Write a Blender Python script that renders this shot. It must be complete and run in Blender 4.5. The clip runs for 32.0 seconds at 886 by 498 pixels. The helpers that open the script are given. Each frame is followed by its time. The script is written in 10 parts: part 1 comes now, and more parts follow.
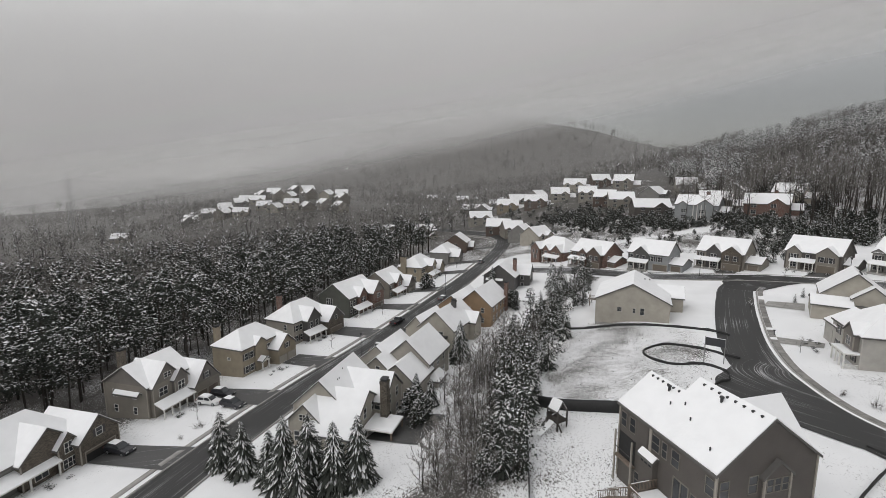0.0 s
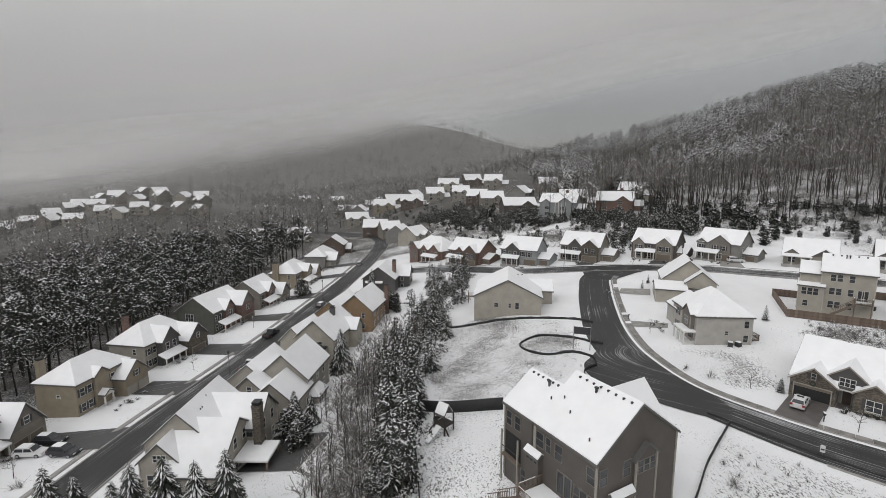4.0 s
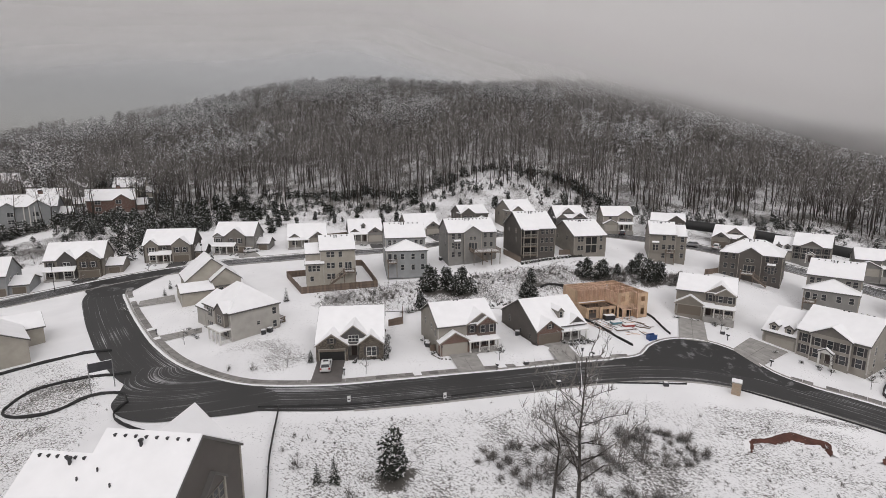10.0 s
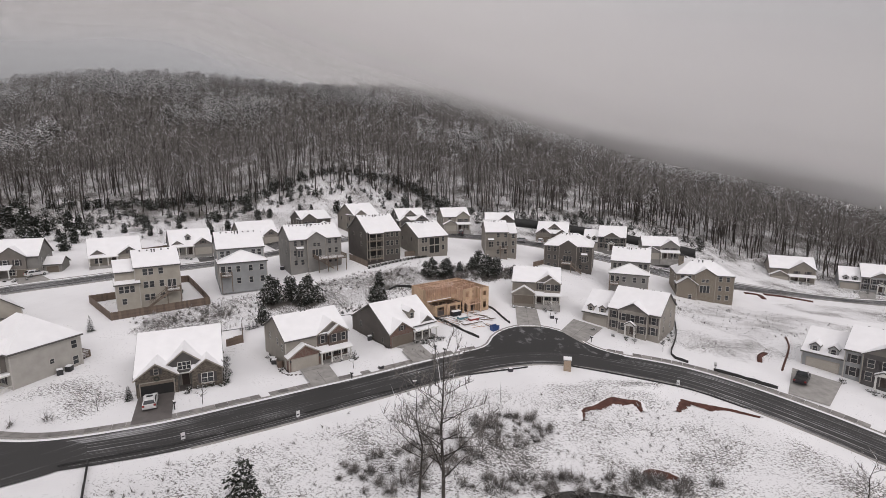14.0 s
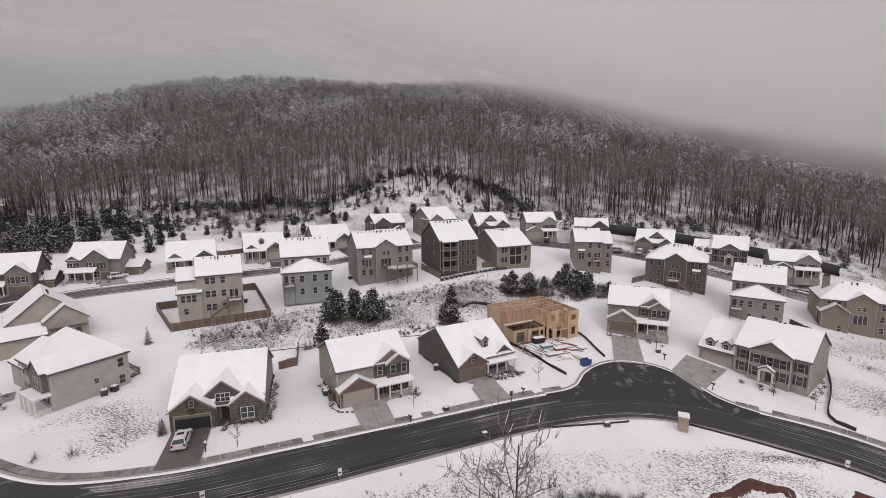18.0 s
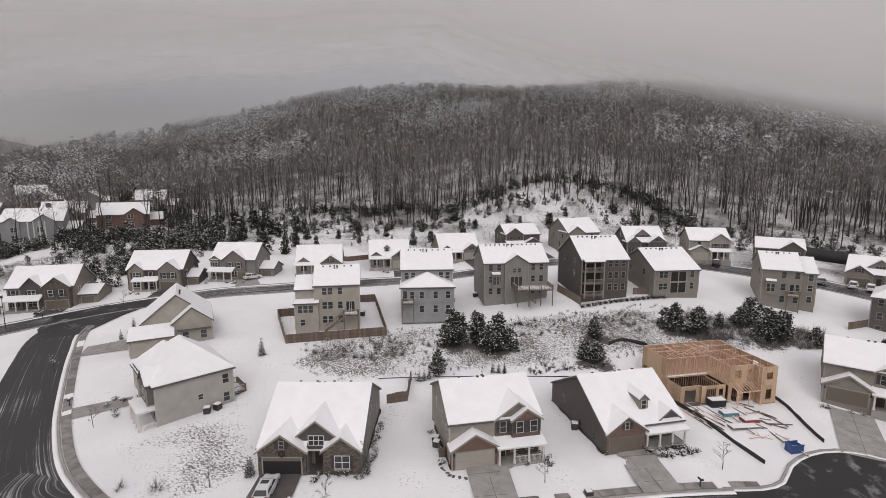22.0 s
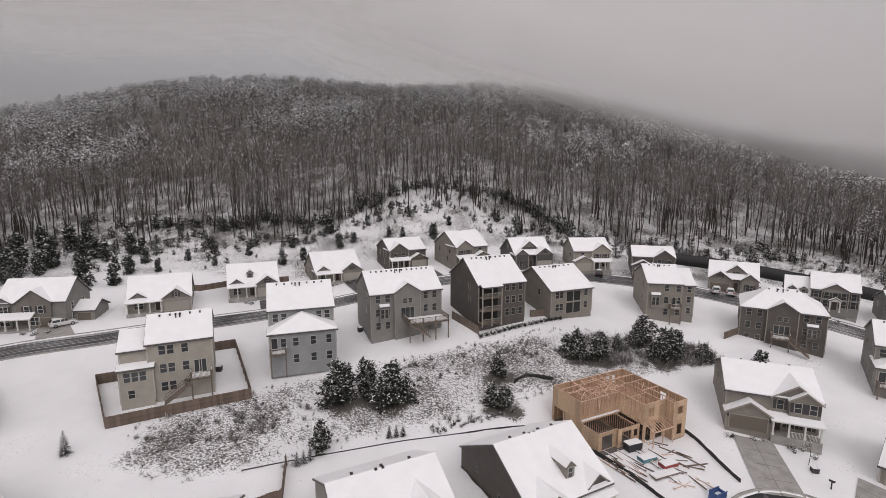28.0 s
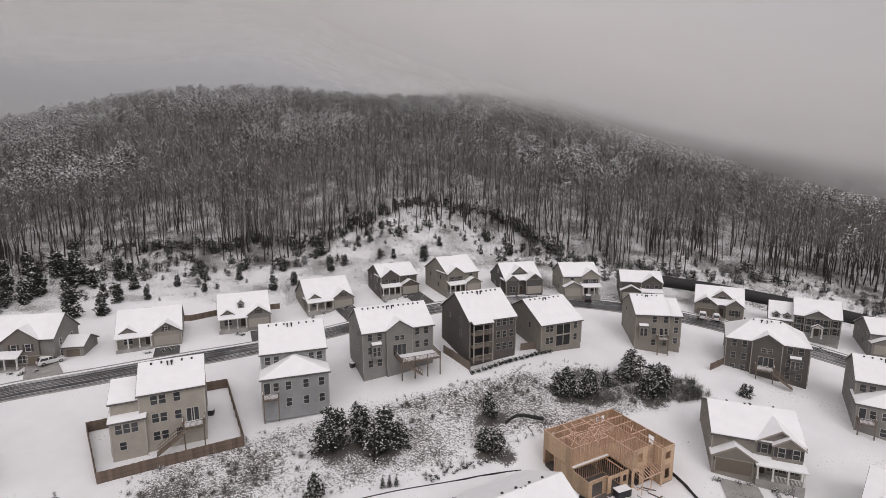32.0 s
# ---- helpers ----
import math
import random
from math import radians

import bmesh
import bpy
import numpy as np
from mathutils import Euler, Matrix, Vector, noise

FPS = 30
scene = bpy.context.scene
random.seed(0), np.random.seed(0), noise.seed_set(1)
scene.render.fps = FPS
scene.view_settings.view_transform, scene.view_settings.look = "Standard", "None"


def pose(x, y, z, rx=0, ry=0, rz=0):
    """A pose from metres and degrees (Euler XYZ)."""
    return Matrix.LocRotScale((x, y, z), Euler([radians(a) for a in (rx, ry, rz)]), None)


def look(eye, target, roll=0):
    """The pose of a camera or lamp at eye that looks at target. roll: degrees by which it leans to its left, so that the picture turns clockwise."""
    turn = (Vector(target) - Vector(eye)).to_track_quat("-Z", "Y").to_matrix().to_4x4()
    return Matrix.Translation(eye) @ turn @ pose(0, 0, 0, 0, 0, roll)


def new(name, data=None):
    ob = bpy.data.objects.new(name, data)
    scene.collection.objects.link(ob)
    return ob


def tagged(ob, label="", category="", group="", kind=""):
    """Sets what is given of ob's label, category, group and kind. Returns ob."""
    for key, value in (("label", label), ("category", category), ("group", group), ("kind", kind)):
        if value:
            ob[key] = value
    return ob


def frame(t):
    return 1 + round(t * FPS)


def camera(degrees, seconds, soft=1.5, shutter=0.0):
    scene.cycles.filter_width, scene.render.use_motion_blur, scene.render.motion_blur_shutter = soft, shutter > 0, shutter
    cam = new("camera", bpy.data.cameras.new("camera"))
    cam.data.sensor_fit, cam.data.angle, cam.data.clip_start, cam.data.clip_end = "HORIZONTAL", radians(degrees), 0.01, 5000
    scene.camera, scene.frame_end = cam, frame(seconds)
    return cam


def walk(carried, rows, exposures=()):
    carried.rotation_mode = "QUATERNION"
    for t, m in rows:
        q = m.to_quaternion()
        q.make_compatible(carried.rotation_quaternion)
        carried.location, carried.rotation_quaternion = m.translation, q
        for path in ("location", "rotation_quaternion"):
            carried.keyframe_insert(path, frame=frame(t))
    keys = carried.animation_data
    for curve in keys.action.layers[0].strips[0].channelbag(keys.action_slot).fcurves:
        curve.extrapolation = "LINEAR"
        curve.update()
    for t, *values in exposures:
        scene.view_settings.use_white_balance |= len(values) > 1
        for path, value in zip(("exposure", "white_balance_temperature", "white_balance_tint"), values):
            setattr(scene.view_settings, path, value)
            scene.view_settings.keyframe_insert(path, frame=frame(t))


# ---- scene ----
EXPOSURES = [(0.0, -0.49, 6450, 9), (5.0, -0.52, 6440, 9), (10.0, -0.52, 6560, 13), (19.0, -0.56, 6600, 16), (32.0, -0.58, 6600, 16)]
SKY_LOW, SKY_MID, SKY_HI, SKY_TOP = 0.30, 0.37, 0.76, 0.80
MISTC, MIST_LOW, MIST_HIGH = 0.93, 0.04, 0.72
# ---------------------------------------------------------------- camera
cam = camera(85.34, 32.0, 0.75)
PATH = [
    (0, pose(6.042, -11.940, 34.334, 80.801, 0.043, 86.640)),
    (0.5, pose(6.051, -12.062, 34.322, 80.761, 0.026, 85.422)),
    (1, pose(5.877, -11.995, 34.307, 80.751, 0.056, 84.045)),
    (1.5, pose(5.457, -11.967, 34.345, 80.780, -0.004, 82.602)),
    (2, pose(4.813, -11.842, 34.434, 80.752, -0.024, 81.642)),
    (2.5, pose(4.221, -11.709, 34.539, 80.671, -0.087, 80.997)),
    (4.5, pose(2.891, -11.481, 34.497, 80.804, -0.001, 67.506)),
    (5, pose(2.336, -11.316, 34.523, 80.775, -0.037, 62.785)),
    (5.5, pose(1.602, -11.077, 34.642, 80.636, 0.034, 57.681)),
    (6, pose(0.863, -10.678, 34.766, 80.464, 0.007, 52.713)),
    (6.5, pose(0.347, -10.386, 34.809, 80.383, -0.012, 48.952)),
    (7, pose(-0.055, -10.158, 34.846, 80.328, -0.081, 45.814)),
    (7.5, pose(-0.284, -9.998, 34.833, 80.244, -0.134, 42.021)),
    (8, pose(-0.357, -9.965, 34.854, 80.171, -0.051, 37.320)),
    (8.5, pose(-0.355, -10.001, 34.989, 80.096, -0.081, 32.141)),
    (9, pose(-0.314, -10.039, 35.121, 80.057, -0.067, 27.149)),
    (9.5, pose(-0.290, -10.024, 35.299, 79.977, -0.126, 22.132)),
    (10, pose(-0.243, -9.989, 35.387, 79.961, -0.104, 17.623)),
    (10.5, pose(-0.228, -9.895, 35.438, 79.968, -0.172, 12.919)),
    (11, pose(-0.384, -9.788, 35.372, 79.986, -0.108, 7.733)),
    (11.5, pose(-0.596, -9.834, 35.196, 80.106, -0.201, 3.287)),
    (12, pose(-0.801, -9.944, 35.097, 80.182, -0.207, 0.042)),
    (12.5, pose(-1.023, -9.988, 35.038, 80.313, -0.156, -0.663)),
    (13, pose(-1.257, -9.780, 34.947, 80.413, -0.079, -1.006)),
    (13.5, pose(-1.395, -9.348, 34.879, 80.513, -0.078, -1.147)),
    (14, pose(-1.401, -8.688, 34.895, 80.565, -0.046, -1.245)),
    (14.5, pose(-1.234, -7.627, 34.959, 80.570, -0.088, -1.303)),
    (16.5, pose(-0.000, 0.000, 35.400, 80.147, 0.338, -0.000)),
    (17, pose(-0.127, 2.187, 35.411, 80.221, 0.388, 2.955)),
    (17.5, pose(-0.340, 4.342, 35.449, 80.365, 0.366, 5.838)),
    (18, pose(-0.685, 6.476, 35.482, 80.474, 0.366, 8.749)),
    (18.5, pose(-1.087, 8.649, 35.482, 80.588, 0.294, 11.697)),
    (19, pose(-1.557, 10.633, 35.490, 80.757, 0.240, 14.831)),
    (19.5, pose(-2.224, 12.688, 35.494, 80.828, 0.156, 17.578)),
    (20, pose(-2.988, 14.396, 35.410, 80.981, 0.134, 20.082)),
    (20.5, pose(-3.526, 16.368, 35.273, 81.126, 0.064, 22.641)),
    (21, pose(-4.039, 18.144, 35.209, 81.216, 0.086, 23.707)),
    (21.5, pose(-4.659, 19.898, 35.155, 81.249, 0.047, 24.095)),
    (22, pose(-5.339, 21.540, 35.112, 81.265, 0.007, 24.351)),
    (22.5, pose(-6.050, 22.997, 35.128, 81.279, -0.056, 24.515)),
    (23, pose(-6.826, 24.408, 35.145, 81.262, -0.048, 24.615)),
    (23.5, pose(-7.542, 25.733, 35.046, 81.364, -0.070, 24.704)),
    (24, pose(-8.245, 27.078, 34.989, 81.467, -0.023, 24.698)),
    (24.5, pose(-8.896, 28.309, 34.972, 81.497, 0.006, 21.978)),
    (25, pose(-9.451, 29.529, 34.897, 81.435, 0.060, 17.280)),
    (25.5, pose(-9.899, 30.634, 35.025, 81.281, 0.175, 12.874)),
    (27.5, pose(-11.734, 34.496, 38.271, 80.814, -0.058, 9.589)),
    (28, pose(-11.962, 34.962, 38.973, 80.838, -0.114, 9.369)),
    (28.5, pose(-12.042, 35.196, 39.767, 80.854, -0.093, 9.226)),
    (29, pose(-12.115, 35.280, 40.596, 80.851, -0.116, 9.139)),
    (29.5, pose(-12.138, 35.352, 41.549, 80.805, -0.125, 9.104)),
    (30, pose(-12.261, 35.363, 42.474, 80.774, -0.079, 9.052)),
    (30.5, pose(-12.352, 35.368, 43.446, 80.717, -0.107, 8.956)),
    (31, pose(-12.360, 35.278, 44.429, 80.718, -0.078, 8.728)),
    (31.5, pose(-12.402, 35.222, 45.341, 80.803, -0.065, 8.392)),
    (32, pose(-12.323, 35.239, 46.146, 80.910, -0.055, 8.125)),
]
walk(cam, PATH, EXPOSURES)

# ---------------------------------------------------------------- sky and sun
world = bpy.data.worlds.new("overcast_sky")
scene.world = world
world.use_nodes = True
wt = world.node_tree
wt.nodes.clear()
w_out = wt.nodes.new("ShaderNodeOutputWorld")
w_bg = wt.nodes.new("ShaderNodeBackground")
w_sky = wt.nodes.new("ShaderNodeTexSky")
w_sky.sky_type = 'NISHITA'
w_sky.sun_disc = False
w_sky.sun_elevation = radians(38)
w_sky.sun_rotation = radians(200)
w_co = wt.nodes.new("ShaderNodeTexCoord")
w_sep = wt.nodes.new("ShaderNodeSeparateXYZ")
w_ramp = wt.nodes.new("ShaderNodeValToRGB")
w_no = wt.nodes.new("ShaderNodeTexNoise")
w_no.inputs["Scale"].default_value = 2.2
w_no.inputs["Detail"].default_value = 5.0
w_map = wt.nodes.new("ShaderNodeMapping")
w_map.inputs["Scale"].default_value = (1, 1, 3.0)
w_mul = wt.nodes.new("ShaderNodeMix")
w_mul.data_type = 'RGBA'
w_mul.blend_type = 'MULTIPLY'
w_mul.inputs[0].default_value = 1.0
w_nr = wt.nodes.new("ShaderNodeMapRange")
w_nr.inputs[1].default_value, w_nr.inputs[2].default_value = 0.3, 0.7
w_nr.inputs[3].default_value, w_nr.inputs[4].default_value = 0.975, 1.025
w_mix = wt.nodes.new("ShaderNodeMix")
w_mix.data_type = 'RGBA'
w_mix.inputs[0].default_value = 0.015
# overcast: three times as bright overhead as at the horizon
e = w_ramp.color_ramp.elements
e[0].position, e[0].color = 0.0, (SKY_LOW * 1.0, SKY_LOW * 0.985, SKY_LOW * 0.97, 1)
e[1].position, e[1].color = 1.0, (SKY_TOP, SKY_TOP * 0.99, SKY_TOP * 0.985, 1)
m_el = e.new(0.12)
m_el.color = (SKY_MID, SKY_MID * 0.985, SKY_MID * 0.97, 1)
m_el2 = e.new(0.35)
m_el2.color = (SKY_HI, SKY_HI * 0.985, SKY_HI * 0.975, 1)
L = wt.links.new
L(w_co.outputs["Generated"], w_sep.inputs[0])
L(w_sep.outputs["Z"], w_ramp.inputs[0])
L(w_co.outputs["Generated"], w_map.inputs[0])
L(w_map.outputs[0], w_no.inputs["Vector"])
L(w_no.outputs[0], w_nr.inputs[0])
L(w_ramp.outputs[0], w_mul.inputs[6])
L(w_nr.outputs[0], w_mul.inputs[7])
# thinner cloud over the open valley
w_az = wt.nodes.new("ShaderNodeMapRange")
w_az.inputs[1].default_value, w_az.inputs[2].default_value = 0.5, -0.4
w_az.inputs[3].default_value, w_az.inputs[4].default_value = 1.0, 2.1
w_mul2 = wt.nodes.new("ShaderNodeMix")
w_mul2.data_type, w_mul2.blend_type = 'RGBA', 'MULTIPLY'
w_mul2.inputs[0].default_value = 1.0
L(w_sep.outputs["Y"], w_az.inputs[0])
L(w_mul.outputs[2], w_mul2.inputs[6])
L(w_az.outputs[0], w_mul2.inputs[7])
L(w_mul2.outputs[2], w_mix.inputs[6])
L(w_sky.outputs[0], w_mix.inputs[7])
L(w_mix.outputs[2], w_bg.inputs[0])
L(w_bg.outputs[0], w_out.inputs[0])
w_bg.inputs[1].default_value = 1.0

sun_data = bpy.data.lights.new("sun", 'SUN')
sun_data.energy = 0.6
sun_data.angle = radians(25)
sun_data.color = (1.0, 0.97, 0.93)
sun = new("sun", sun_data)
sun.matrix_world = look((0, 0, 200), (-30, 45, 150))
# ---------------------------------------------------------------- materials
def mat(name, color, rough=0.8, metal=0.0, var=0.12, scale=3.0, bump=0.0, bscale=40.0, each=0.0):
    m = bpy.data.materials.new(name)
    m.use_nodes = True
    nt = m.node_tree
    b = nt.nodes["Principled BSDF"]
    b.inputs["Roughness"].default_value = rough
    b.inputs["Metallic"].default_value = metal
    co = nt.nodes.new("ShaderNodeTexCoord")
    n1 = nt.nodes.new("ShaderNodeTexNoise")
    n1.inputs["Scale"].default_value = scale
    n1.inputs["Detail"].default_value = 6.0
    oi = nt.nodes.new("ShaderNodeObjectInfo")
    mr = nt.nodes.new("ShaderNodeMapRange")
    mr.inputs[1].default_value, mr.inputs[2].default_value = 0.3, 0.7
    mr.inputs[3].default_value, mr.inputs[4].default_value = 1 - var, 1 + var
    mx = nt.nodes.new("ShaderNodeMix")
    mx.data_type, mx.blend_type = 'RGBA', 'MULTIPLY'
    mx.inputs[0].default_value = 1.0
    mx.inputs[6].default_value = (*color, 1)
    nt.links.new(co.outputs["Object"], n1.inputs["Vector"])
    nt.links.new(n1.outputs[0], mr.inputs[0])
    nt.links.new(mr.outputs[0], mx.inputs[7])
    if each:
        # every piece a little lighter or darker than the next
        er = nt.nodes.new("ShaderNodeMapRange")
        er.inputs[3].default_value, er.inputs[4].default_value = 1 - each, 1 + each
        em = nt.nodes.new("ShaderNodeMix")
        em.data_type, em.blend_type = 'RGBA', 'MULTIPLY'
        em.inputs[0].default_value = 1.0
        nt.links.new(oi.outputs["Random"], er.inputs[0])
        nt.links.new(mx.outputs[2], em.inputs[6])
        nt.links.new(er.outputs[0], em.inputs[7])
        nt.links.new(em.outputs[2], b.inputs["Base Color"])
    else:
        nt.links.new(mx.outputs[2], b.inputs["Base Color"])
    if bump:
        n2 = nt.nodes.new("ShaderNodeTexNoise")
        n2.inputs["Scale"].default_value = bscale
        n2.inputs["Detail"].default_value = 4.0
        bp = nt.nodes.new("ShaderNodeBump")
        bp.inputs["Strength"].default_value = bump
        bp.inputs["Distance"].default_value = 0.1
        nt.links.new(co.outputs["Object"], n2.inputs["Vector"])
        nt.links.new(n2.outputs[0], bp.inputs["Height"])
        nt.links.new(bp.outputs[0], b.inputs["Normal"])
    return m


def siding(name, color, step=0.18):
    """Lap siding: boards recessed under one another."""
    m = mat(name, color, 0.75, var=0.10, scale=0.7)
    nt = m.node_tree
    b = nt.nodes["Principled BSDF"]
    co = nt.nodes["Texture Coordinate"]
    sp = nt.nodes.new("ShaderNodeSeparateXYZ")
    ml = nt.nodes.new("ShaderNodeMath")
    ml.operation = 'MULTIPLY'
    ml.inputs[1].default_value = 1.0 / step
    fr = nt.nodes.new("ShaderNodeMath")
    fr.operation = 'FRACT'
    bp = nt.nodes.new("ShaderNodeBump")
    bp.inputs["Strength"].default_value = 0.6
    bp.inputs["Distance"].default_value = 0.02
    nt.links.new(co.outputs["Object"], sp.inputs[0])
    nt.links.new(sp.outputs["Z"], ml.inputs[0])
    nt.links.new(ml.outputs[0], fr.inputs[0])
    nt.links.new(fr.outputs[0], bp.inputs["Height"])
    nt.links.new(bp.outputs[0], b.inputs["Normal"])
    return m


def masonry(name, c1, c2, mortar, bw=0.22, bh=0.075):
    m = bpy.data.materials.new(name)
    m.use_nodes = True
    nt = m.node_tree
    b = nt.nodes["Principled BSDF"]
    b.inputs["Roughness"].default_value = 0.85
    co = nt.nodes.new("ShaderNodeTexCoord")
    sp = nt.nodes.new("ShaderNodeSeparateXYZ")
    ad = nt.nodes.new("ShaderNodeMath")
    cb = nt.nodes.new("ShaderNodeCombineXYZ")
    br = nt.nodes.new("ShaderNodeTexBrick")
    br.inputs["Scale"].default_value = 1.0
    br.inputs["Brick Width"].default_value = bw
    br.inputs["Row Height"].default_value = bh
    br.inputs["Mortar Size"].default_value = 0.008
    br.inputs["Color1"].default_value = (*c1, 1)
    br.inputs["Color2"].default_value = (*c2, 1)
    br.inputs["Mortar"].default_value = (*mortar, 1)
    nt.links.new(co.outputs["Object"], sp.inputs[0])
    nt.links.new(sp.outputs["X"], ad.inputs[0])
    nt.links.new(sp.outputs["Y"], ad.inputs[1])
    nt.links.new(ad.outputs[0], cb.inputs["X"])
    nt.links.new(sp.outputs["Z"], cb.inputs["Y"])
    nt.links.new(cb.outputs[0], br.inputs["Vector"])
    nt.links.new(br.outputs["Color"], b.inputs["Base Color"])
    return m


SNOW = mat("snow", (0.82, 0.82, 0.83), 0.65, var=0.035, scale=0.5, bump=0.25, bscale=5.0)
SNOW_ROOF = mat("roof_snow", (0.835, 0.835, 0.845), 0.65, var=0.03, scale=0.6, bump=0.15, bscale=3.0)
SNOW_TREE = mat("branch_snow", (0.80, 0.80, 0.81), 0.8, var=0.06, scale=2.0)
TAUPE = siding("taupe_siding", (0.215, 0.196, 0.17))
GREIGE = siding("greige_siding", (0.275, 0.255, 0.225))
BEIGE = siding("beige_siding", (0.355, 0.33, 0.285))
PALE = siding("pale_greige_siding", (0.38, 0.365, 0.335))
GREY = siding("grey_siding", (0.215, 0.208, 0.197))
BLUE = siding("blue_grey_siding", (0.272, 0.281, 0.284))
DARKTAUPE = siding("dark_taupe_siding", (0.092, 0.082, 0.074))
DARKGREY = siding("dark_grey_siding", (0.084, 0.080, 0.078))
TAN = siding("tan_siding", (0.255, 0.217, 0.162))
CREAM = siding("cream_siding", (0.36, 0.335, 0.29))
OCHRE = siding("ochre_siding", (0.255, 0.174, 0.106))
BROWN = siding("brown_siding", (0.115, 0.085, 0.070))
BRICK = masonry("red_brick", (0.115, 0.06, 0.046), (0.17, 0.09, 0.066), (0.22, 0.20, 0.185))
STONE = masonry("grey_stone", (0.05, 0.04, 0.032), (0.165, 0.14, 0.112), (0.10, 0.09, 0.075), 0.24, 0.12)
BUFF = masonry("buff_brick", (0.16, 0.135, 0.105), (0.22, 0.185, 0.145), (0.24, 0.22, 0.19))
SHAKE = siding("shingle_gable", (0.17, 0.155, 0.14), 0.25)
TRIM = mat("white_trim", (0.62, 0.61, 0.58), 0.6, var=0.05)
TRIMW = mat("pale_window_trim", (0.43, 0.41, 0.38), 0.6, var=0.05)
TRIMD = mat("taupe_trim", (0.30, 0.275, 0.24), 0.6, var=0.05)
TRIMK = mat("dark_taupe_trim", (0.165, 0.15, 0.13), 0.6, var=0.05)
GUTTER = mat("dark_fascia", (0.10, 0.095, 0.09), 0.6, var=0.08)
GARAGE = mat("garage_door", (0.36, 0.335, 0.295), 0.6, var=0.05)
GARAGEB = mat("brown_garage_door", (0.15, 0.125, 0.10), 0.6, var=0.05)
DOORM = mat("dark_door", (0.05, 0.035, 0.03), 0.5)
SHUT = mat("shutter_paint", (0.045, 0.04, 0.042), 0.6)
# near-black for flat panels that stand for shade inside openings, also truck beds
DARK = mat("shade_and_bed_black", (0.02, 0.02, 0.02), 0.9)
VENT = mat("vent_metal", (0.035, 0.035, 0.037), 0.6, var=0.1)
CONC = mat("concrete", (0.30, 0.29, 0.275), 0.85, var=0.18, scale=0.8, bump=0.1)
CONC_WET = mat("wet_concrete", (0.11, 0.10, 0.095), 0.5, var=0.2, scale=0.8)
CONC_DAMP = mat("damp_concrete", (0.20, 0.19, 0.18), 0.6, var=0.3, scale=0.9, each=0.3)
WOOD = mat("weathered_wood", (0.15, 0.112, 0.088), 0.85, var=0.25, scale=2.0, bump=0.2, each=0.22)
DECKW = mat("deck_wood", (0.17, 0.135, 0.108), 0.85, var=0.2, scale=2.0, each=0.1)
LUMBER = mat("new_lumber", (0.60, 0.42, 0.315), 0.75, var=0.15, scale=2.5, each=0.14)
OSB = mat("osb_board", (0.46, 0.325, 0.215), 0.8, var=0.3, scale=9.0, each=0.16)
BARK = mat("bark", (0.052, 0.045, 0.040), 0.95, var=0.3, scale=1.5)
TWIG = mat("twigs", (0.172, 0.16, 0.15), 0.95, var=0.25, scale=0.3)
NEEDLE = mat("needles", (0.033, 0.037, 0.030), 0.8, var=0.35, scale=0.6)
DEADLEAF = mat("dead_leaves", (0.14, 0.095, 0.06), 0.9, var=0.3, scale=0.6)
SILT = mat("black_silt_fabric", (0.02, 0.02, 0.02), 0.7, var=0.2)
CLAY = mat("red_clay", (0.085, 0.034, 0.024), 0.9, var=0.3, scale=1.2, bump=0.5, bscale=6)
CARW = mat("white_car_paint", (0.62, 0.62, 0.62), 0.3, 0.0, var=0.02)
CARD = mat("dark_car_paint", (0.03, 0.03, 0.035), 0.3, 0.2, var=0.02)
CARS = mat("silver_car_paint", (0.30, 0.30, 0.31), 0.3, 0.5, var=0.02)
TYRE = mat("rubber", (0.02, 0.02, 0.02), 0.8)
RIM = mat("alloy", (0.35, 0.35, 0.36), 0.35, 0.8, var=0.02)
BLUEP = mat("blue_plastic", (0.03, 0.07, 0.20), 0.5, var=0.1)
REDP = mat("red_plastic", (0.25, 0.04, 0.035), 0.5, var=0.1)
TEALP = mat("teal_wrap", (0.10, 0.22, 0.26), 0.5, var=0.1)
METALP = mat("galvanised", (0.25, 0.25, 0.25), 0.5, 0.6, var=0.1)
BOARD = mat("sign_board", (0.045, 0.045, 0.05), 0.6)
LAMPG = mat("headlight_glass", (0.5, 0.5, 0.5), 0.15)
TAILG = mat("tail_light", (0.25, 0.02, 0.02), 0.3)

GLASS = bpy.data.materials.new("window_glass")
GLASS.use_nodes = True
_b = GLASS.node_tree.nodes["Principled BSDF"]
_b.inputs["Base Color"].default_value = (0.045, 0.048, 0.052, 1)
_b.inputs["Roughness"].default_value = 0.08

# ground: snow over grass, thin where the scrub is
GROUND = bpy.data.materials.new("snowy_ground")
GROUND.use_nodes = True
gt = GROUND.node_tree
gb = gt.nodes["Principled BSDF"]
gb.inputs["Roughness"].default_value = 0.7
g_co = gt.nodes.new("ShaderNodeTexCoord")
g_at = gt.nodes.new("ShaderNodeAttribute")
g_at.attribute_name = "scrub"
g_n1 = gt.nodes.new("ShaderNodeTexNoise")
g_n1.inputs["Scale"].default_value = 4.3
g_n1.inputs["Distortion"].default_value = 0.5
g_n1.inputs["Detail"].default_value = 9.0
g_n1.inputs["Roughness"].default_value = 0.78
g_n2 = gt.nodes.new("ShaderNodeTexNoise")
g_n2.inputs["Scale"].default_value = 0.11
g_n2.inputs["Detail"].default_value = 3.0
g_ad = gt.nodes.new("ShaderNodeMath")
g_ad.operation = 'MULTIPLY_ADD'
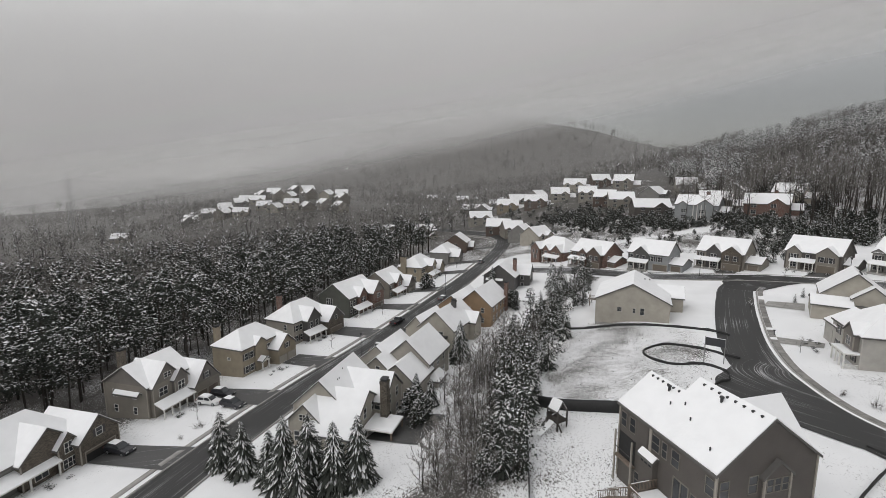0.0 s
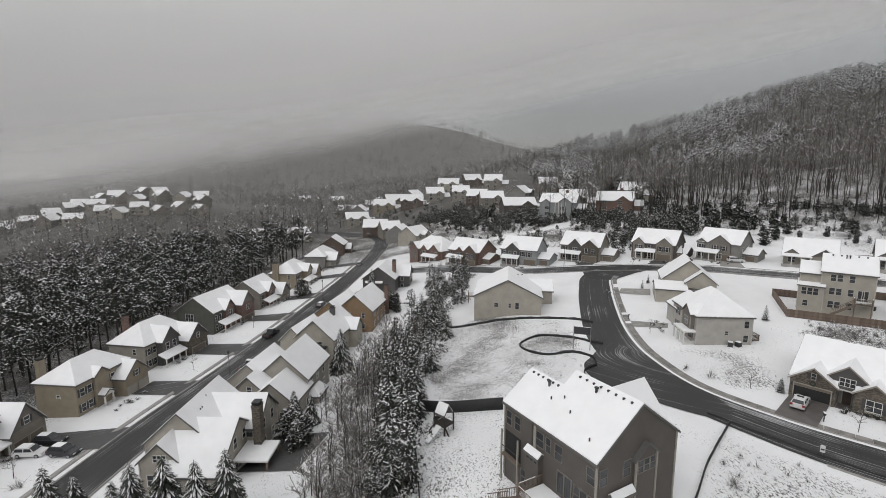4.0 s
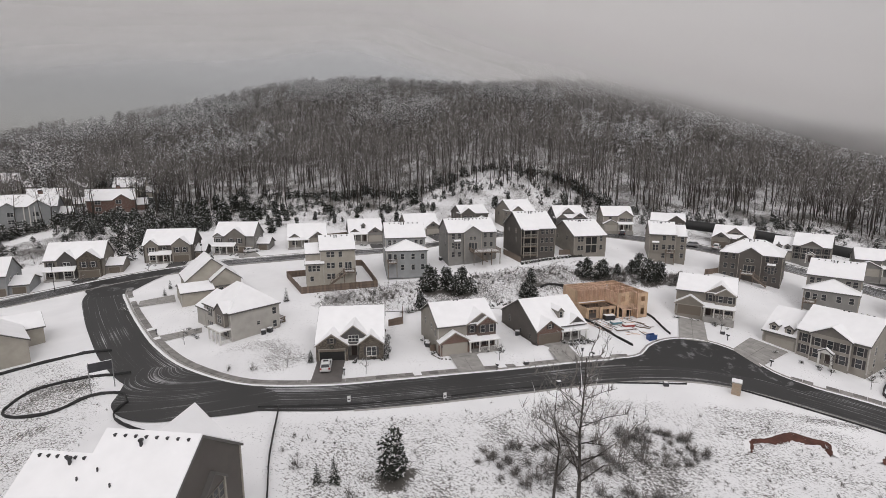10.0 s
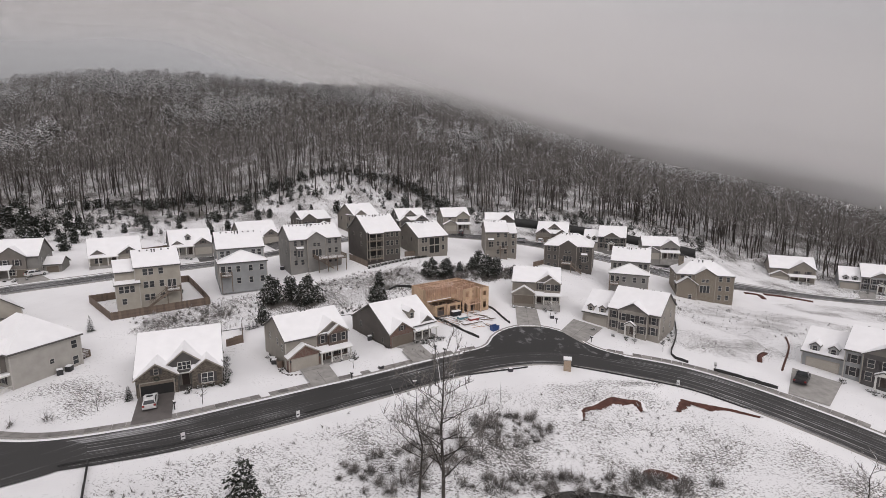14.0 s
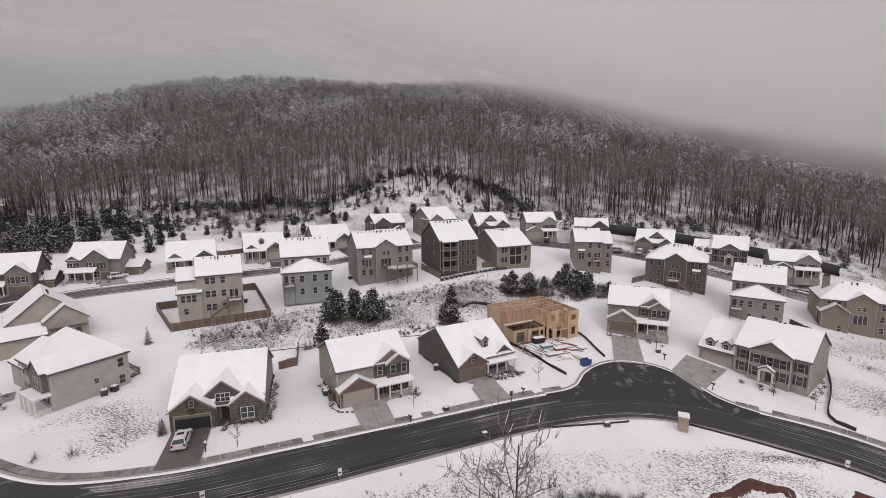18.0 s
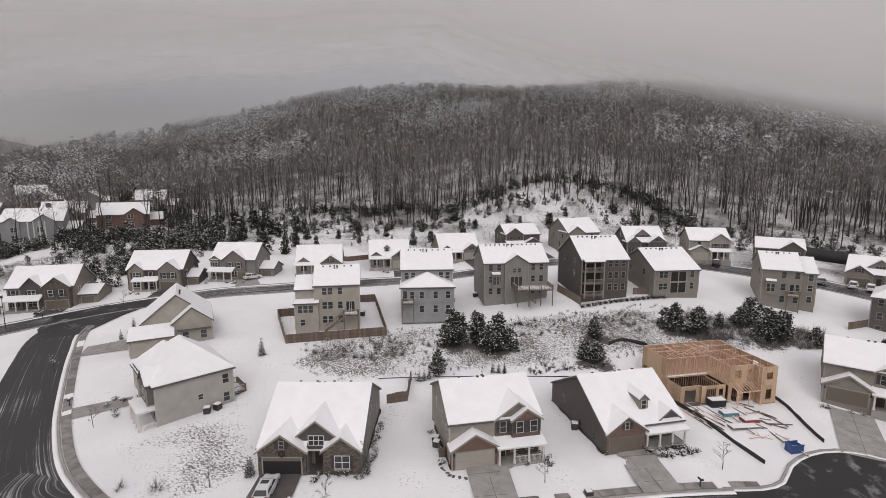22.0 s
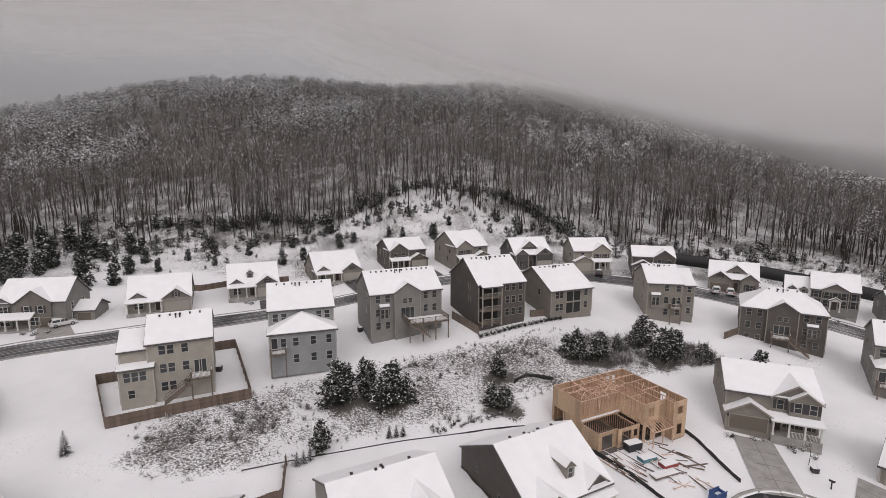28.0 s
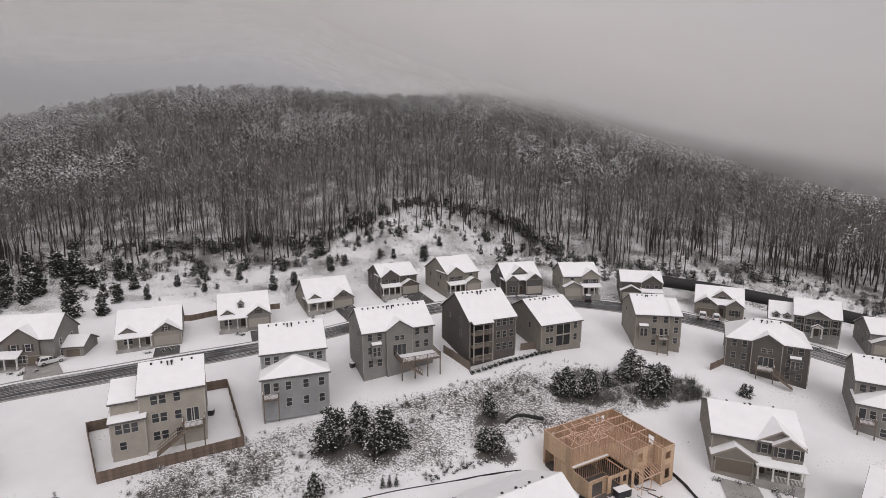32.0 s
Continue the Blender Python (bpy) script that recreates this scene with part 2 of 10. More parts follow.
g_ad.inputs[1].default_value = 0.34
g_th = gt.nodes.new("ShaderNodeMath")
g_th.operation = 'MULTIPLY_ADD'
g_th.inputs[1].default_value = 0.42
g_th.inputs[2].default_value = -0.965
g_sum = gt.nodes.new("ShaderNodeMath")
g_mr = gt.nodes.new("ShaderNodeMapRange")
g_mr.inputs[1].default_value, g_mr.inputs[2].default_value = 0.0, 0.05
g_mx = gt.nodes.new("ShaderNodeMix")
g_mx.data_type = 'RGBA'
g_mx.inputs[6].default_value = (0.86, 0.86, 0.87, 1)
g_col = gt.nodes.new("ShaderNodeValToRGB")
g_col.color_ramp.elements[0].color = (0.036, 0.033, 0.030, 1)
g_col.color_ramp.elements[1].color = (0.135, 0.124, 0.112, 1)
g_sn = gt.nodes.new("ShaderNodeValToRGB")
g_sn.color_ramp.elements[0].position, g_sn.color_ramp.elements[1].position = 0.3, 0.7
g_sn.color_ramp.elements[0].color = (0.75, 0.75, 0.76, 1)
g_sn.color_ramp.elements[1].color = (0.85, 0.85, 0.86, 1)
g_n3 = gt.nodes.new("ShaderNodeTexNoise")
g_n3.inputs["Scale"].default_value = 0.4
g_n3.inputs["Detail"].default_value = 5.0
g_bp = gt.nodes.new("ShaderNodeBump")
g_bp.inputs["Strength"].default_value = 0.35
g_bp.inputs["Distance"].default_value = 0.25
g_mp = gt.nodes.new("ShaderNodeMapping")
g_mp.inputs["Rotation"].default_value = (0, 0, radians(35))
g_mp.inputs["Scale"].default_value = (0.7, 1.0, 1.0)
for a, bb in ((g_co.outputs["Object"], g_mp.inputs[0]), (g_mp.outputs[0], g_n1.inputs["Vector"]), (g_co.outputs["Object"], g_n2.inputs["Vector"]),
              (g_co.outputs["Object"], g_n3.inputs["Vector"]), (g_n2.outputs[0], g_ad.inputs[0]), (g_n1.outputs[0], g_ad.inputs[2]),
              (g_at.outputs["Fac"], g_th.inputs[0]), (g_ad.outputs[0], g_sum.inputs[0]), (g_th.outputs[0], g_sum.inputs[1]),
              (g_sum.outputs[0], g_mr.inputs[0]), (g_mr.outputs[0], g_mx.inputs[0]), (g_n3.outputs[0], g_col.inputs[0]),
              (g_n2.outputs[0], g_sn.inputs[0]), (g_sn.outputs[0], g_mx.inputs[6]), (g_col.outputs[0], g_mx.inputs[7]), (g_mx.outputs[2], gb.inputs["Base Color"]),
              (g_n1.outputs[0], g_bp.inputs["Height"]), (g_bp.outputs[0], gb.inputs["Normal"])):
    gt.links.new(a, bb)


def asphalt(name, streak, base=0.03, across=4.2, along=0.028, soft=0.12):
    """Wet asphalt with snow left in lines along the wheel tracks."""
    m = bpy.data.materials.new(name)
    m.use_nodes = True
    nt = m.node_tree
    b = nt.nodes["Principled BSDF"]
    b.inputs["Roughness"].default_value = 0.6
    uv = nt.nodes.new("ShaderNodeUVMap")
    uv.uv_map = "UVMap"
    mp = nt.nodes.new("ShaderNodeMapping")
    mp.inputs["Scale"].default_value = (across, along, 1)
    n = nt.nodes.new("ShaderNodeTexNoise")
    n.inputs["Scale"].default_value = 1.0
    n.inputs["Detail"].default_value = 5.0
    n.inputs["Roughness"].default_value = 0.65
    n.inputs["Distortion"].default_value = 0.4
    co = nt.nodes.new("ShaderNodeTexCoord")
    n2 = nt.nodes.new("ShaderNodeTexNoise")
    n2.inputs["Scale"].default_value = 0.13
    n2.inputs["Detail"].default_value = 4.0
    ad = nt.nodes.new("ShaderNodeMath")
    ad.operation = 'MULTIPLY_ADD'
    ad.inputs[1].default_value = 0.30
    mr = nt.nodes.new("ShaderNodeMapRange")
    mr.inputs[1].default_value, mr.inputs[2].default_value = 0.82 - streak, 0.82 + soft - streak
    cr = nt.nodes.new("ShaderNodeValToRGB")
    cr.color_ramp.elements[0].color = (base, base * 0.98, base * 0.97, 1)
    cr.color_ramp.elements[1].color = (0.50, 0.50, 0.51, 1)
    nt.links.new(uv.outputs[0], mp.inputs[0])
    nt.links.new(mp.outputs[0], n.inputs["Vector"])
    nt.links.new(co.outputs["Object"], n2.inputs["Vector"])
    nt.links.new(n2.outputs[0], ad.inputs[0])
    nt.links.new(n.outputs[0], ad.inputs[2])
    nt.links.new(ad.outputs[0], mr.inputs[0])
    nt.links.new(mr.outputs[0], cr.inputs[0])
    nt.links.new(cr.outputs[0], b.inputs["Base Color"])
    return m


ASPH = asphalt("wet_asphalt", 0.10, 0.026, along=0.016)
ASPH2 = asphalt("slushy_asphalt", 0.17)
ASPH0 = asphalt("clear_asphalt", 0.10, 0.018, 0.35, 0.3, 0.3)
DRIVE = asphalt("driveway", 0.06, 0.07)


# ---------------------------------------------------------------- ground shape
BUMPS = [(-12, 138, 20, 3.15), (-15, 88, 20, -2.08), (-38, 18, 16, 4.56), (-70, 155, 18, -2.57), (85, 132, 20, -3.37), (82, 75, 20, 2.02), (-100, 0, 25, -3.83), (-170, 60, 22, 3.32), (135, 160, 25, -3.74), (-62, 34, 14, 0.85), (-90, -35, 25, -1.19)]
COEF = [1.426, 7.192, 2.083, 2.022, 0.276, -5.780, 0.944, 0.781, -1.258, -2.468, 0.124, -0.405, 1.019, -1.236, 0.208]


# centre, cosine and sine of the turn, half sizes and height
PADS = [(-43.0, 68.2, 0.914, 0.407, 6.1, 8.2, 1.47), (-25.5, 78.9, 0.809, 0.588, 6.1, 6.6, 0.37), (-9.8, 90.2, 0.799, 0.602, 6.0, 8.0, 0.45)]


def smooth(t):
    t = np.clip(t, 0, 1)
    return t * t * (3 - 2 * t)


def ground(x, y):
    """Height of the land: the valley floor, the terraces of the lots and the wooded hills round it."""
    x, y = np.asarray(x, float), np.asarray(y, float)
    dx, dy = x + 10, y - 80
    r = np.hypot(dx, dy) + 1e-9
    k = np.where(r < 120, 1, np.minimum(1, (120 + 70 * np.tanh((r - 120) / 70)) / r))
    px, py = dx * k / 100, dy * k / 100
    z = np.zeros_like(px)
    c = iter(COEF)
    for i in range(5):
        for j in range(5 - i):
            z = z + next(c) * px ** i * py ** j
    for (a, b, s, h) in BUMPS:
        z = z + h * np.exp(-((x - a) ** 2 + (y - b) ** 2) / (2 * s * s))
    # level pad of the unfinished house
    pu, pv = (x - 2.8) * 0.809 + (y - 105) * 0.588, (y - 105) * 0.809 - (x - 2.8) * 0.588
    w = smooth((1.45 - np.hypot(pu / 9.0, pv / 7.6)) / 0.4)
    z = z + w * np.minimum(0, 1.1 - z)
    # level pads of the first row
    for a, b, cs, sn, hx, hy, zp in PADS:
        pu, pv = (x - a) * cs + (y - b) * sn, (y - b) * cs - (x - a) * sn
        w = smooth((1.5 - np.maximum(np.abs(pu) / hx, np.abs(pv) / hy)) / 0.42)
        z = z + w * (zp - z)
    # main hill
    hx, hy = x + 5, y - 20
    rho, beta = np.hypot(hx, hy), np.degrees(np.arctan2(-hx, hy))
    amp = np.interp(beta, [-100, -70, -46, -31, -22, -12, -3, 6, 15, 21, 27, 35, 41, 47, 56, 62, 72, 90],
                    [0, 5, 19, 30, 36, 43.5, 51.5, 58, 61, 65, 68, 68, 65, 56, 42, 31, 14, 0])
    s = np.clip((rho - 185) / 260, 0, 1)
    z = z + amp * (0.55 * s + 0.45 * smooth(s))
    z = z + 5 * np.sin(x * 0.021 + 1.3) * np.sin(y * 0.017) * smooth((rho - 260) / 200)
    z = z + 1.3 * np.exp(-((x + 95) / 9) ** 2 - ((y - 35) / 11) ** 2)
    # far hills
    z = z + 150 * np.exp(-((x + 1290) / 300) ** 2 - ((y - 260) / 330) ** 2)
    z = z + 120 * np.exp(-((x + 1400) / 330) ** 2 - ((y + 150) / 330) ** 2)
    z = z + 13 * np.exp(-((x + 335) / 90) ** 2 - ((y - 120) / 75) ** 2) + 5 * np.exp(-((x + 190) / 42) ** 2 - ((y - 120) / 36) ** 2)
    z = z + 27 * np.exp(-((x + 470) / 120) ** 2 - ((y + 136) / 90) ** 2)
    z = z - 8 * smooth((rho - 150) / 250) * smooth((beta - 80) / 40)
    return z


def gz(x, y):
    return float(ground(x, y))


def treeline(b):
    """Distance at which the wood begins, by bearing."""
    return 181 + 20 * np.exp(-((b - 12) / 10.0) ** 2) + 24 * smooth((b - 25) / 22) + 21 * smooth((-b - 6) / 20) + 2 * np.sin(b * 0.9)


def field(x, y, poly, soft):
    """1 inside an outline, falling to 0 over the soft edge."""
    inside, near = np.zeros(x.shape, bool), np.full(x.shape, 1e9)
    for (ax, ay), (bx, by) in zip(poly, poly[1:] + poly[:1]):
        inside ^= ((ay > y) != (by > y)) & (x < (bx - ax) * (y - ay) / (by - ay + 1e-9) + ax)
        t = np.clip(((x - ax) * (bx - ax) + (y - ay) * (by - ay)) / ((bx - ax) ** 2 + (by - ay) ** 2), 0, 1)
        near = np.minimum(near, np.hypot(x - ax - t * (bx - ax), y - ay - t * (by - ay)))
    return smooth(0.5 + np.where(inside, near, -near) / (2 * soft))


LOT = [(-103, 25), (-102, 31), (-95, 39), (-86, 48), (-75, 43), (-66, 38), (-60, 33), (-56, 26), (-55, 17), (-65, 8), (-79, 11), (-91, 16), (-99, 22)]
BANK = [(-61, 81), (-63, 86), (-64, 93), (-53, 101), (-45, 107), (-34, 114), (-25, 120), (-3, 131), (6, 132), (27, 129), (14, 119), (1, 112), (-8, 109), (-17, 103), (-24, 98), (-35, 91), (-40, 86), (-51, 80)]
VERGE = [(-40, 38), (-30, 46), (-19, 53), (0, 66), (14, 70), (30, 70), (44, 64), (56, 52), (62, 40), (50, 22), (20, 18), (-10, 20), (-28, 22)]


def scrub(x, y):
    """How far weeds stand through the snow, 0 to 1."""
    def blob(a, b, ra, rb, ang):
        c, s = math.cos(radians(ang)), math.sin(radians(ang))
        u, v = (x - a) * c + (y - b) * s, -(x - a) * s + (y - b) * c
        return smooth((1.25 - np.hypot(u / ra, v / rb)) / 0.5)
    f = np.zeros_like(x)
    f = np.maximum(f, 0.74 * field(x, y, BANK, 3.0))
    f = np.maximum(f, 0.71 * field(x, y, LOT, 2.5))
    f = np.maximum(f, 0.66 * field(x, y, VERGE, 3.0))
    f = np.maximum(f, 0.68 * blob(4, 49, 14, 7, 20))
    f = np.maximum(f, 0.70 * blob(16, 43, 16, 3.5, 3))
    f = np.maximum(f, 0.70 * np.maximum(blob(30, 69.6, 14, 1.6, 8), blob(48.5, 66.2, 8, 1.5, -30)))
    f = np.maximum(f, 0.68 * blob(85, 104, 28, 24, -30))
    f = np.maximum(f, 0.66 * blob(60, 88, 15, 9, -35))
    f = np.maximum(f, 0.40 * blob(-10, 90, 110, 70, 0))
    f = np.maximum(f, 0.64 * blob(122, 122, 24, 10, -15))
    f = np.maximum(f, 0.69 * blob(-52, 200, 40, 22, 50))      # cleared hillside
    f = np.maximum(f, 0.78 * blob(-165, 100, 44, 18, 55))
    f = np.maximum(f, 0.62 * blob(-55, 56, 9, 9, 40))
    f = np.maximum(f, 0.62 * blob(-45, 8, 16, 12, 0))
    f = np.maximum(f, 0.95 * field(x, y, [(-146, 40), (-124, 22), (-103, 12), (-79, 3), (-60, -4), (-45, -14), (-36, -16), (-38, -3), (-46, 0), (-60, 3), (-79, 9), (-103, 20), (-124, 32), (-140, 48)], 2.0))
    f = np.maximum(f, 0.60 * blob(-70, -6, 34, 7, 155))
    f = np.maximum(f, 0.60 * blob(-47, -14, 12, 9, 120))
    # dark round patches beneath the pines of the bank
    for a, b in ((-39.0, 100.6), (-35.0, 103.7), (-31.0, 102.6), (-15.4, 113.0), (-15.8, 105.0), (-13.6, 105.4), (-1.6, 120.6), (2.6, 121.4), (14.2, 124.2), (17.4, 127.0), (12.2, 131.5), (-20.6, 35.4)):
        f = np.maximum(f, 1.3 * smooth((1.3 - np.hypot(x - a - 0.4, y - b + 0.9) / 2.0) / 0.6))
    rho, beta = np.hypot(x + 5, y - 20), np.degrees(np.arctan2(-(x + 5), y - 20))
    k = rho - treeline(beta)
    f = np.maximum(f, 0.82 * smooth((k + 12) / 12) * (1 - 0.25 * blob(-52, 200, 36, 20, 50)) + 0.22 * smooth((k - 25) / 60))
    f = np.maximum(f, 0.70 * smooth((k + 38) / 14) * smooth((62 - np.abs(beta)) / 8))
    f = np.maximum(f, 0.95 * smooth((-y - 52 - 0.32 * (x + 60)) / 25) * smooth((-x - 20) / 40))
    f = np.maximum(f, 0.42 * blob(-110, -30, 70, 40, 155))
    f = np.maximum(f, 1.1 * smooth((rho - 260) / 80) * smooth((beta - 50) / 10))
    f = np.maximum(f, 1.1 * smooth((rho - 480) / 80))
    return f


def axis(lo, hi, step, far):
    a = list(np.arange(lo, hi + 0.01, step))
    s, p = step, hi
    while p < far:
        s *= 1.22
        p += s
        a.append(p)
    s, p = step, lo
    while p > -far:
        s *= 1.22
        p -= s
        a.insert(0, p)
    return np.array(a)


def fast_mesh(name, verts, faces, mats, midx=None, smooth_shade=False):
    """A mesh from arrays; faces is (n, 3) or (n, 4)."""
    me = bpy.data.meshes.new(name)
    n, k = faces.shape
    me.vertices.add(len(verts))
    me.vertices.foreach_set("co", np.ascontiguousarray(verts, dtype=np.float32).ravel())
    me.loops.add(n * k)
    me.loops.foreach_set("vertex_index", np.ascontiguousarray(faces, dtype=np.int32).ravel())
    me.polygons.add(n)
    me.polygons.foreach_set("loop_start", np.arange(0, n * k, k, dtype=np.int32))
    for m in mats:
        me.materials.append(m)
    if midx is not None:
        me.polygons.foreach_set("material_index", np.ascontiguousarray(midx, dtype=np.int32))
    if smooth_shade:
        me.polygons.foreach_set("use_smooth", np.ones(n, dtype=bool))
    me.update(calc_edges=True)
    return me


gx, gy = axis(-300, 180, 2.0, 3800), axis(-100, 260, 2.0, 3800)
GX, GY = np.meshgrid(gx, gy)
gv = np.stack([GX.ravel(), GY.ravel(), ground(GX, GY).ravel()], 1)
ii = (np.arange(len(gy) - 1)[:, None] * len(gx) + np.arange(len(gx) - 1)[None]).ravel()
gf = np.stack([ii, ii + 1, ii + 1 + len(gx), ii + len(gx)], 1)
g_mesh = fast_mesh("ground", gv, gf, [GROUND], smooth_shade=True)
att = g_mesh.attributes.new("scrub", 'FLOAT', 'POINT')
att.data.foreach_set("value", scrub(GX, GY).ravel().astype(np.float32))
tagged(new("ground", g_mesh), "snow-covered lawns, banks and hillsides with weeds poking through", "ground", kind="structure")


# ---------------------------------------------------------------- roads
def spline(pts, step=1.5):
    """A smooth line through the points."""
    p = np.array(pts, float)
    p = np.vstack([2 * p[0] - p[1], p, 2 * p[-1] - p[-2]])
    out = []
    for i in range(1, len(p) - 2):
        n = max(2, int(np.linalg.norm(p[i + 1] - p[i]) / step))
        for t in np.arange(n) / n:
            out.append(0.5 * ((2 * p[i]) + (-p[i - 1] + p[i + 1]) * t + (2 * p[i - 1] - 5 * p[i] + 4 * p[i + 1] - p[i + 2]) * t ** 2
                              + (-p[i - 1] + 3 * p[i] - 3 * p[i + 1] + p[i + 2]) * t ** 3))
    out.append(p[-2])
    return np.array(out)


def ribbon(name, line, o0, o1, lift, material, thick=0.0, nx=7, label="", category="", kind="structure", parent=None):
    """A strip along a line from offset o0 to o1 (left is positive), laid on the ground."""
    d = np.gradient(line, axis=0)
    d /= np.linalg.norm(d, axis=1)[:, None]
    nrm = np.stack([-d[:, 1], d[:, 0]], 1)
    offs = np.linspace(o0, o1, nx)
    P = line[:, None, :] + nrm[:, None, :] * offs[None, :, None]
    Z = ground(P[..., 0], P[..., 1]) + lift
    n = len(line)
    V = np.concatenate([P, Z[..., None]], 2).reshape(-1, 3)
    i = (np.arange(n - 1)[:, None] * nx + np.arange(nx - 1)[None]).ravel()
    F = np.stack([i, i + nx, i + nx + 1, i + 1], 1)
    if o1 > o0:
        F = F[:, ::-1]
    if thick:
        B = V.copy()
        B[:, 2] -= thick
        k = len(V)
        V = np.vstack([V, B])
        a = np.arange(n - 1) * nx
        l, r = a, a + nx - 1
        F = np.vstack([F, np.stack([l, l + nx, l + nx + k, l + k], 1), np.stack([r + nx, r, r + k, r + nx + k], 1)])
    me = fast_mesh(name, V, F, [material])
    arc = np.concatenate([[0], np.cumsum(np.linalg.norm(np.diff(line, axis=0), axis=1))])
    U = np.stack([np.tile(offs, n), np.repeat(arc, nx)], 1)
    if thick:
        U = np.vstack([U, U])
    uv = me.uv_layers.new(name="UVMap")
    uv.data.foreach_set("uv", U[F.ravel()].astype(np.float32).ravel())
    ob = new(name, me)
    if parent:
        ob.parent = parent
    else:
        tagged(ob, label, category, kind=kind)
    return ob


def patch(name, poly, lift, material, label, category="", parent=None, kind="structure", thick=0.12, swirl=False):
    """A flat-edged area on the ground, from its outline, as a fine fan that follows the land."""
    p = np.array(poly, float)
    if swirl:
        p = spline(list(p) + [p[0]], 0.7)[:-1]
    c = p.mean(0)
    rings = list(np.linspace(0, 1, 13 if swirl else 5))
    m = len(p)
    V = [(*(c), gz(*c) + lift)]
    for q in rings[1:]:
        for a in p:
            w = c + (a - c) * q
            V.append((w[0], w[1], gz(*w) + lift))
    for a in p:
        V.append((a[0], a[1], gz(*a) + lift - thick))
    F = [(0, 1 + i, 1 + (i + 1) % m) for i in range(m)]
    G = []
    for k in range(len(rings) - 2):
        for i in range(m):
            j = (i + 1) % m
            G.append((1 + k * m + i, 1 + (k + 1) * m + i, 1 + (k + 1) * m + j, 1 + k * m + j))
    me = bpy.data.meshes.new(name)
    me.from_pydata(V, [], F + G)
    me.materials.append(material)
    uv = me.uv_layers.new(name="UVMap")
    for lp in me.loops:
        v = me.vertices[lp.vertex_index].co
        q = Vector((v.x - c[0], v.y - c[1]))
        uv.data[lp.index].uv = (math.hypot(q.x * 0.8 - q.y * 0.6 + 9.0, (q.x * 0.6 + q.y * 0.8) * 0.7 - 7.0), 9 * math.atan2(q.y + 9.0, q.x + 11.0)) if swirl else (v.x, v.y)
    me.update()
    ob = new(name, me)
    if parent:
        ob.parent = parent
    else:
        tagged(ob, label, category, kind=kind)
    return ob


NEAR = spline([(-122, 88), (-115, 75), (-104, 66.5), (-90, 57.5), (-77, 50), (-64, 44.5), (-50, 42.5), (-38, 47), (-27, 54.8), (-16, 63),
               (0, 73.8), (13, 79.3), (24, 80.2), (35, 77), (44, 73.4), (51, 67.8), (59, 59), (66, 50), (75, 38), (88, 20)])
UPPER = spline([(-178, 22), (-160, 36), (-145, 49), (-133, 62), (-122, 84), (-112, 97), (-104, 105.5), (-90.5, 114.5), (-74, 127), (-52, 144), (-31, 155.5),
                (-12, 163.5), (4, 167.5), (20, 168.3), (36, 166), (60, 157), (78, 150.5), (100, 146), (120, 141), (142, 136), (180, 126)])
LEFT = spline([(-10, -63), (-40, -50.5), (-62, -43), (-77, -38), (-93, -32), (-112, -22.5), (-130, -12.5), (-153, -1), (-190, 14.5), (-219, 26), (-240, 33.5), (-262, 36), (-290, 24), (-330, 5)])
ribbon("road", NEAR, -4.3, 4.3, 0.07, ASPH, nx=9, label="wet asphalt street with thin lines of snow", category="road")
ribbon("road", UPPER, -3.7, 3.7, 0.08, ASPH2, nx=7, label="upper street of slushy asphalt", category="road")
ribbon("road", LEFT, -3.9, 3.9, 0.08, ASPH, nx=7, label="straight wet street in the lower valley", category="road")


# ---------------------------------------------------------------- building kit
def boxes_mesh(name, items, material):
    """One mesh of boxes (x0, x1, y0, y1, z0, z1)."""
    V, F = [], []
    for (a, b, c, d, e, f) in items:
        n = len(V)
        V += [(a, c, e), (b, c, e), (b, d, e), (a, d, e), (a, c, f), (b, c, f), (b, d, f), (a, d, f)]
        F += [(n, n + 3, n + 2, n + 1), (n + 4, n + 5, n + 6, n + 7), (n, n + 1, n + 5, n + 4), (n + 1, n + 2, n + 6, n + 5),
              (n + 2, n + 3, n + 7, n + 6), (n + 3, n, n + 4, n + 7)]
    me = bpy.data.meshes.new(name)
    me.from_pydata(V, [], F)
    me.materials.append(material)
    return me


def poly_mesh(name, V, F, material):
    me = bpy.data.meshes.new(name)
    me.from_pydata(V, [], F)
    me.materials.append(material)
    me.update()
    return me


def part(name, me, parent, m=None, label=""):
    ob = new(name, me)
    ob.parent = parent
    if m is not None:
        ob.matrix_local = m
    if label:
        ob["label"] = label
    return ob


def thing(name, m, label, category, group=""):
    ob = new(name)
    ob.empty_display_size = 0.5
    ob.matrix_world = m
    tagged(ob, label, category, group)
    return ob


CACHE = {}
STYLE = {"trim": TRIM, "boards": True}


def cached(key, make):
    if key not in CACHE:
        CACHE[key] = make()
    return CACHE[key]


def face(side, x0, x1, y0, y1):
    """The frame of a wall: local x along it to the right as one looks at it, local -y outwards."""
    if side == 'f':
        return pose((x0 + x1) / 2, y0, 0, 0, 0, 0)
    if side == 'b':
        return pose((x0 + x1) / 2, y1, 0, 0, 0, 180)
    if side == 'l':
        return pose(x0, (y0 + y1) / 2, 0, 0, 0, -90)
    return pose(x1, (y0 + y1) / 2, 0, 0, 0, 90)


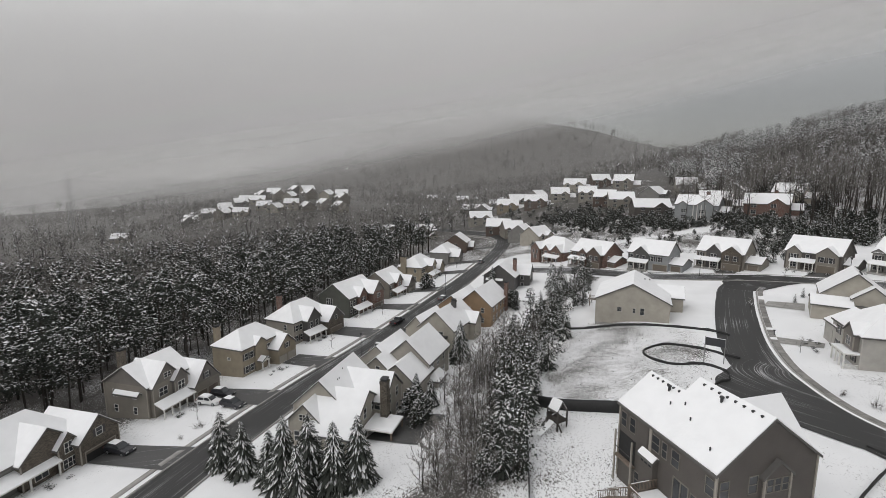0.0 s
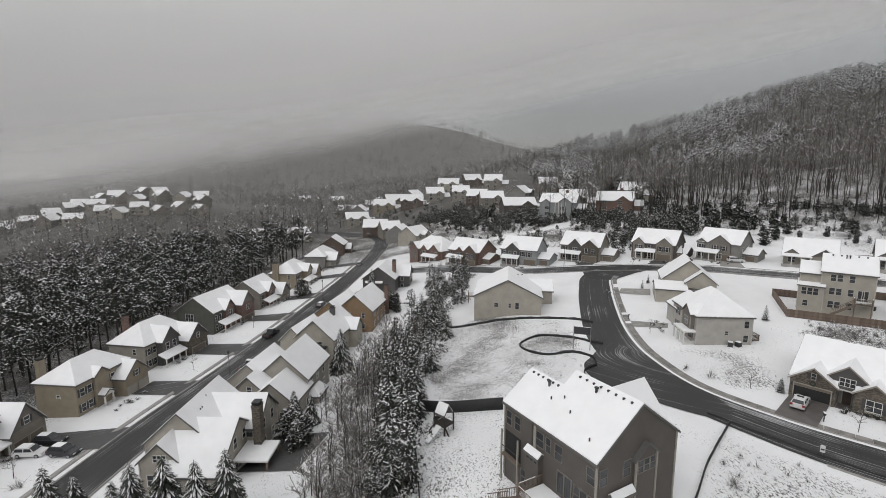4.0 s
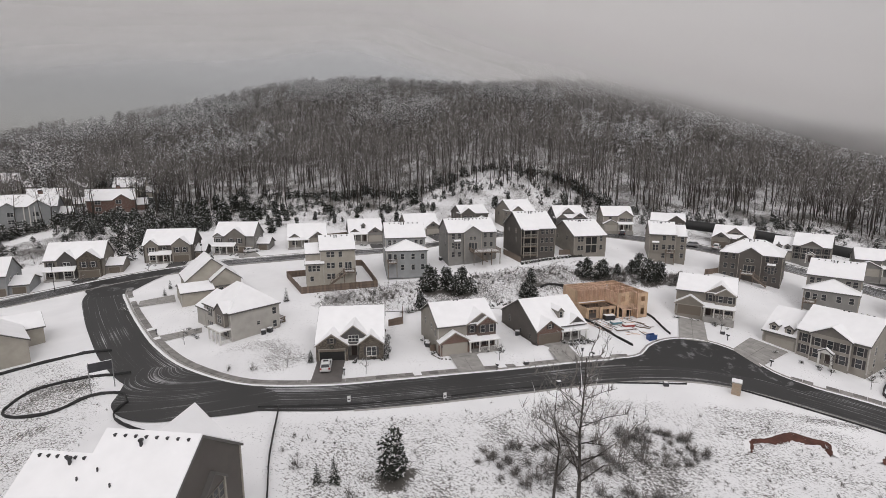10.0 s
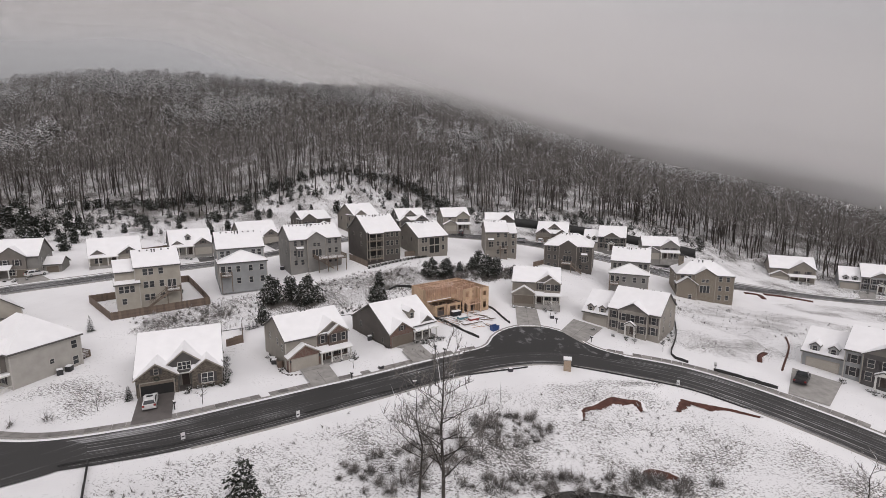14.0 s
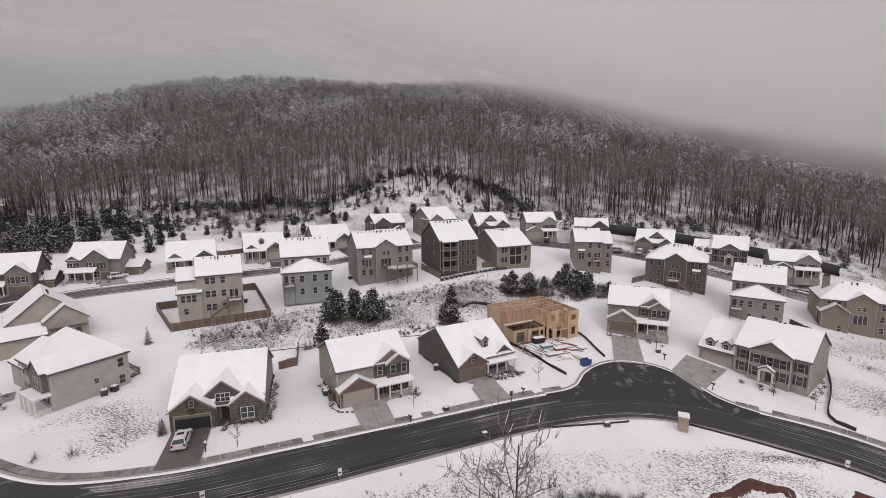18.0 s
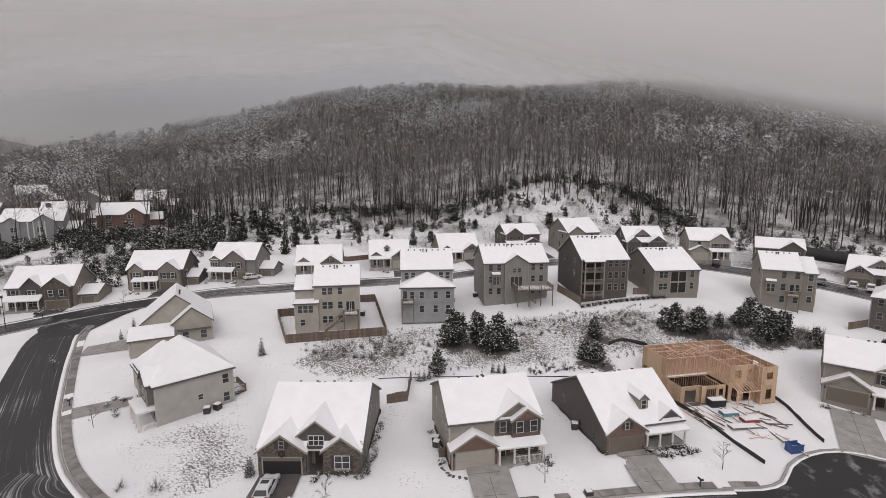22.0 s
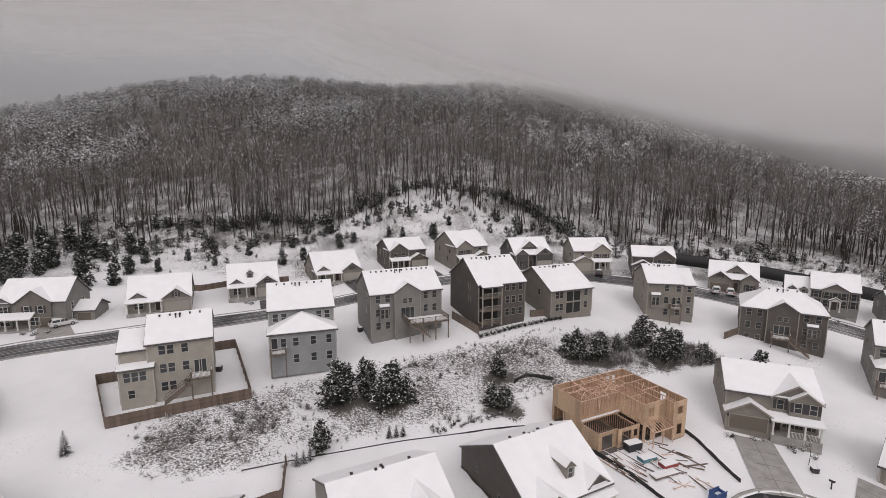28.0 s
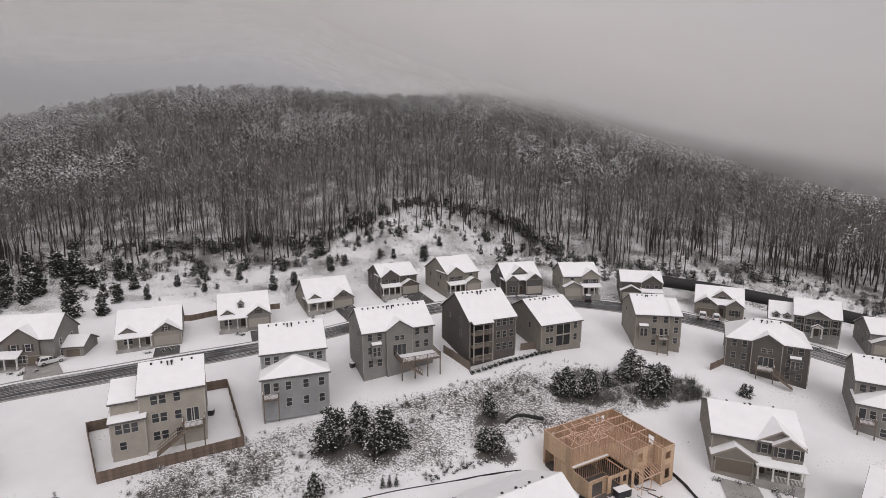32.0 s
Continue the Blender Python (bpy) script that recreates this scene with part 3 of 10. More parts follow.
def window(root, m, u, z, w=0.95, h=1.5, trim=None, shutters=False, cols=1):
    trim = trim or STYLE["trim"]
    t = 0.07

    def frame_mesh():
        # one connected casing, with its bars grown out of it
        xs = [-w / 2 - t, -w / 2] + [q for c in range(1, cols) for q in (-w / 2 + w * c / cols - 0.04, -w / 2 + w * c / cols + 0.04)] + [w / 2, w / 2 + t]
        zs = [-t, 0, h * 0.5 - 0.03, h * 0.5 + 0.03, h, h + t]
        nx = len(xs)
        V = [(a, -0.06, b) for b in zs for a in xs] + [(a, 0.02, b) for b in zs for a in xs]
        o = nx * len(zs)
        solid = {(i, j): not (i % 2 == 1 and j in (1, 3)) for i in range(nx - 1) for j in range(5)}
        F = []
        for (i, j), ok in solid.items():
            if not ok:
                continue
            a = j * nx + i
            F.append((a, a + 1, a + nx + 1, a + nx))
            for di, dj, p, q in ((-1, 0, a + nx, a), (1, 0, a + 1, a + nx + 1), (0, -1, a, a + 1), (0, 1, a + nx + 1, a + nx)):
                if not solid.get((i + di, j + dj), False):
                    F.append((q, p, p + o, q + o))
        return poly_mesh("window_frame", V, F, trim)
    wn = part("window", cached(("wf", w, h, cols, trim.name), frame_mesh), root, m @ pose(u, 0, z))
    part("pane", cached(("wp", w, h), lambda: boxes_mesh("pane", [(-w / 2, w / 2, -0.022, 0.015, 0, h)], GLASS)), wn)
    if shutters:
        for s in (-1, 1):
            part("shutter", cached(("sh", h), lambda: boxes_mesh("shutter", [(-0.2, 0.2, -0.05, 0.02, -0.02, h + 0.02)], SHUT)), root,
                 m @ pose(u + s * (w / 2 + t + 0.22), 0, z))
    return wn


def garage(root, m, u, z, w=4.9, h=2.15, material=None, open_door=False, trim=None):
    material = material or GARAGE
    trim = trim or TRIMD

    def panels():
        it = []
        n = 4
        for r in range(n):
            for c in range(8):
                it.append((-w / 2 + c * w / 8 + 0.02, -w / 2 + (c + 1) * w / 8 - 0.02, -0.035, 0.02, r * h / n + 0.015, (r + 1) * h / n - 0.015))
        it.append((-w / 2, w / 2, -0.01, 0.02, 0, h))
        return boxes_mesh("garage_door", it, material)
    part("garage_trim", cached(("gt", w, h, trim.name), lambda: boxes_mesh("garage_trim", [(-w / 2 - 0.14, -w / 2, -0.07, 0.03, 0, h + 0.14),
         (w / 2, w / 2 + 0.14, -0.07, 0.03, 0, h + 0.14), (-w / 2, w / 2, -0.07, 0.03, h, h + 0.14)], trim)), root, m @ pose(u, 0, z))
    if open_door:
        # no room behind: a black panel paints the shade of the garage
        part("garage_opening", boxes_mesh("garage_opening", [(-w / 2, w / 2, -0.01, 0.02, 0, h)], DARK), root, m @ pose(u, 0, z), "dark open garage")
        part("garage_door", boxes_mesh("garage_door", [(-w / 2, w / 2, -0.05, 0.0, h * 0.82, h)], material), root, m @ pose(u, 0, z), "garage door rolled up")
    else:
        part("garage_door", cached(("gd", w, h, material.name), panels), root, m @ pose(u, 0, z))


def entry(root, m, u, z, w=1.0, h=2.1, glass=False):
    d = part("door", cached(("door", w, h, glass), lambda: boxes_mesh("door", [(-w / 2, w / 2, -0.03, 0.02, 0, h)] +
             [(-w / 2 + 0.12 + k * (w / 2 - 0.08), -w / 2 + 0.12 + k * (w / 2 - 0.08) + w / 2 - 0.2, -0.045, -0.03, a, b) for k in (0, 1) for a, b in ((0.2, 0.9), (1.05, 1.9))],
             GLASS if glass else DOORM)), root, m @ pose(u, 0, z))
    part("door_frame", cached(("dfr", w, h, STYLE["trim"].name), lambda: boxes_mesh("door_frame", [(-w / 2 - 0.12, -w / 2, -0.07, 0.03, 0, h + 0.12), (w / 2, w / 2 + 0.12, -0.07, 0.03, 0, h + 0.12),
         (-w / 2, w / 2, -0.07, 0.03, h, h + 0.12)], STYLE["trim"])), d)


def slab_roof(root, x0, x1, y0, y1, z, rise, ridge, over=0.4, snow=True, hip=False, trim=None):
    """Roof planes with a boarded edge and a layer of snow on top."""
    trim = trim or GUTTER
    if ridge == 'y':
        ax, ay = (y0, y1), (x0, x1)
    else:
        ax, ay = (x0, x1), (y0, y1)
    half = (ay[1] - ay[0]) / 2
    mid = (ay[0] + ay[1]) / 2
    sl = rise / half
    e = half + over
    a0, a1 = ax[0] - over * 0.8, ax[1] + over * 0.8
    ze = z - sl * over

    def mk(name, lift, th, inset, material):
        a, b = a0 + inset, a1 - inset
        ee = e - inset
        zz = ze + sl * inset + lift
        zr = z + rise + lift
        hi = min(half * 0.95, (b - a) / 2 - 0.3) if hip else 0.0
        P = [(a, mid - ee, zz), (b, mid - ee, zz), (b, mid + ee, zz), (a, mid + ee, zz), (a + hi, mid, zr), (b - hi, mid, zr)]
        V = P + [(p[0], p[1], p[2] - th) for p in P]
        F = [(0, 1, 5, 4), (2, 3, 4, 5), (1, 2, 5), (3, 0, 4)] if hip else [(0, 1, 5, 4), (2, 3, 4, 5)]
        F += [tuple(i + 6 for i in reversed(f)) for f in F[:]]
        F += [(1, 0, 6, 7), (3, 2, 8, 9)]
        if hip:
            F += [(2, 1, 7, 8), (0, 3, 9, 6)]
        else:
            F += [(0, 4, 10, 6), (4, 3, 9, 10), (2, 5, 11, 8), (5, 1, 7, 11)]
        if ridge == 'y':
            V = [(p[1], p[0], p[2]) for p in V]
            F = [tuple(reversed(f)) for f in F]
        return poly_mesh(name, V, F, material)
    rf = part("roof", mk("roof", 0.06, 0.22, 0.0, trim), root)
    if snow:
        part("roof_snow", mk("roof_snow", 0.17, 0.10, 0.05, SNOW_ROOF), rf, None, "smooth white snow layer")
    return sl


def block(root, x0, x1, y0, y1, z0, h, rise, ridge='x', wall=None, over=0.4, hip=False, trim=None, gable=None, roof=True):
    """Walls with gable ends, corner boards and a roof."""
    z1 = z0 + h
    zb = z0 - 1.6 if abs(z0) < 0.6 else z0
    V = [(x0, y0, zb), (x1, y0, zb), (x1, y1, zb), (x0, y1, zb), (x0, y0, z1), (x1, y0, z1), (x1, y1, z1), (x0, y1, z1)]
    F = [(0, 1, 5, 4), (1, 2, 6, 5), (2, 3, 7, 6), (3, 0, 4, 7)]
    part("wall", poly_mesh("wall", V, F, wall), root)
    if not hip and roof:
        if ridge == 'x':
            ym = (y0 + y1) / 2
            V = [(x0, y0, z1), (x0, y1, z1), (x0, ym, z1 + rise), (x1, y0, z1), (x1, y1, z1), (x1, ym, z1 + rise)]
            F = [(1, 0, 2), (3, 4, 5)]
        else:
            xm = (x0 + x1) / 2
            V = [(x0, y0, z1), (x1, y0, z1), (xm, y0, z1 + rise), (x0, y1, z1), (x1, y1, z1), (xm, y1, z1 + rise)]
            F = [(0, 1, 2), (4, 3, 5)]
        for t in F:
            part("gable", poly_mesh("gable", [V[i] for i in t], [(0, 1, 2)], gable or wall), root)
    c = 0.09
    tm = TRIMD if wall not in (BLUE, BEIGE, GREIGE, PALE) else TRIMW
    for a, b in ((x0, y0), (x1, y0), (x0, y1), (x1, y1)):
        if h > 2.0 and STYLE["boards"]:
            sx, sy = (-1 if a == x0 else 1), (-1 if b == y0 else 1)
            part("corner_board", cached(("cb", round(h, 2), tm.name), lambda: boxes_mesh("corner_board", [(-0.08, 0.08, -0.08, 0.08, 0, h - 0.03)], tm)), root, pose(a + sx * 0.015, b + sy * 0.015, z0))
    if roof:
        slab_roof(root, x0, x1, y0, y1, z1, rise, ridge, over, hip=hip, trim=trim)


def porch(root, x0, x1, y0, depth, z, floor=0.25, cols=4, rise=0.9):
    """Lean-to porch roof with posts, on a slab."""
    V = [(x0 - 0.25, y0 - depth - 0.3, z), (x1 + 0.25, y0 - depth - 0.3, z), (x1 + 0.25, y0, z + rise), (x0 - 0.25, y0, z + rise)]
    def sl(name, lift, th, material):
        W = [(p[0], p[1], p[2] + lift) for p in V] + [(p[0], p[1], p[2] + lift - th) for p in V]
        return poly_mesh(name, W, [(0, 1, 2, 3), (7, 6, 5, 4), (1, 0, 4, 5), (2, 1, 5, 6), (0, 3, 7, 4)], material)
    pr = part("porch_roof", sl("porch_roof", 0, 0.16, TRIM), root)
    part("roof_snow", sl("roof_snow", 0.10, 0.097, SNOW_ROOF), pr)
    for k in range(cols):
        q = x0 + 0.1 + (x1 - x0 - 0.2) * k / max(1, cols - 1)
        part("post", cached(("post", round(z - floor, 2)), lambda: boxes_mesh("post", [(-0.1, 0.1, -0.1, 0.1, 0, z - floor - 0.1), (-0.15, 0.15, -0.15, 0.15, 0, 0.3), (-0.14, 0.14, -0.14, 0.14, z - floor - 0.3, z - floor - 0.1)], TRIM)),
             root, pose(q, y0 - depth, floor))
    part("porch_floor", boxes_mesh("porch_floor", [(x0 - 0.1, x1 + 0.1, y0 - depth - 0.2, y0, floor - 2.0, floor)], CONC), root)


def chimney(root, x, y, z0, z1, material, w=1.4, d=0.9):
    c = part("chimney", boxes_mesh("chimney", [(x - w / 2, x + w / 2, y - d / 2, y + d / 2, z0, z1), (x - w / 2 - 0.06, x + w / 2 + 0.06, y - d / 2 - 0.06, y + d / 2 + 0.06, z1 - 0.35, z1)], material), root)
    part("chimney_cap", boxes_mesh("chimney_cap", [(x - w / 2 + 0.15, x + w / 2 - 0.15, y - d / 2 + 0.1, y + d / 2 - 0.1, z1, z1 + 0.35), (x - w / 2, x + w / 2, y - d / 2, y + d / 2, z1 + 0.3, z1 + 0.42)], VENT), c)


def vents(root, x0, x1, y, z, n, pipes=True):
    """Dark box vents in a row below the ridge."""
    for k in range(n):
        x = x0 + (x1 - x0) * (k + 0.5) / n
        part("roof_vent", cached("vent", lambda: boxes_mesh("roof_vent", [(-0.12, 0.12, -0.16, 0.12, -0.15, 0.12), (-0.15, 0.15, -0.18, 0.15, 0.12, 0.17)], VENT)), root, pose(x, y, z))
    if pipes:
        for k in (0.42, 0.5):
            part("vent_pipe", cached("pipe", lambda: boxes_mesh("vent_pipe", [(-0.09, 0.09, -0.09, 0.09, -0.3, 0.55), (-0.14, 0.14, -0.14, 0.14, 0.42, 0.6)], VENT)), root,
                 pose(x0 + (x1 - x0) * k, y - 0.55, z - 0.3))


def deck(root, x0, x1, y0, depth, z, ground_z, stairs='l', screened=False):
    """A raised timber deck with posts, balusters and stairs."""
    part("deck_floor", boxes_mesh("deck_floor", [(x0, x1, y0 - depth, y0, z - 0.25, z)], DECKW), root)
    part("deck_snow", boxes_mesh("deck_snow", [(x0 + 0.15, x1 - 0.15, y0 - depth + 0.15, y0 - 0.05, z, z + 0.07)], SNOW), root)
    n = max(2, int((x1 - x0) / 2.2) + 1)
    for k in range(n):
        q = x0 + 0.12 + (x1 - x0 - 0.24) * k / (n - 1)
        part("post", boxes_mesh("post", [(-0.09, 0.09, -0.09, 0.09, ground_z - 1.0, z + 1.0)], DECKW), root, pose(q, y0 - depth + 0.1, 0))

    def rail(a, b):
        a, b = Vector(a), Vector(b)
        L = (b - a).length
        it = [(0, L, -0.05, 0.05, 0.9, 0.98), (0, L, -0.03, 0.03, 0.1, 0.17)]
        it += [(k * 0.16 + 0.05, k * 0.16 + 0.09, -0.02, 0.02, 0.17, 0.9) for k in range(int(L / 0.16))]
        r = part("railing", boxes_mesh("railing", it, TRIM if screened else DECKW), root, Matrix.Translation(a) @ pose(0, 0, 0, 0, 0, math.degrees(math.atan2(b.y - a.y, b.x - a.x))))
        part("rail_snow", boxes_mesh("rail_snow", [(0.3, L * 0.7, -0.035, 0.035, 0.983, 1.01)], SNOW), r)
    rail((x0, y0 - depth, z), (x1, y0 - depth, z))
    rail((x0, y0 - depth, z), (x0, y0, z))
    rail((x1, y0 - depth, z), (x1, y0, z))
    if stairs:
        n = max(3, int((z - ground_z) / 0.18))
        run = n * 0.25
        s = -1 if stairs == 'l' else 1
        xs = (x1 - 0.3) if stairs == 'r' else (x0 + 0.3)
        it = []
        for k in range(n):
            a = xs - s * 0 + s * k * 0.25
            it.append((min(a, a + s * 0.3), max(a, a + s * 0.3), y0 - depth - 1.2, y0 - depth - 0.1, z - (k + 1) * 0.18 - 0.05, z - (k + 1) * 0.18))
        part("stairs", boxes_mesh("stairs", it, DECKW), root)
        for yy in (y0 - depth - 1.25, y0 - depth - 0.08):
            P = [(xs, yy, z - 0.3), (xs + s * run, yy, ground_z - 0.1), (xs + s * run, yy, ground_z + 0.2), (xs, yy, z)]
            V = P + [(p[0], p[1] + 0.06, p[2]) for p in P]
            V += [(xs, yy, z + 0.85), (xs + s * run, yy, ground_z + 1.0), (xs + s * run, yy, ground_z + 1.1), (xs, yy, z + 0.97)]
            V += [(p[0], p[1] + 0.06, p[2]) for p in V[8:12]]
            F = []
            for o in (0, 8):
                F += [(o, o + 1, o + 2, o + 3), (o + 7, o + 6, o + 5, o + 4), (o + 3, o + 2, o + 6, o + 7), (o + 1, o, o + 4, o + 5)]
            st = part("stringer", poly_mesh("stringer", V, F, DECKW), root)
            part("balustrade", boxes_mesh("balustrade", [(xs + s * q - 0.02, xs + s * q + 0.02, yy, yy + 0.05, z - (q / run) * (z - ground_z), z - (q / run) * (z - ground_z) + 0.9) for q in np.arange(0.2, run, 0.35)], DECKW), st)


def foundation(root, x0, x1, y0, y1, dp=2.5):
    part("foundation", boxes_mesh("foundation", [(x0 + 0.05, x1 - 0.05, y0 + 0.05, y1 - 0.05, -dp, 0.02)], CONC), root)


def house(x, y, z, yaw, label, group="", wall=None):
    STYLE["boards"] = x > -100
    STYLE["trim"] = TRIMD if wall in (TAUPE, DARKTAUPE, GREY, BROWN, DARKGREY) else TRIMW
    return thing("house", pose(x, y, z, 0, 0, yaw), label, "house", group)


def wins(root, m, zs, us, w=0.95, h=1.5, **kw):
    for z in zs:
        for u in us:
            window(root, m, u, z, w, h, **kw)


# ---------------------------------------------------------------- house types
def two_storey(x, y, z, yaw, w, d, h, rise, wall, label, flip=1, gmat=None, gdoor=None, brick=None, shut=True, lower=True):
    """Street house: main block, garage wing with its own gable, upper front gable, porch."""
    r = house(x, y, z, yaw, label, "street houses", wall)
    X, Y = w / 2, d / 2
    foundation(r, -X, X, -Y, Y)
    block(r, -X, X, -Y, Y, 0, h, rise, 'x', wall)
    gw = min(5.8, w * 0.48)
    gx0, gx1 = (-X, -X + gw) if flip > 0 else (X - gw, X)
    f = face('f', -X, X, -Y, Y)
    if lower:
        block(r, gx0 + 0.01, gx1, -Y - 1.6, -Y + 0.03, -0.02, 2.75, gw * 0.26, 'y', brick or wall, gable=gmat)
        gf = pose(0, -Y - 1.6, 0)
        garage(r, gf, (gx0 + gx1) / 2, 0.02, min(4.9, gw - 0.9), 2.15, gdoor)
        foundation(r, gx0, gx1, -Y - 1.6, -Y, 2.0)
    # upper gable over the entrance side
    ux0, ux1 = (gx1 + 0.2, X - 0.02) if flip > 0 else (-X + 0.02, gx0 - 0.2)
    uw = ux1 - ux0
    block(r, ux0, ux1, -Y - 0.5, -0.5, h * 0.5, h * 0.5 - 0.02, uw * 0.36, 'y', gmat or wall, over=0.3)
    uf = pose((ux0 + ux1) / 2, -Y - 0.5, 0)
    window(r, uf, -uw * 0.22, h * 0.56, 0.95, 1.45, shutters=shut)
    window(r, uf, uw * 0.22, h * 0.56, 0.95, 1.45, shutters=shut)
    porch(r, ux0, ux1 - 0.1, -Y, 1.7, 2.55, cols=4 if uw > 4.5 else 3)
    entry(r, f, ux0 + uw * 0.3 if flip > 0 else ux1 - uw * 0.3, 0.25)
    window(r, f, (ux0 + uw * 0.72) if flip > 0 else (ux1 - uw * 0.72), 0.85, 1.5, 1.5, cols=2)
    window(r, f, (gx0 + gx1) / 2, h * 0.60 + 0.4, 0.95, 1.2, shutters=False)
    for s in ('l', 'r'):
        m = face(s, -X, X, -Y, Y)
        for u in (-d * 0.25, d * 0.22):
            window(r, m, u, h * 0.6, 0.8, 1.3)
        window(r, m, d * 0.1, 0.9, 0.8, 1.3)
    wins(r, face('b', -X, X, -Y, Y), (0.9, h * 0.58), (-w * 0.3, 0, w * 0.3))
    vents(r, -X + 1, X - 1, 0.5, h + rise - 0.05, 3, True)
    return r


def wide_front(x, y, z, yaw, w, d, h, rise, wall, label, flip=1, brick=None):
    """Two-storey house with a centre gable, shuttered windows, a small portico and a lower garage wing with dormers."""
    r = house(x, y, z, yaw, label, "street houses", wall)
    X, Y = w / 2, d / 2
    mx0, mx1 = (-X + w * 0.36, X) if flip > 0 else (-X, X - w * 0.36)
    foundation(r, -X, X, -Y, Y)
    block(r, mx0, mx1, -Y, Y, 0, h, rise, 'x', wall)
    gx0, gx1 = (-X, mx0) if flip > 0 else (mx1, X)
    block(r, gx0, gx1, -Y + 0.4, Y - 0.4, 0, h * 0.62, rise * 1.1, 'x', wall)
    cw = (mx1 - mx0) * 0.55
    c0 = (mx0 + mx1) / 2
    block(r, c0 - cw / 2, c0 + cw / 2, -Y - 0.6, 0, 0, h - 0.01, cw * 0.30, 'y', brick or wall, gable=SHAKE)
    m = pose(c0, -Y - 0.6, 0)
    for u in (-cw * 0.32, 0, cw * 0.32):
        window(r, m, u, h * 0.57, 0.9, 1.5, shutters=True)
    for u in (-cw * 0.34, cw * 0.34):
        window(r, m, u, 0.8, 0.9, 1.6, shutters=True)
    entry(r, m, 0, 0.2)
    block(r, c0 - 1.1, c0 + 1.1, -Y - 2.2, -Y - 1.8, 2.5, 0.25, 0.7, 'y', TRIM, over=0.2)
    for s in (-1, 1):
        part("column", boxes_mesh("column", [(-0.13, 0.13, -0.13, 0.13, 0, 2.5), (-0.2, 0.2, -0.2, 0.2, 0, 0.25), (-0.19, 0.19, -0.19, 0.19, 2.3, 2.5)], TRIM), r, pose(c0 + s * 0.95, -Y - 2.0, 0))
    mm = pose(0, -Y, 0)
    for q in (mx0 + (c0 - cw / 2 - mx0) / 2, mx1 - (mx1 - c0 - cw / 2) / 2):
        window(r, mm, q, h * 0.57, 0.9, 1.5, shutters=True)
        window(r, mm, q, 0.8, 0.9, 1.6, shutters=True)
    gm = pose(0, -Y + 0.4, 0)
    gc = (gx0 + gx1) / 2
    garage(r, gm, gc, 0.02, min(4.9, (gx1 - gx0) - 0.8), 2.15)
    for s in (-1, 1):
        q = gc + s * (gx1 - gx0) * 0.22
        block(r, q - 0.75, q + 0.75, -Y + 0.5, -Y + 3.5, h * 0.62 - 0.1, 1.35, 0.6, 'y', wall, over=0.15, gable=wall)
        window(r, pose(0, -Y + 0.5, 0), q, h * 0.62 + 0.1, 0.7, 1.0)
    for s in ('l', 'r'):
        fm = face(s, mx0, mx1, -Y, Y)
        wins(r, fm, (0.9, h * 0.58), (-d * 0.25, d * 0.2), 0.8, 1.4)
    wins(r, face('b', mx0, mx1, -Y, Y), (0.9, h * 0.58), (-3, 0, 3))
    vents(r, mx0 + 1, mx1 - 1, 0.5, h + rise - 0.05, 5)
    return r


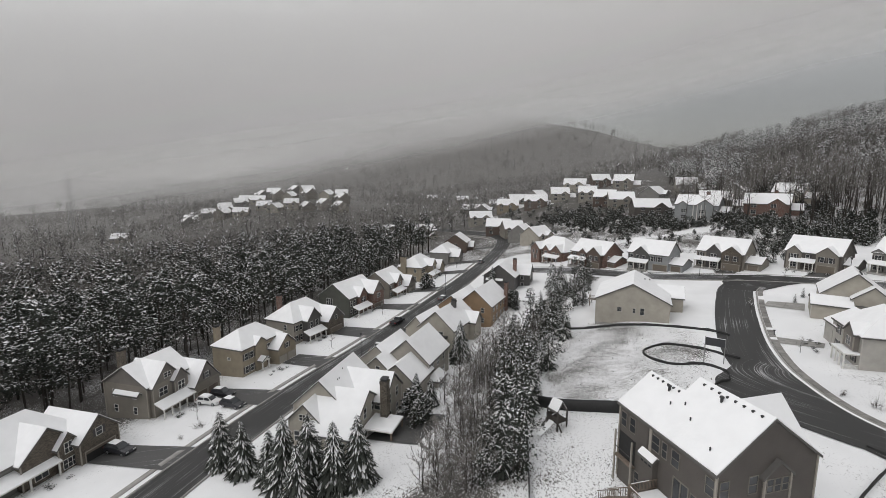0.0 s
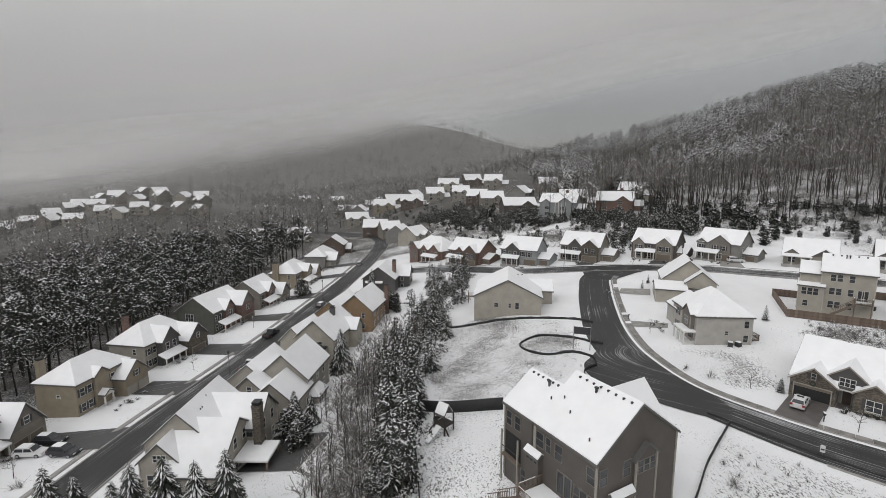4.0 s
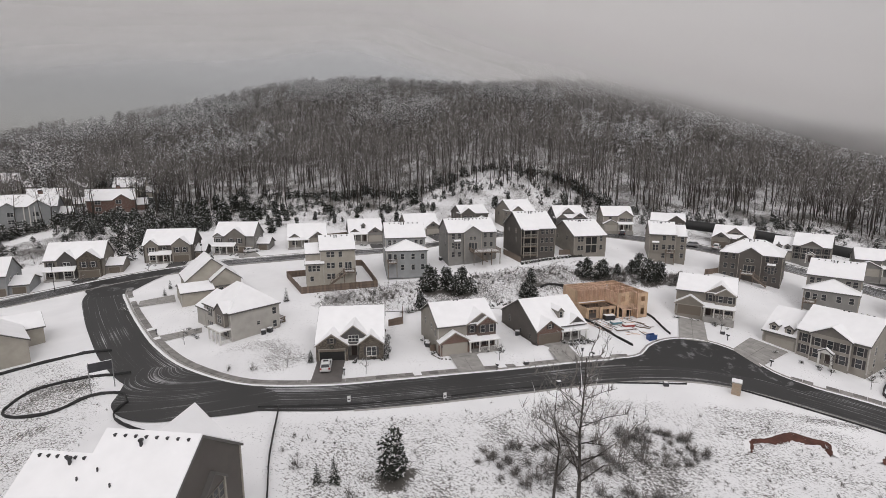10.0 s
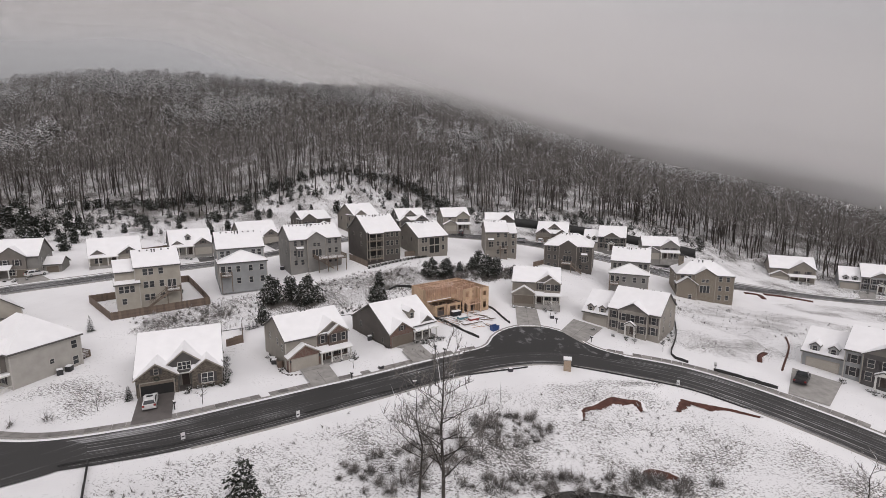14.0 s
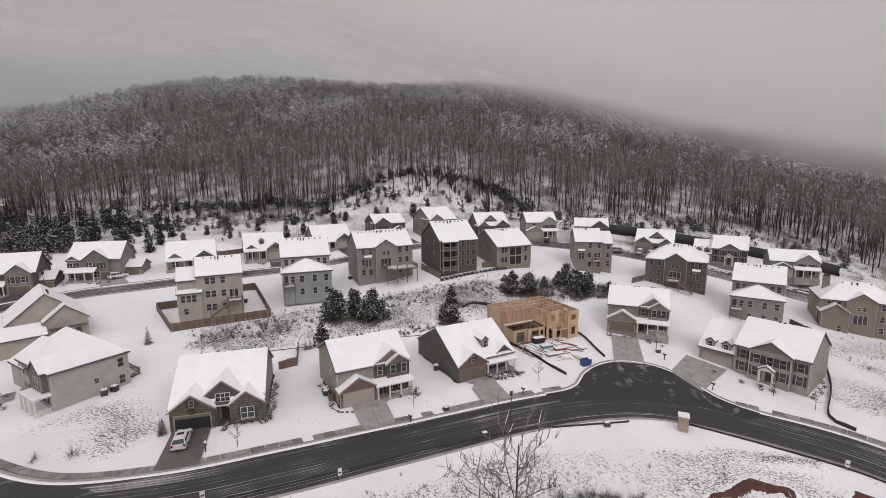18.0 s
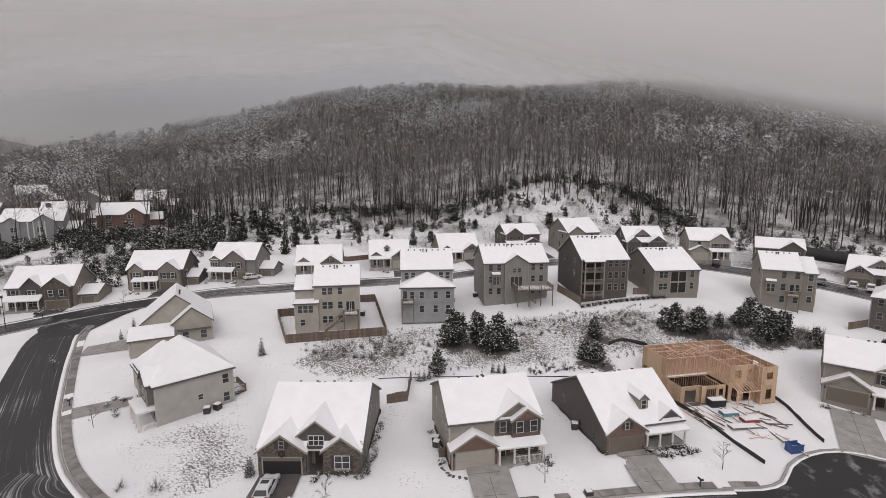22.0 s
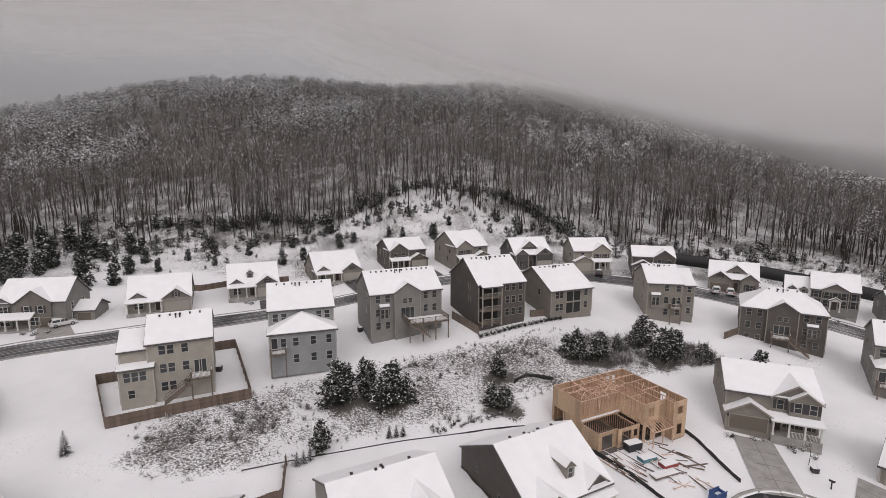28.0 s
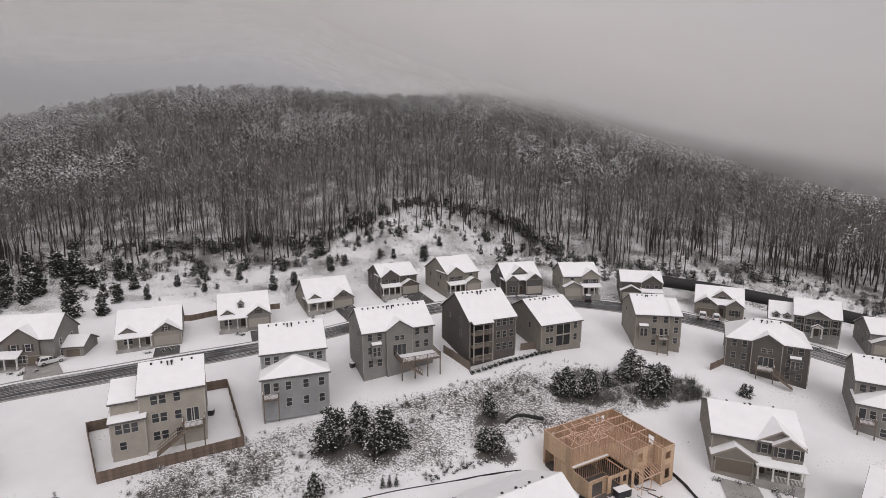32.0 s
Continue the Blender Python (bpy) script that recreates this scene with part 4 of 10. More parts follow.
def cottage(x, y, z, yaw, w, d, h, rise, wall, label, flip=1, brick=None, dormer=True, gdoor=None, open_door=False, porch_side=True):
    """One-and-a-half storey house: steep roof, front gables, dormer, porch."""
    r = house(x, y, z, yaw, label, "street houses", wall)
    X, Y = w / 2, d / 2
    foundation(r, -X, X, -Y, Y)
    block(r, -X, X, -Y, Y, 0, h, rise, 'x', wall)
    gw = w * 0.46
    gx0, gx1 = (-X, -X + gw) if flip > 0 else (X - gw, X)
    block(r, gx0 + 0.01, gx1, -Y - 1.2, -Y + d * 0.33, 0, h - 0.02, gw * 0.36, 'y', brick or wall, over=0.35, gable=brick or SHAKE)
    gm = pose(0, -Y - 1.2, 0)
    garage(r, gm, (gx0 + gx1) / 2, 0.02, min(4.8, gw - 0.8), 2.1, gdoor, open_door)
    window(r, gm, (gx0 + gx1) / 2, h + 0.25, 0.6, 0.9, shutters=True)
    foundation(r, gx0, gx1, -Y - 1.2, -Y, 2)
    s0, s1 = (X - w * 0.34, X) if flip > 0 else (-X, -X + w * 0.34)
    f = pose(0, -Y, 0)
    if porch_side:
        block(r, s0, s1 - 0.01, -Y - 0.1, -Y + d * 0.3, 0, h - 0.02, (s1 - s0) * 0.36, 'y', brick or wall, over=0.3, gable=SHAKE)
        p0, p1 = (gx1 + 0.1, X) if flip > 0 else (-X, gx0 - 0.1)
        porch(r, p0, p1, -Y, 1.6, h - 0.35, cols=4, rise=0.6)
        window(r, pose(0, -Y - 0.1, 0), (s0 + s1) / 2, 0.8, 1.6, 1.5, cols=2)
        entry(r, f, gx1 + 0.9 if flip > 0 else gx0 - 0.9, 0.25)
    else:
        block(r, s0, s1 - 0.01, -Y - 0.8, -Y + d * 0.3, 0, h - 0.02, (s1 - s0) * 0.40, 'y', brick or wall, over=0.35, gable=brick or SHAKE)
        window(r, pose(0, -Y - 0.8, 0), (s0 + s1) / 2, 0.7, 1.5, 1.5, cols=2, shutters=True)
        c0 = (gx1 + s0) / 2 if flip > 0 else (gx0 + s1) / 2
        block(r, c0 - 2.1, c0 + 2.1, -Y + 1.5, -Y + d * 0.5, h + 0.3, 1.35, 1.7, 'y', wall, over=0.35, gable=SHAKE)
        window(r, pose(c0, -Y + 1.5, 0), 0, h + 0.65, 1.7, 1.1, cols=3)
        entry(r, f, c0, 0.2)
    if dormer:
        c0 = (gx1 + s0) / 2 + 0.6 * flip if flip > 0 else (gx0 + s1) / 2
        zz = h + rise * 0.30
        block(r, c0 - 0.7, c0 + 0.7, -Y + d * 0.13, -Y + d * 0.42, zz, 1.25, 0.65, 'y', wall, over=0.15)
        window(r, pose(c0, -Y + d * 0.13, 0), 0, zz + 0.15, 0.75, 0.95)
    for s in ('l', 'r'):
        fm = face(s, -X, X, -Y, Y)
        window(r, fm, -d * 0.2, 0.9, 0.9, 1.3)
        window(r, fm, d * 0.15, 0.9, 0.9, 1.3)
        window(r, fm, 0, h + rise * 0.25, 0.8, 1.2)
    vents(r, -X + 1.5, X - 1.5, 0.6, h + rise - 0.15, 4)
    return r


def notched(root, X, Y, h, rise, wall, c0, c1, deep, cut, trim=None):
    """Main body under one steep roof, with a recess in its front between c0 and c1."""
    sl, o = rise / Y, 0.06
    yf = -Y + deep
    plan = [(-X, -Y), (c0, -Y), (c0, yf), (c1, yf), (c1, -Y), (X, -Y), (X, Y), (-X, Y)]
    if c1 >= X:
        plan = [(-X, -Y), (c0, -Y), (c0, yf), (X, yf), (X, Y), (-X, Y)]
    n = len(plan)
    V = [(a, b, -1.6) for a, b in plan] + [(a, b, h + (sl * deep if abs(b - yf) < 1e-6 else 0)) for a, b in plan]
    part("wall", poly_mesh("wall", V, [(i, (i + 1) % n, n + (i + 1) % n, n + i) for i in range(n)], wall), root)
    for x in (-X, X):
        tri = [(x, -Y, h), (x, Y, h), (x, 0, h + rise)] if not (x > 0 and c1 >= X) else [(x, yf, h), (x, Y, h), (x, 0, h + rise), (x, yf, h + sl * deep)]
        part("gable", poly_mesh("gable", tri, [tuple(range(len(tri)))], wall), root)

    def mk(name, lift, th, inset, material):
        a, b, e = -X - 0.3 + inset, X + 0.3 - inset, Y + o - inset
        zz = h - sl * (o - inset) + lift
        yc = -Y + cut
        zc = h + sl * cut + lift
        front = [(a, -e, zz), (c0, -e, zz), (c0, yc, zc), (c1, yc, zc), (c1, -e, zz), (b, -e, zz)]
        if c1 >= X:
            front = [(a, -e, zz), (c0, -e, zz), (c0, yc, zc), (b, yc, zc)]
        zr = h + rise + lift
        P = front + [(b, 0, zr), (a, 0, zr), (b, e, zz), (a, e, zz)]
        k = len(front)
        q = len(P)
        top = [tuple(range(k)) + (k, k + 1), (k + 1, k, k + 2, k + 3)]
        F = top + [tuple(i + q for i in reversed(f)) for f in top]
        rim = list(range(k)) + [k, k + 2, k + 3, k + 1]
        F += [(rim[(i + 1) % len(rim)], rim[i], rim[i] + q, rim[(i + 1) % len(rim)] + q) for i in range(len(rim))]
        return poly_mesh(name, P + [(u, v, w - th) for u, v, w in P], F, material)
    rf = part("roof", mk("roof", 0.06, 0.22, 0.0, trim or GUTTER), root)
    part("roof_snow", mk("roof_snow", 0.17, 0.10, 0.05, SNOW_ROOF), rf, None, "smooth white snow layer")


def valley_gable(root, x0, x1, y, z0, h, rise, Y, hm, sl, wall, gable=None, over=0.3, trim=None, back=None):
    """Front wing whose gable roof runs into the slope of the main roof behind it."""
    xm, half = (x0 + x1) / 2, (x1 - x0) / 2
    z1 = z0 + h
    s2 = rise / half
    yb = -Y + 0.05 if back is None else back
    zb = z0 - 1.6 if abs(z0) < 0.6 else z0
    V = [(x0, y, zb), (x1, y, zb), (x1, yb, zb), (x0, yb, zb), (x0, y, z1), (x1, y, z1), (x1, yb, z1), (x0, yb, z1)]
    part("wall", poly_mesh("wall", V, [(0, 1, 5, 4), (1, 2, 6, 5), (3, 0, 4, 7)], wall), root)
    part("gable", poly_mesh("gable", [(x0, y, z1), (x1, y, z1), (xm, y, z1 + rise)], [(0, 1, 2)], gable or wall), root)

    def mk(name, lift, th, inset, material):
        f = y - over + inset
        e = half + over - inset
        ze, zr = z1 - s2 * (over - inset) + lift, z1 + rise + lift
        yr, ye = -Y + (zr - hm) / sl + 0.05, max(-Y + (ze - hm) / sl, y + 0.1)
        P = [(xm - e, f, ze), (xm, f, zr), (xm + e, f, ze), (xm - e, ye, ze), (xm, yr, zr), (xm + e, ye, ze)]
        W = P + [(a, b, c - th) for a, b, c in P]
        return poly_mesh(name, W, [(0, 1, 4, 3), (1, 2, 5, 4), (9, 10, 7, 6), (10, 11, 8, 7), (1, 0, 6, 7), (2, 1, 7, 8), (0, 3, 9, 6), (5, 2, 8, 11)], material)
    rf = part("roof", mk("roof", 0.065, 0.22, 0.0, trim or TRIMD), root)
    part("roof_snow", mk("roof_snow", 0.175, 0.10, 0.05, SNOW_ROOF), rf)


def stone_cottage(x, y, z, yaw, label):
    r = house(x, y, z, yaw, label, "street houses", GREY)
    X, Y, h, rise = 5.8, 7.8, 3.0, 4.4
    sl = rise / Y
    foundation(r, -X, X, -Y + 1.8, Y)
    notched(r, X, Y, h, rise, GREY, -0.35, 1.55, 1.9, 0.9)
    valley_gable(r, -X + 0.02, -0.35, -Y - 0.3, 0, h - 0.03, 2.0, Y, h, sl, STONE)
    valley_gable(r, 1.55, X - 0.02, -Y - 0.12, 0, h - 0.03, 1.6, Y, h, sl, STONE)
    gm, wm = pose(0, -Y - 0.3, 0), pose(0, -Y - 0.12, 0)
    garage(r, gm, -3.05, 0.02, 4.3, 2.1, GARAGEB, True, TRIMD)
    window(r, gm, -3.05, h + 0.25, 0.5, 0.85, shutters=True)
    acc = []
    for k in range(14):
        a = 2 * math.pi * k / 14
        acc.append((0.3 * math.cos(a) - 0.09, 0.3 * math.cos(a) + 0.09, -0.12, -0.02, 0.3 * math.sin(a) - 0.09, 0.3 * math.sin(a) + 0.09))
    part("wreath", boxes_mesh("wreath", acc, NEEDLE), r, gm @ pose(-3.05, 0, 2.62), "dark evergreen wreath")
    window(r, wm, 3.7, 0.75, 1.6, 1.5, trim=TRIM, cols=2, shutters=True)
    part("sill", boxes_mesh("sill", [(2.75, 4.65, -0.12, 0.0, 0.55, 0.68)], TRIMD), r, wm)
    # entrance gable between the two wings
    block(r, -1.55, 2.75, -Y + 0.75, -1.5, h - 0.45, 1.75, 1.75, 'y', DARKGREY, over=0.3, trim=TRIMD)
    part("beam", boxes_mesh("beam", [(-0.34, 1.54, -Y + 0.62, -Y + 0.74, h - 0.6, h - 0.42)], TRIM), r)
    window(r, pose(0.6, -Y + 0.75, 0), 0, h + 0.1, 1.7, 1.1, trim=TRIM, cols=3)
    entry(r, pose(0, -Y + 1.9, 0), 0.6, 0.05)
    part("porch_floor", boxes_mesh("porch_floor", [(-0.3, 1.5, -Y - 0.2, -Y + 1.88, -1.2, 0.04)], CONC_WET), r)
    for q in (-5.5, -0.62):
        part("lantern", boxes_mesh("lantern", [(-0.09, 0.09, -0.2, 0.0, 0, 0.36)], VENT), r, gm @ pose(q, 0, 1.75))
    fm = face('r', -X, X, -Y, Y)
    for u, zz, w in ((-4.6, 0.9, 0.9), (-1.2, 0.9, 0.9), (1.6, 0.9, 0.7), (0.2, h + 1.2, 0.7), (4.6, 0.9, 0.9)):
        window(r, fm, u, zz, w, 1.3)
    wins(r, face('l', -X, X, -Y, Y), (0.9,), (-4, 0, 4))
    wins(r, face('b', -X, X, -Y, Y), (0.7,), (-3.4, 0, 3.4), 1.2, 1.5)
    vents(r, -X + 1.5, X - 1.5, 0.6, h + rise - 0.15, 4)
    return r


def brick_front_house(x, y, z, yaw, label, wall=GREIGE, front=BRICK, Y=5.65, rise=2.9, door=GARAGE, bay=BROWN):
    r = house(x, y, z, yaw, label, "street houses", wall)
    X, h = 5.75, 5.3
    sl = rise / Y
    foundation(r, -X, X, -Y, Y)
    block(r, -X, X, -Y, Y, 0, h, rise, 'x', wall)
    block(r, -X + 0.01, -0.1, -Y - 1.45, -Y + 0.03, -0.02, 2.6, 1.75, 'y', front, over=0.35, trim=TRIMD)
    gf = pose(0, -Y - 1.45, 0)
    foundation(r, -X, -0.1, -Y - 1.45, -Y, 2.0)
    garage(r, gf, -2.95, 0.02, 4.7, 2.1, door, False, TRIMD)
    for q in (-5.52, -0.34):
        part("lantern", boxes_mesh("lantern", [(-0.09, 0.09, -0.2, 0.0, 0, 0.36)], VENT), r, gf @ pose(q, 0, 1.75))
    # upper bay: a broad dark gable with a smaller brick one before it
    valley_gable(r, -0.05, X - 0.05, -Y - 0.15, 2.7, h - 2.72, 1.95, Y, h, sl, bay, SHAKE)
    valley_gable(r, 1.95, X - 0.1, -Y - 0.65, 2.7, h - 2.8, 1.3, Y, h, sl, bay, front, 0.28)
    window(r, pose(0, -Y - 0.15, 0), 0.95, 3.45, 0.75, 1.35, shutters=True)
    for u in (2.95, 4.75):
        window(r, pose(0, -Y - 0.65, 0), u, 3.45, 0.8, 1.4, trim=TRIMW, shutters=True)
    porch(r, -0.05, X, -Y, 1.75, 2.35, 0.15, 4, 0.55)
    f = pose(0, -Y, 0)
    part("porch_wall", boxes_mesh("porch_wall", [(-0.05, X - 0.05, -0.05, 0.0, -0.5, 2.75)], bay), r, f)
    g = pose(0, -Y - 0.05, 0)
    entry(r, g, 0.8, 0.15)
    window(r, g, 2.5, 0.75, 0.9, 1.6, shutters=True)
    window(r, g, 4.5, 0.75, 0.9, 1.6, shutters=True)
    for a in (0.3, 2.1, 3.9):
        rail = [(a, a + 1.5, -1.78, -1.72, 0.95, 1.02)] + [(a + 0.1 + 0.16 * k, a + 0.14 + 0.16 * k, -1.77, -1.73, 0.2, 0.95) for k in range(9)]
        if a > 1:
            part("railing", boxes_mesh("railing", rail, TRIM), r, f)
    m = face('l', -X, X, -Y, Y)
    for u, zz in ((1.5, 3.4), (3.9, 2.9), (-2.6, 3.4)):
        window(r, m, u, zz, 0.75, 1.2)
    wins(r, face('r', -X, X, -Y, Y), (0.9, 3.3), (-2.6, 2.4), 0.8, 1.3)
    wins(r, face('b', -X, X, -Y, Y), (0.9, 3.2), (-3.4, 0, 3.4))
    vents(r, -X + 1, X - 1, 0.5, h + rise - 0.05, 3, True)
    return r


def dark_cottage(x, y, z, yaw, label):
    r = house(x, y, z, yaw, label, "street houses", DARKTAUPE)
    X, Y, h, rise = 5.7, 7.7, 2.85, 4.3
    sl = rise / Y
    foundation(r, -X, X, -Y + 1.9, Y)
    notched(r, X, Y, h, rise, DARKTAUPE, -0.25, X, 2.0, 0.35)
    valley_gable(r, -X + 0.02, -0.25, -Y - 0.12, 0, h - 0.03, 1.95, Y, h, sl, BRICK, trim=TRIMK)
    gm = pose(0, -Y - 0.12, 0)
    garage(r, gm, -2.95, 0.02, 4.6, 2.05, GARAGEB, False, TRIMK)
    window(r, gm, -2.95, h + 0.3, 0.55, 0.9, trim=TRIMW, shutters=True)
    # shingled gable above the porch
    valley_gable(r, 1.9, X - 0.05, -Y + 0.75, 2.3, h - 2.0, 1.5, Y, h, sl, DARKGREY, over=0.25, trim=TRIMK, back=-Y + 2.0)
    porch(r, -0.1, X - 0.1, -Y + 1.0, 1.2, 2.25, 0.1, 4, 0.5)
    part("porch_floor", boxes_mesh("porch_floor", [(-0.2, X, -Y + 1.0, -Y + 2.0, -1.5, 0.1)], CONC), r)
    f = pose(0, -Y + 2.0, 0)
    entry(r, f, 0.9, 0.1)
    window(r, f, 2.6, 0.7, 0.9, 1.6, trim=TRIMW)
    window(r, f, 4.4, 0.7, 1.5, 1.6, trim=TRIMW, cols=2)
    c0, zz = 0.9, h + 1.25
    block(r, c0 - 0.62, c0 + 0.62, -Y + 2.2, -Y + 6.6, zz, 1.55, 0.6, 'y', TAUPE, over=0.15, trim=TRIMK)
    window(r, pose(c0, -Y + 2.2, 0), 0, zz + 0.2, 0.62, 1.15, trim=TRIMW)
    m = face('l', -X, X, -Y, Y)
    window(r, m, -3.8, 1.5, 0.7, 1.2, trim=TRIMK)
    for u in (1.2, 5.0):
        window(r, m, u, 0.5, 0.6, 0.9, trim=TRIMK)
    wins(r, face('r', -X, X, -Y, Y), (0.9,), (-1.5, 3.2))
    wins(r, face('b', -X, X, -Y, Y), (0.7,), (-3.4, 0, 3.4), 1.2, 1.5)
    vents(r, -X + 1.5, X - 1.5, 0.6, h + rise - 0.15, 4)
    return r


def back_side(x, y, z, yaw, w, d, h, rise, wall, label, rows=3, centre=True, deck_x=None, bay=None, hip=False, cols=None, vent=9):
    """Tall rear of a house on a slope: basement, two floors, optional centre gable, bay and deck."""
    r = house(x, y, z, yaw, label, "houses on the terrace", wall)
    X, Y = w / 2, d / 2
    foundation(r, -X, X, -Y, Y)
    block(r, -X, X, -Y, Y, 0, h, rise, 'x', wall, hip=hip)
    f = face('f', -X, X, -Y, Y)
    fl = h / rows
    if centre:
        cw = w * 0.36
        block(r, -cw / 2, cw / 2, -Y - 0.5, 0, 0, h - 0.01, cw * 0.33, 'y', wall, over=0.3)
        f2 = pose(0, -Y - 0.5, 0)
        window(r, f2, -0.55, fl * 2.05 + 0.3, 0.75, 0.9)
        window(r, f2, 0.55, fl * 2.05 + 0.3, 0.75, 0.9)
        for u in (-0.9, 0, 0.9):
            entry(r, f2, u, fl * 1.02, 0.8, 2.1, True)
    us = cols or [-w * 0.40, -w * 0.27, w * 0.27, w * 0.40]
    for k in range(rows):
        for u in us:
            window(r, f, u, fl * k + 0.85, 0.85, 1.35)
    for s in ('l', 'r'):
        m = face(s, -X, X, -Y, Y)
        for k in range(1, rows):
            window(r, m, d * 0.2 if s == 'l' else -d * 0.2, fl * k + 0.9, 0.8, 1.2)
        window(r, m, -d * 0.2 if s == 'l' else d * 0.2, fl * (rows - 1) + 0.9, 0.7, 0.9)
    if bay:
        part("bay", boxes_mesh("bay", [(bay - 0.9, bay + 0.9, -Y - 0.6, -Y, fl * 0.95, fl * 2.05)], TRIM if wall in (GREIGE,) else wall), r)
        slab_roof(r, bay - 0.9, bay + 0.9, -Y - 0.6, -Y + 0.1, fl * 2.05, 0.3, 'x', 0.15)
        window(r, pose(bay, -Y - 0.6, 0), -0.4, fl + 0.5, 0.6, 1.7)
        window(r, pose(bay, -Y - 0.6, 0), 0.4, fl + 0.5, 0.6, 1.7)
    if deck_x:
        deck(r, deck_x[0], deck_x[1], -Y - (0.5 if centre else 0), deck_x[2], fl, 0.0, deck_x[3])
        for u in (deck_x[0] + 1, deck_x[1] - 1.2):
            if not centre:
                entry(r, f, u, fl * 1.02, 0.9, 2.1, True)
    vents(r, -X + 0.8, X - 0.8, -0.55, h + rise - 0.12, vent)
    return r


# ---------------------------------------------------------------- houses: first row on the near street
stone_cottage(-43.0, 68.2, 1.5, 24, "stone-fronted cottage with an open garage and snowy roof")
brick_front_house(-25.5, 78.9, 0.4, 36, "two-storey greige siding house with a brick garage gable and porch")
dark_cottage(-9.8, 90.2, 0.5, 37, "dark taupe cottage with a brick garage gable and a small dormer")
brick_front_house(25.5, 112.1, 2.2, -13, "two-storey taupe house with garage gable and white porch posts", TAUPE, TAUPE, 5.9, 2.5, GARAGEB, TAUPE)
wide_front(43.7, 97.4, -0.8, -41, 17.0, 11.5, 5.4, 3.6, GREIGE, "wide two-storey house with dormers over the garage and a small portico")
wide_front(80.5, 75.4, -3.2, -51, 18.0, 11.0, 5.7, 3.2, BLUE, "blue-grey two-storey house with dormers over the garage", brick=DARKGREY)
# ---------------------------------------------------------------- second row, backs on the slope
back_side(-65.0, 100.8, 5.5, 34, 8.6, 10.0, 8.5, 2.9, BEIGE, "tall beige house with three floors at the rear and timber stairs", centre=False, deck_x=(1.2, 4.1, 2.2, 'l'), cols=[-2.4, -1.3, 0.6], vent=5)
back_side(-51.7, 115.0, 6.9, 28, 10.7, 11.5, 8.9, 3.3, BLUE, "blue-grey house with a hipped rear wing and a small deck", centre=False, vent=7)
back_side(-36.4, 127.5, 8.3, 32, 14.3, 10.9, 7.9, 3.3, GREY, "grey house with a centre gable and a broad raised deck", deck_x=(-1.0, 7.0, 4.0, 'f'), bay=-4.6, vent=12)
back_side(-19.0, 134.1, 9.7, 32, 10.4, 13.5, 7.6, 4.2, DARKTAUPE, "tall dark taupe house with three tiers of screened balconies", centre=False, cols=[1.2, 2.6, 4.2], vent=8)
back_side(-5.0, 141.7, 9.7, 32, 10.3, 14.2, 5.2, 3.7, TAUPE, "taupe house with a recessed screened porch and plain rear wall", rows=2, centre=False, cols=[-3.6, -2.6, 3.6], vent=7)
back_side(19.2, 149.9, 7.2, 0, 7.0, 13.0, 7.9, 2.9, TAUPE, "taupe three-floor house with a white bay and a small balcony", centre=False, bay=-1.9, deck_x=(0.9, 3.3, 1.4, None), cols=[0.4, 2.8], vent=5)
back_side(43.3, 145.2, 3.0, -21, 14.7, 11.0, 8.1, 3.3, DARKTAUPE, "broad dark taupe house with hipped roof, bay and timber stairs", deck_x=(-1.8, 1.4, 2.2, 'r'), bay=5.0, hip=True, vent=8)
back_side(57.8, 131.0, 0.0, -25, 10.2, 11.8, 8.9, 3.0, GREY, "grey three-floor house with a hipped rear wing and screened porch", centre=False, vent=7)
back_side(81.2, 134.4, -4.2, -17, 15.4, 11.0, 8.3, 3.3, BUFF, "big buff brick house with a hipped snowy roof", hip=True, vent=5)
for word, X, y0, y1 in (("stone-fronted", 5.8, -7.0, 7.6), ("siding house with a brick", 5.75, -7.0, 5.5), ("dark taupe cottage with", 5.7, -7.6, 7.5)):
    o = next(q for q in bpy.data.objects if q.parent is None and word in q.get("label", ""))
    for sx in (-1, 1):
        V = []
        rr = random.Random(int(X * 100) + sx)
        n = 15
        for k in range(n + 1):
            yy = y0 + (y1 - y0) * k / n
            V += [(sx * (X - 0.05), yy, 0.05), (sx * (X + 0.22 + rr.uniform(-0.1, 0.14)), yy, 0.0), (sx * (X + 0.25), yy, -0.4)]
        F = [(3 * k + j, 3 * k + j + 1, 3 * k + j + 4, 3 * k + j + 3) for k in range(n) for j in (0, 1)]
        part("soil_strip", poly_mesh("soil_strip", V, F if sx < 0 else [tuple(reversed(f)) for f in F], BARK), o, None, "strip of dark bare soil along the wall")
terrace = [o for o in bpy.data.objects if o.parent is None and o.get("group") == "houses on the terrace"]


def by_label(word):
    return next(o for o in terrace if word in o["label"])


_r = by_label("white bay")
block(_r, 3.4, 6.6, -4.6, 6.0, 0, 7.3, 2.6, 'x', TAUPE)
wins(_r, pose(5.0, -4.6, 0), (0.8, 3.3, 5.6), (0.6,), 0.85, 1.3)
_r = by_label("big buff brick")
block(_r, -7.7, -2.4, -7.3, -3.5, 0, 5.6, 1.9, 'y', BUFF)
chimney(_r, -5.6, 1.2, 6, 12.6, BUFF)
window(_r, pose(-5.0, -7.3, 0), 0.9, 1.0, 0.8, 1.3)


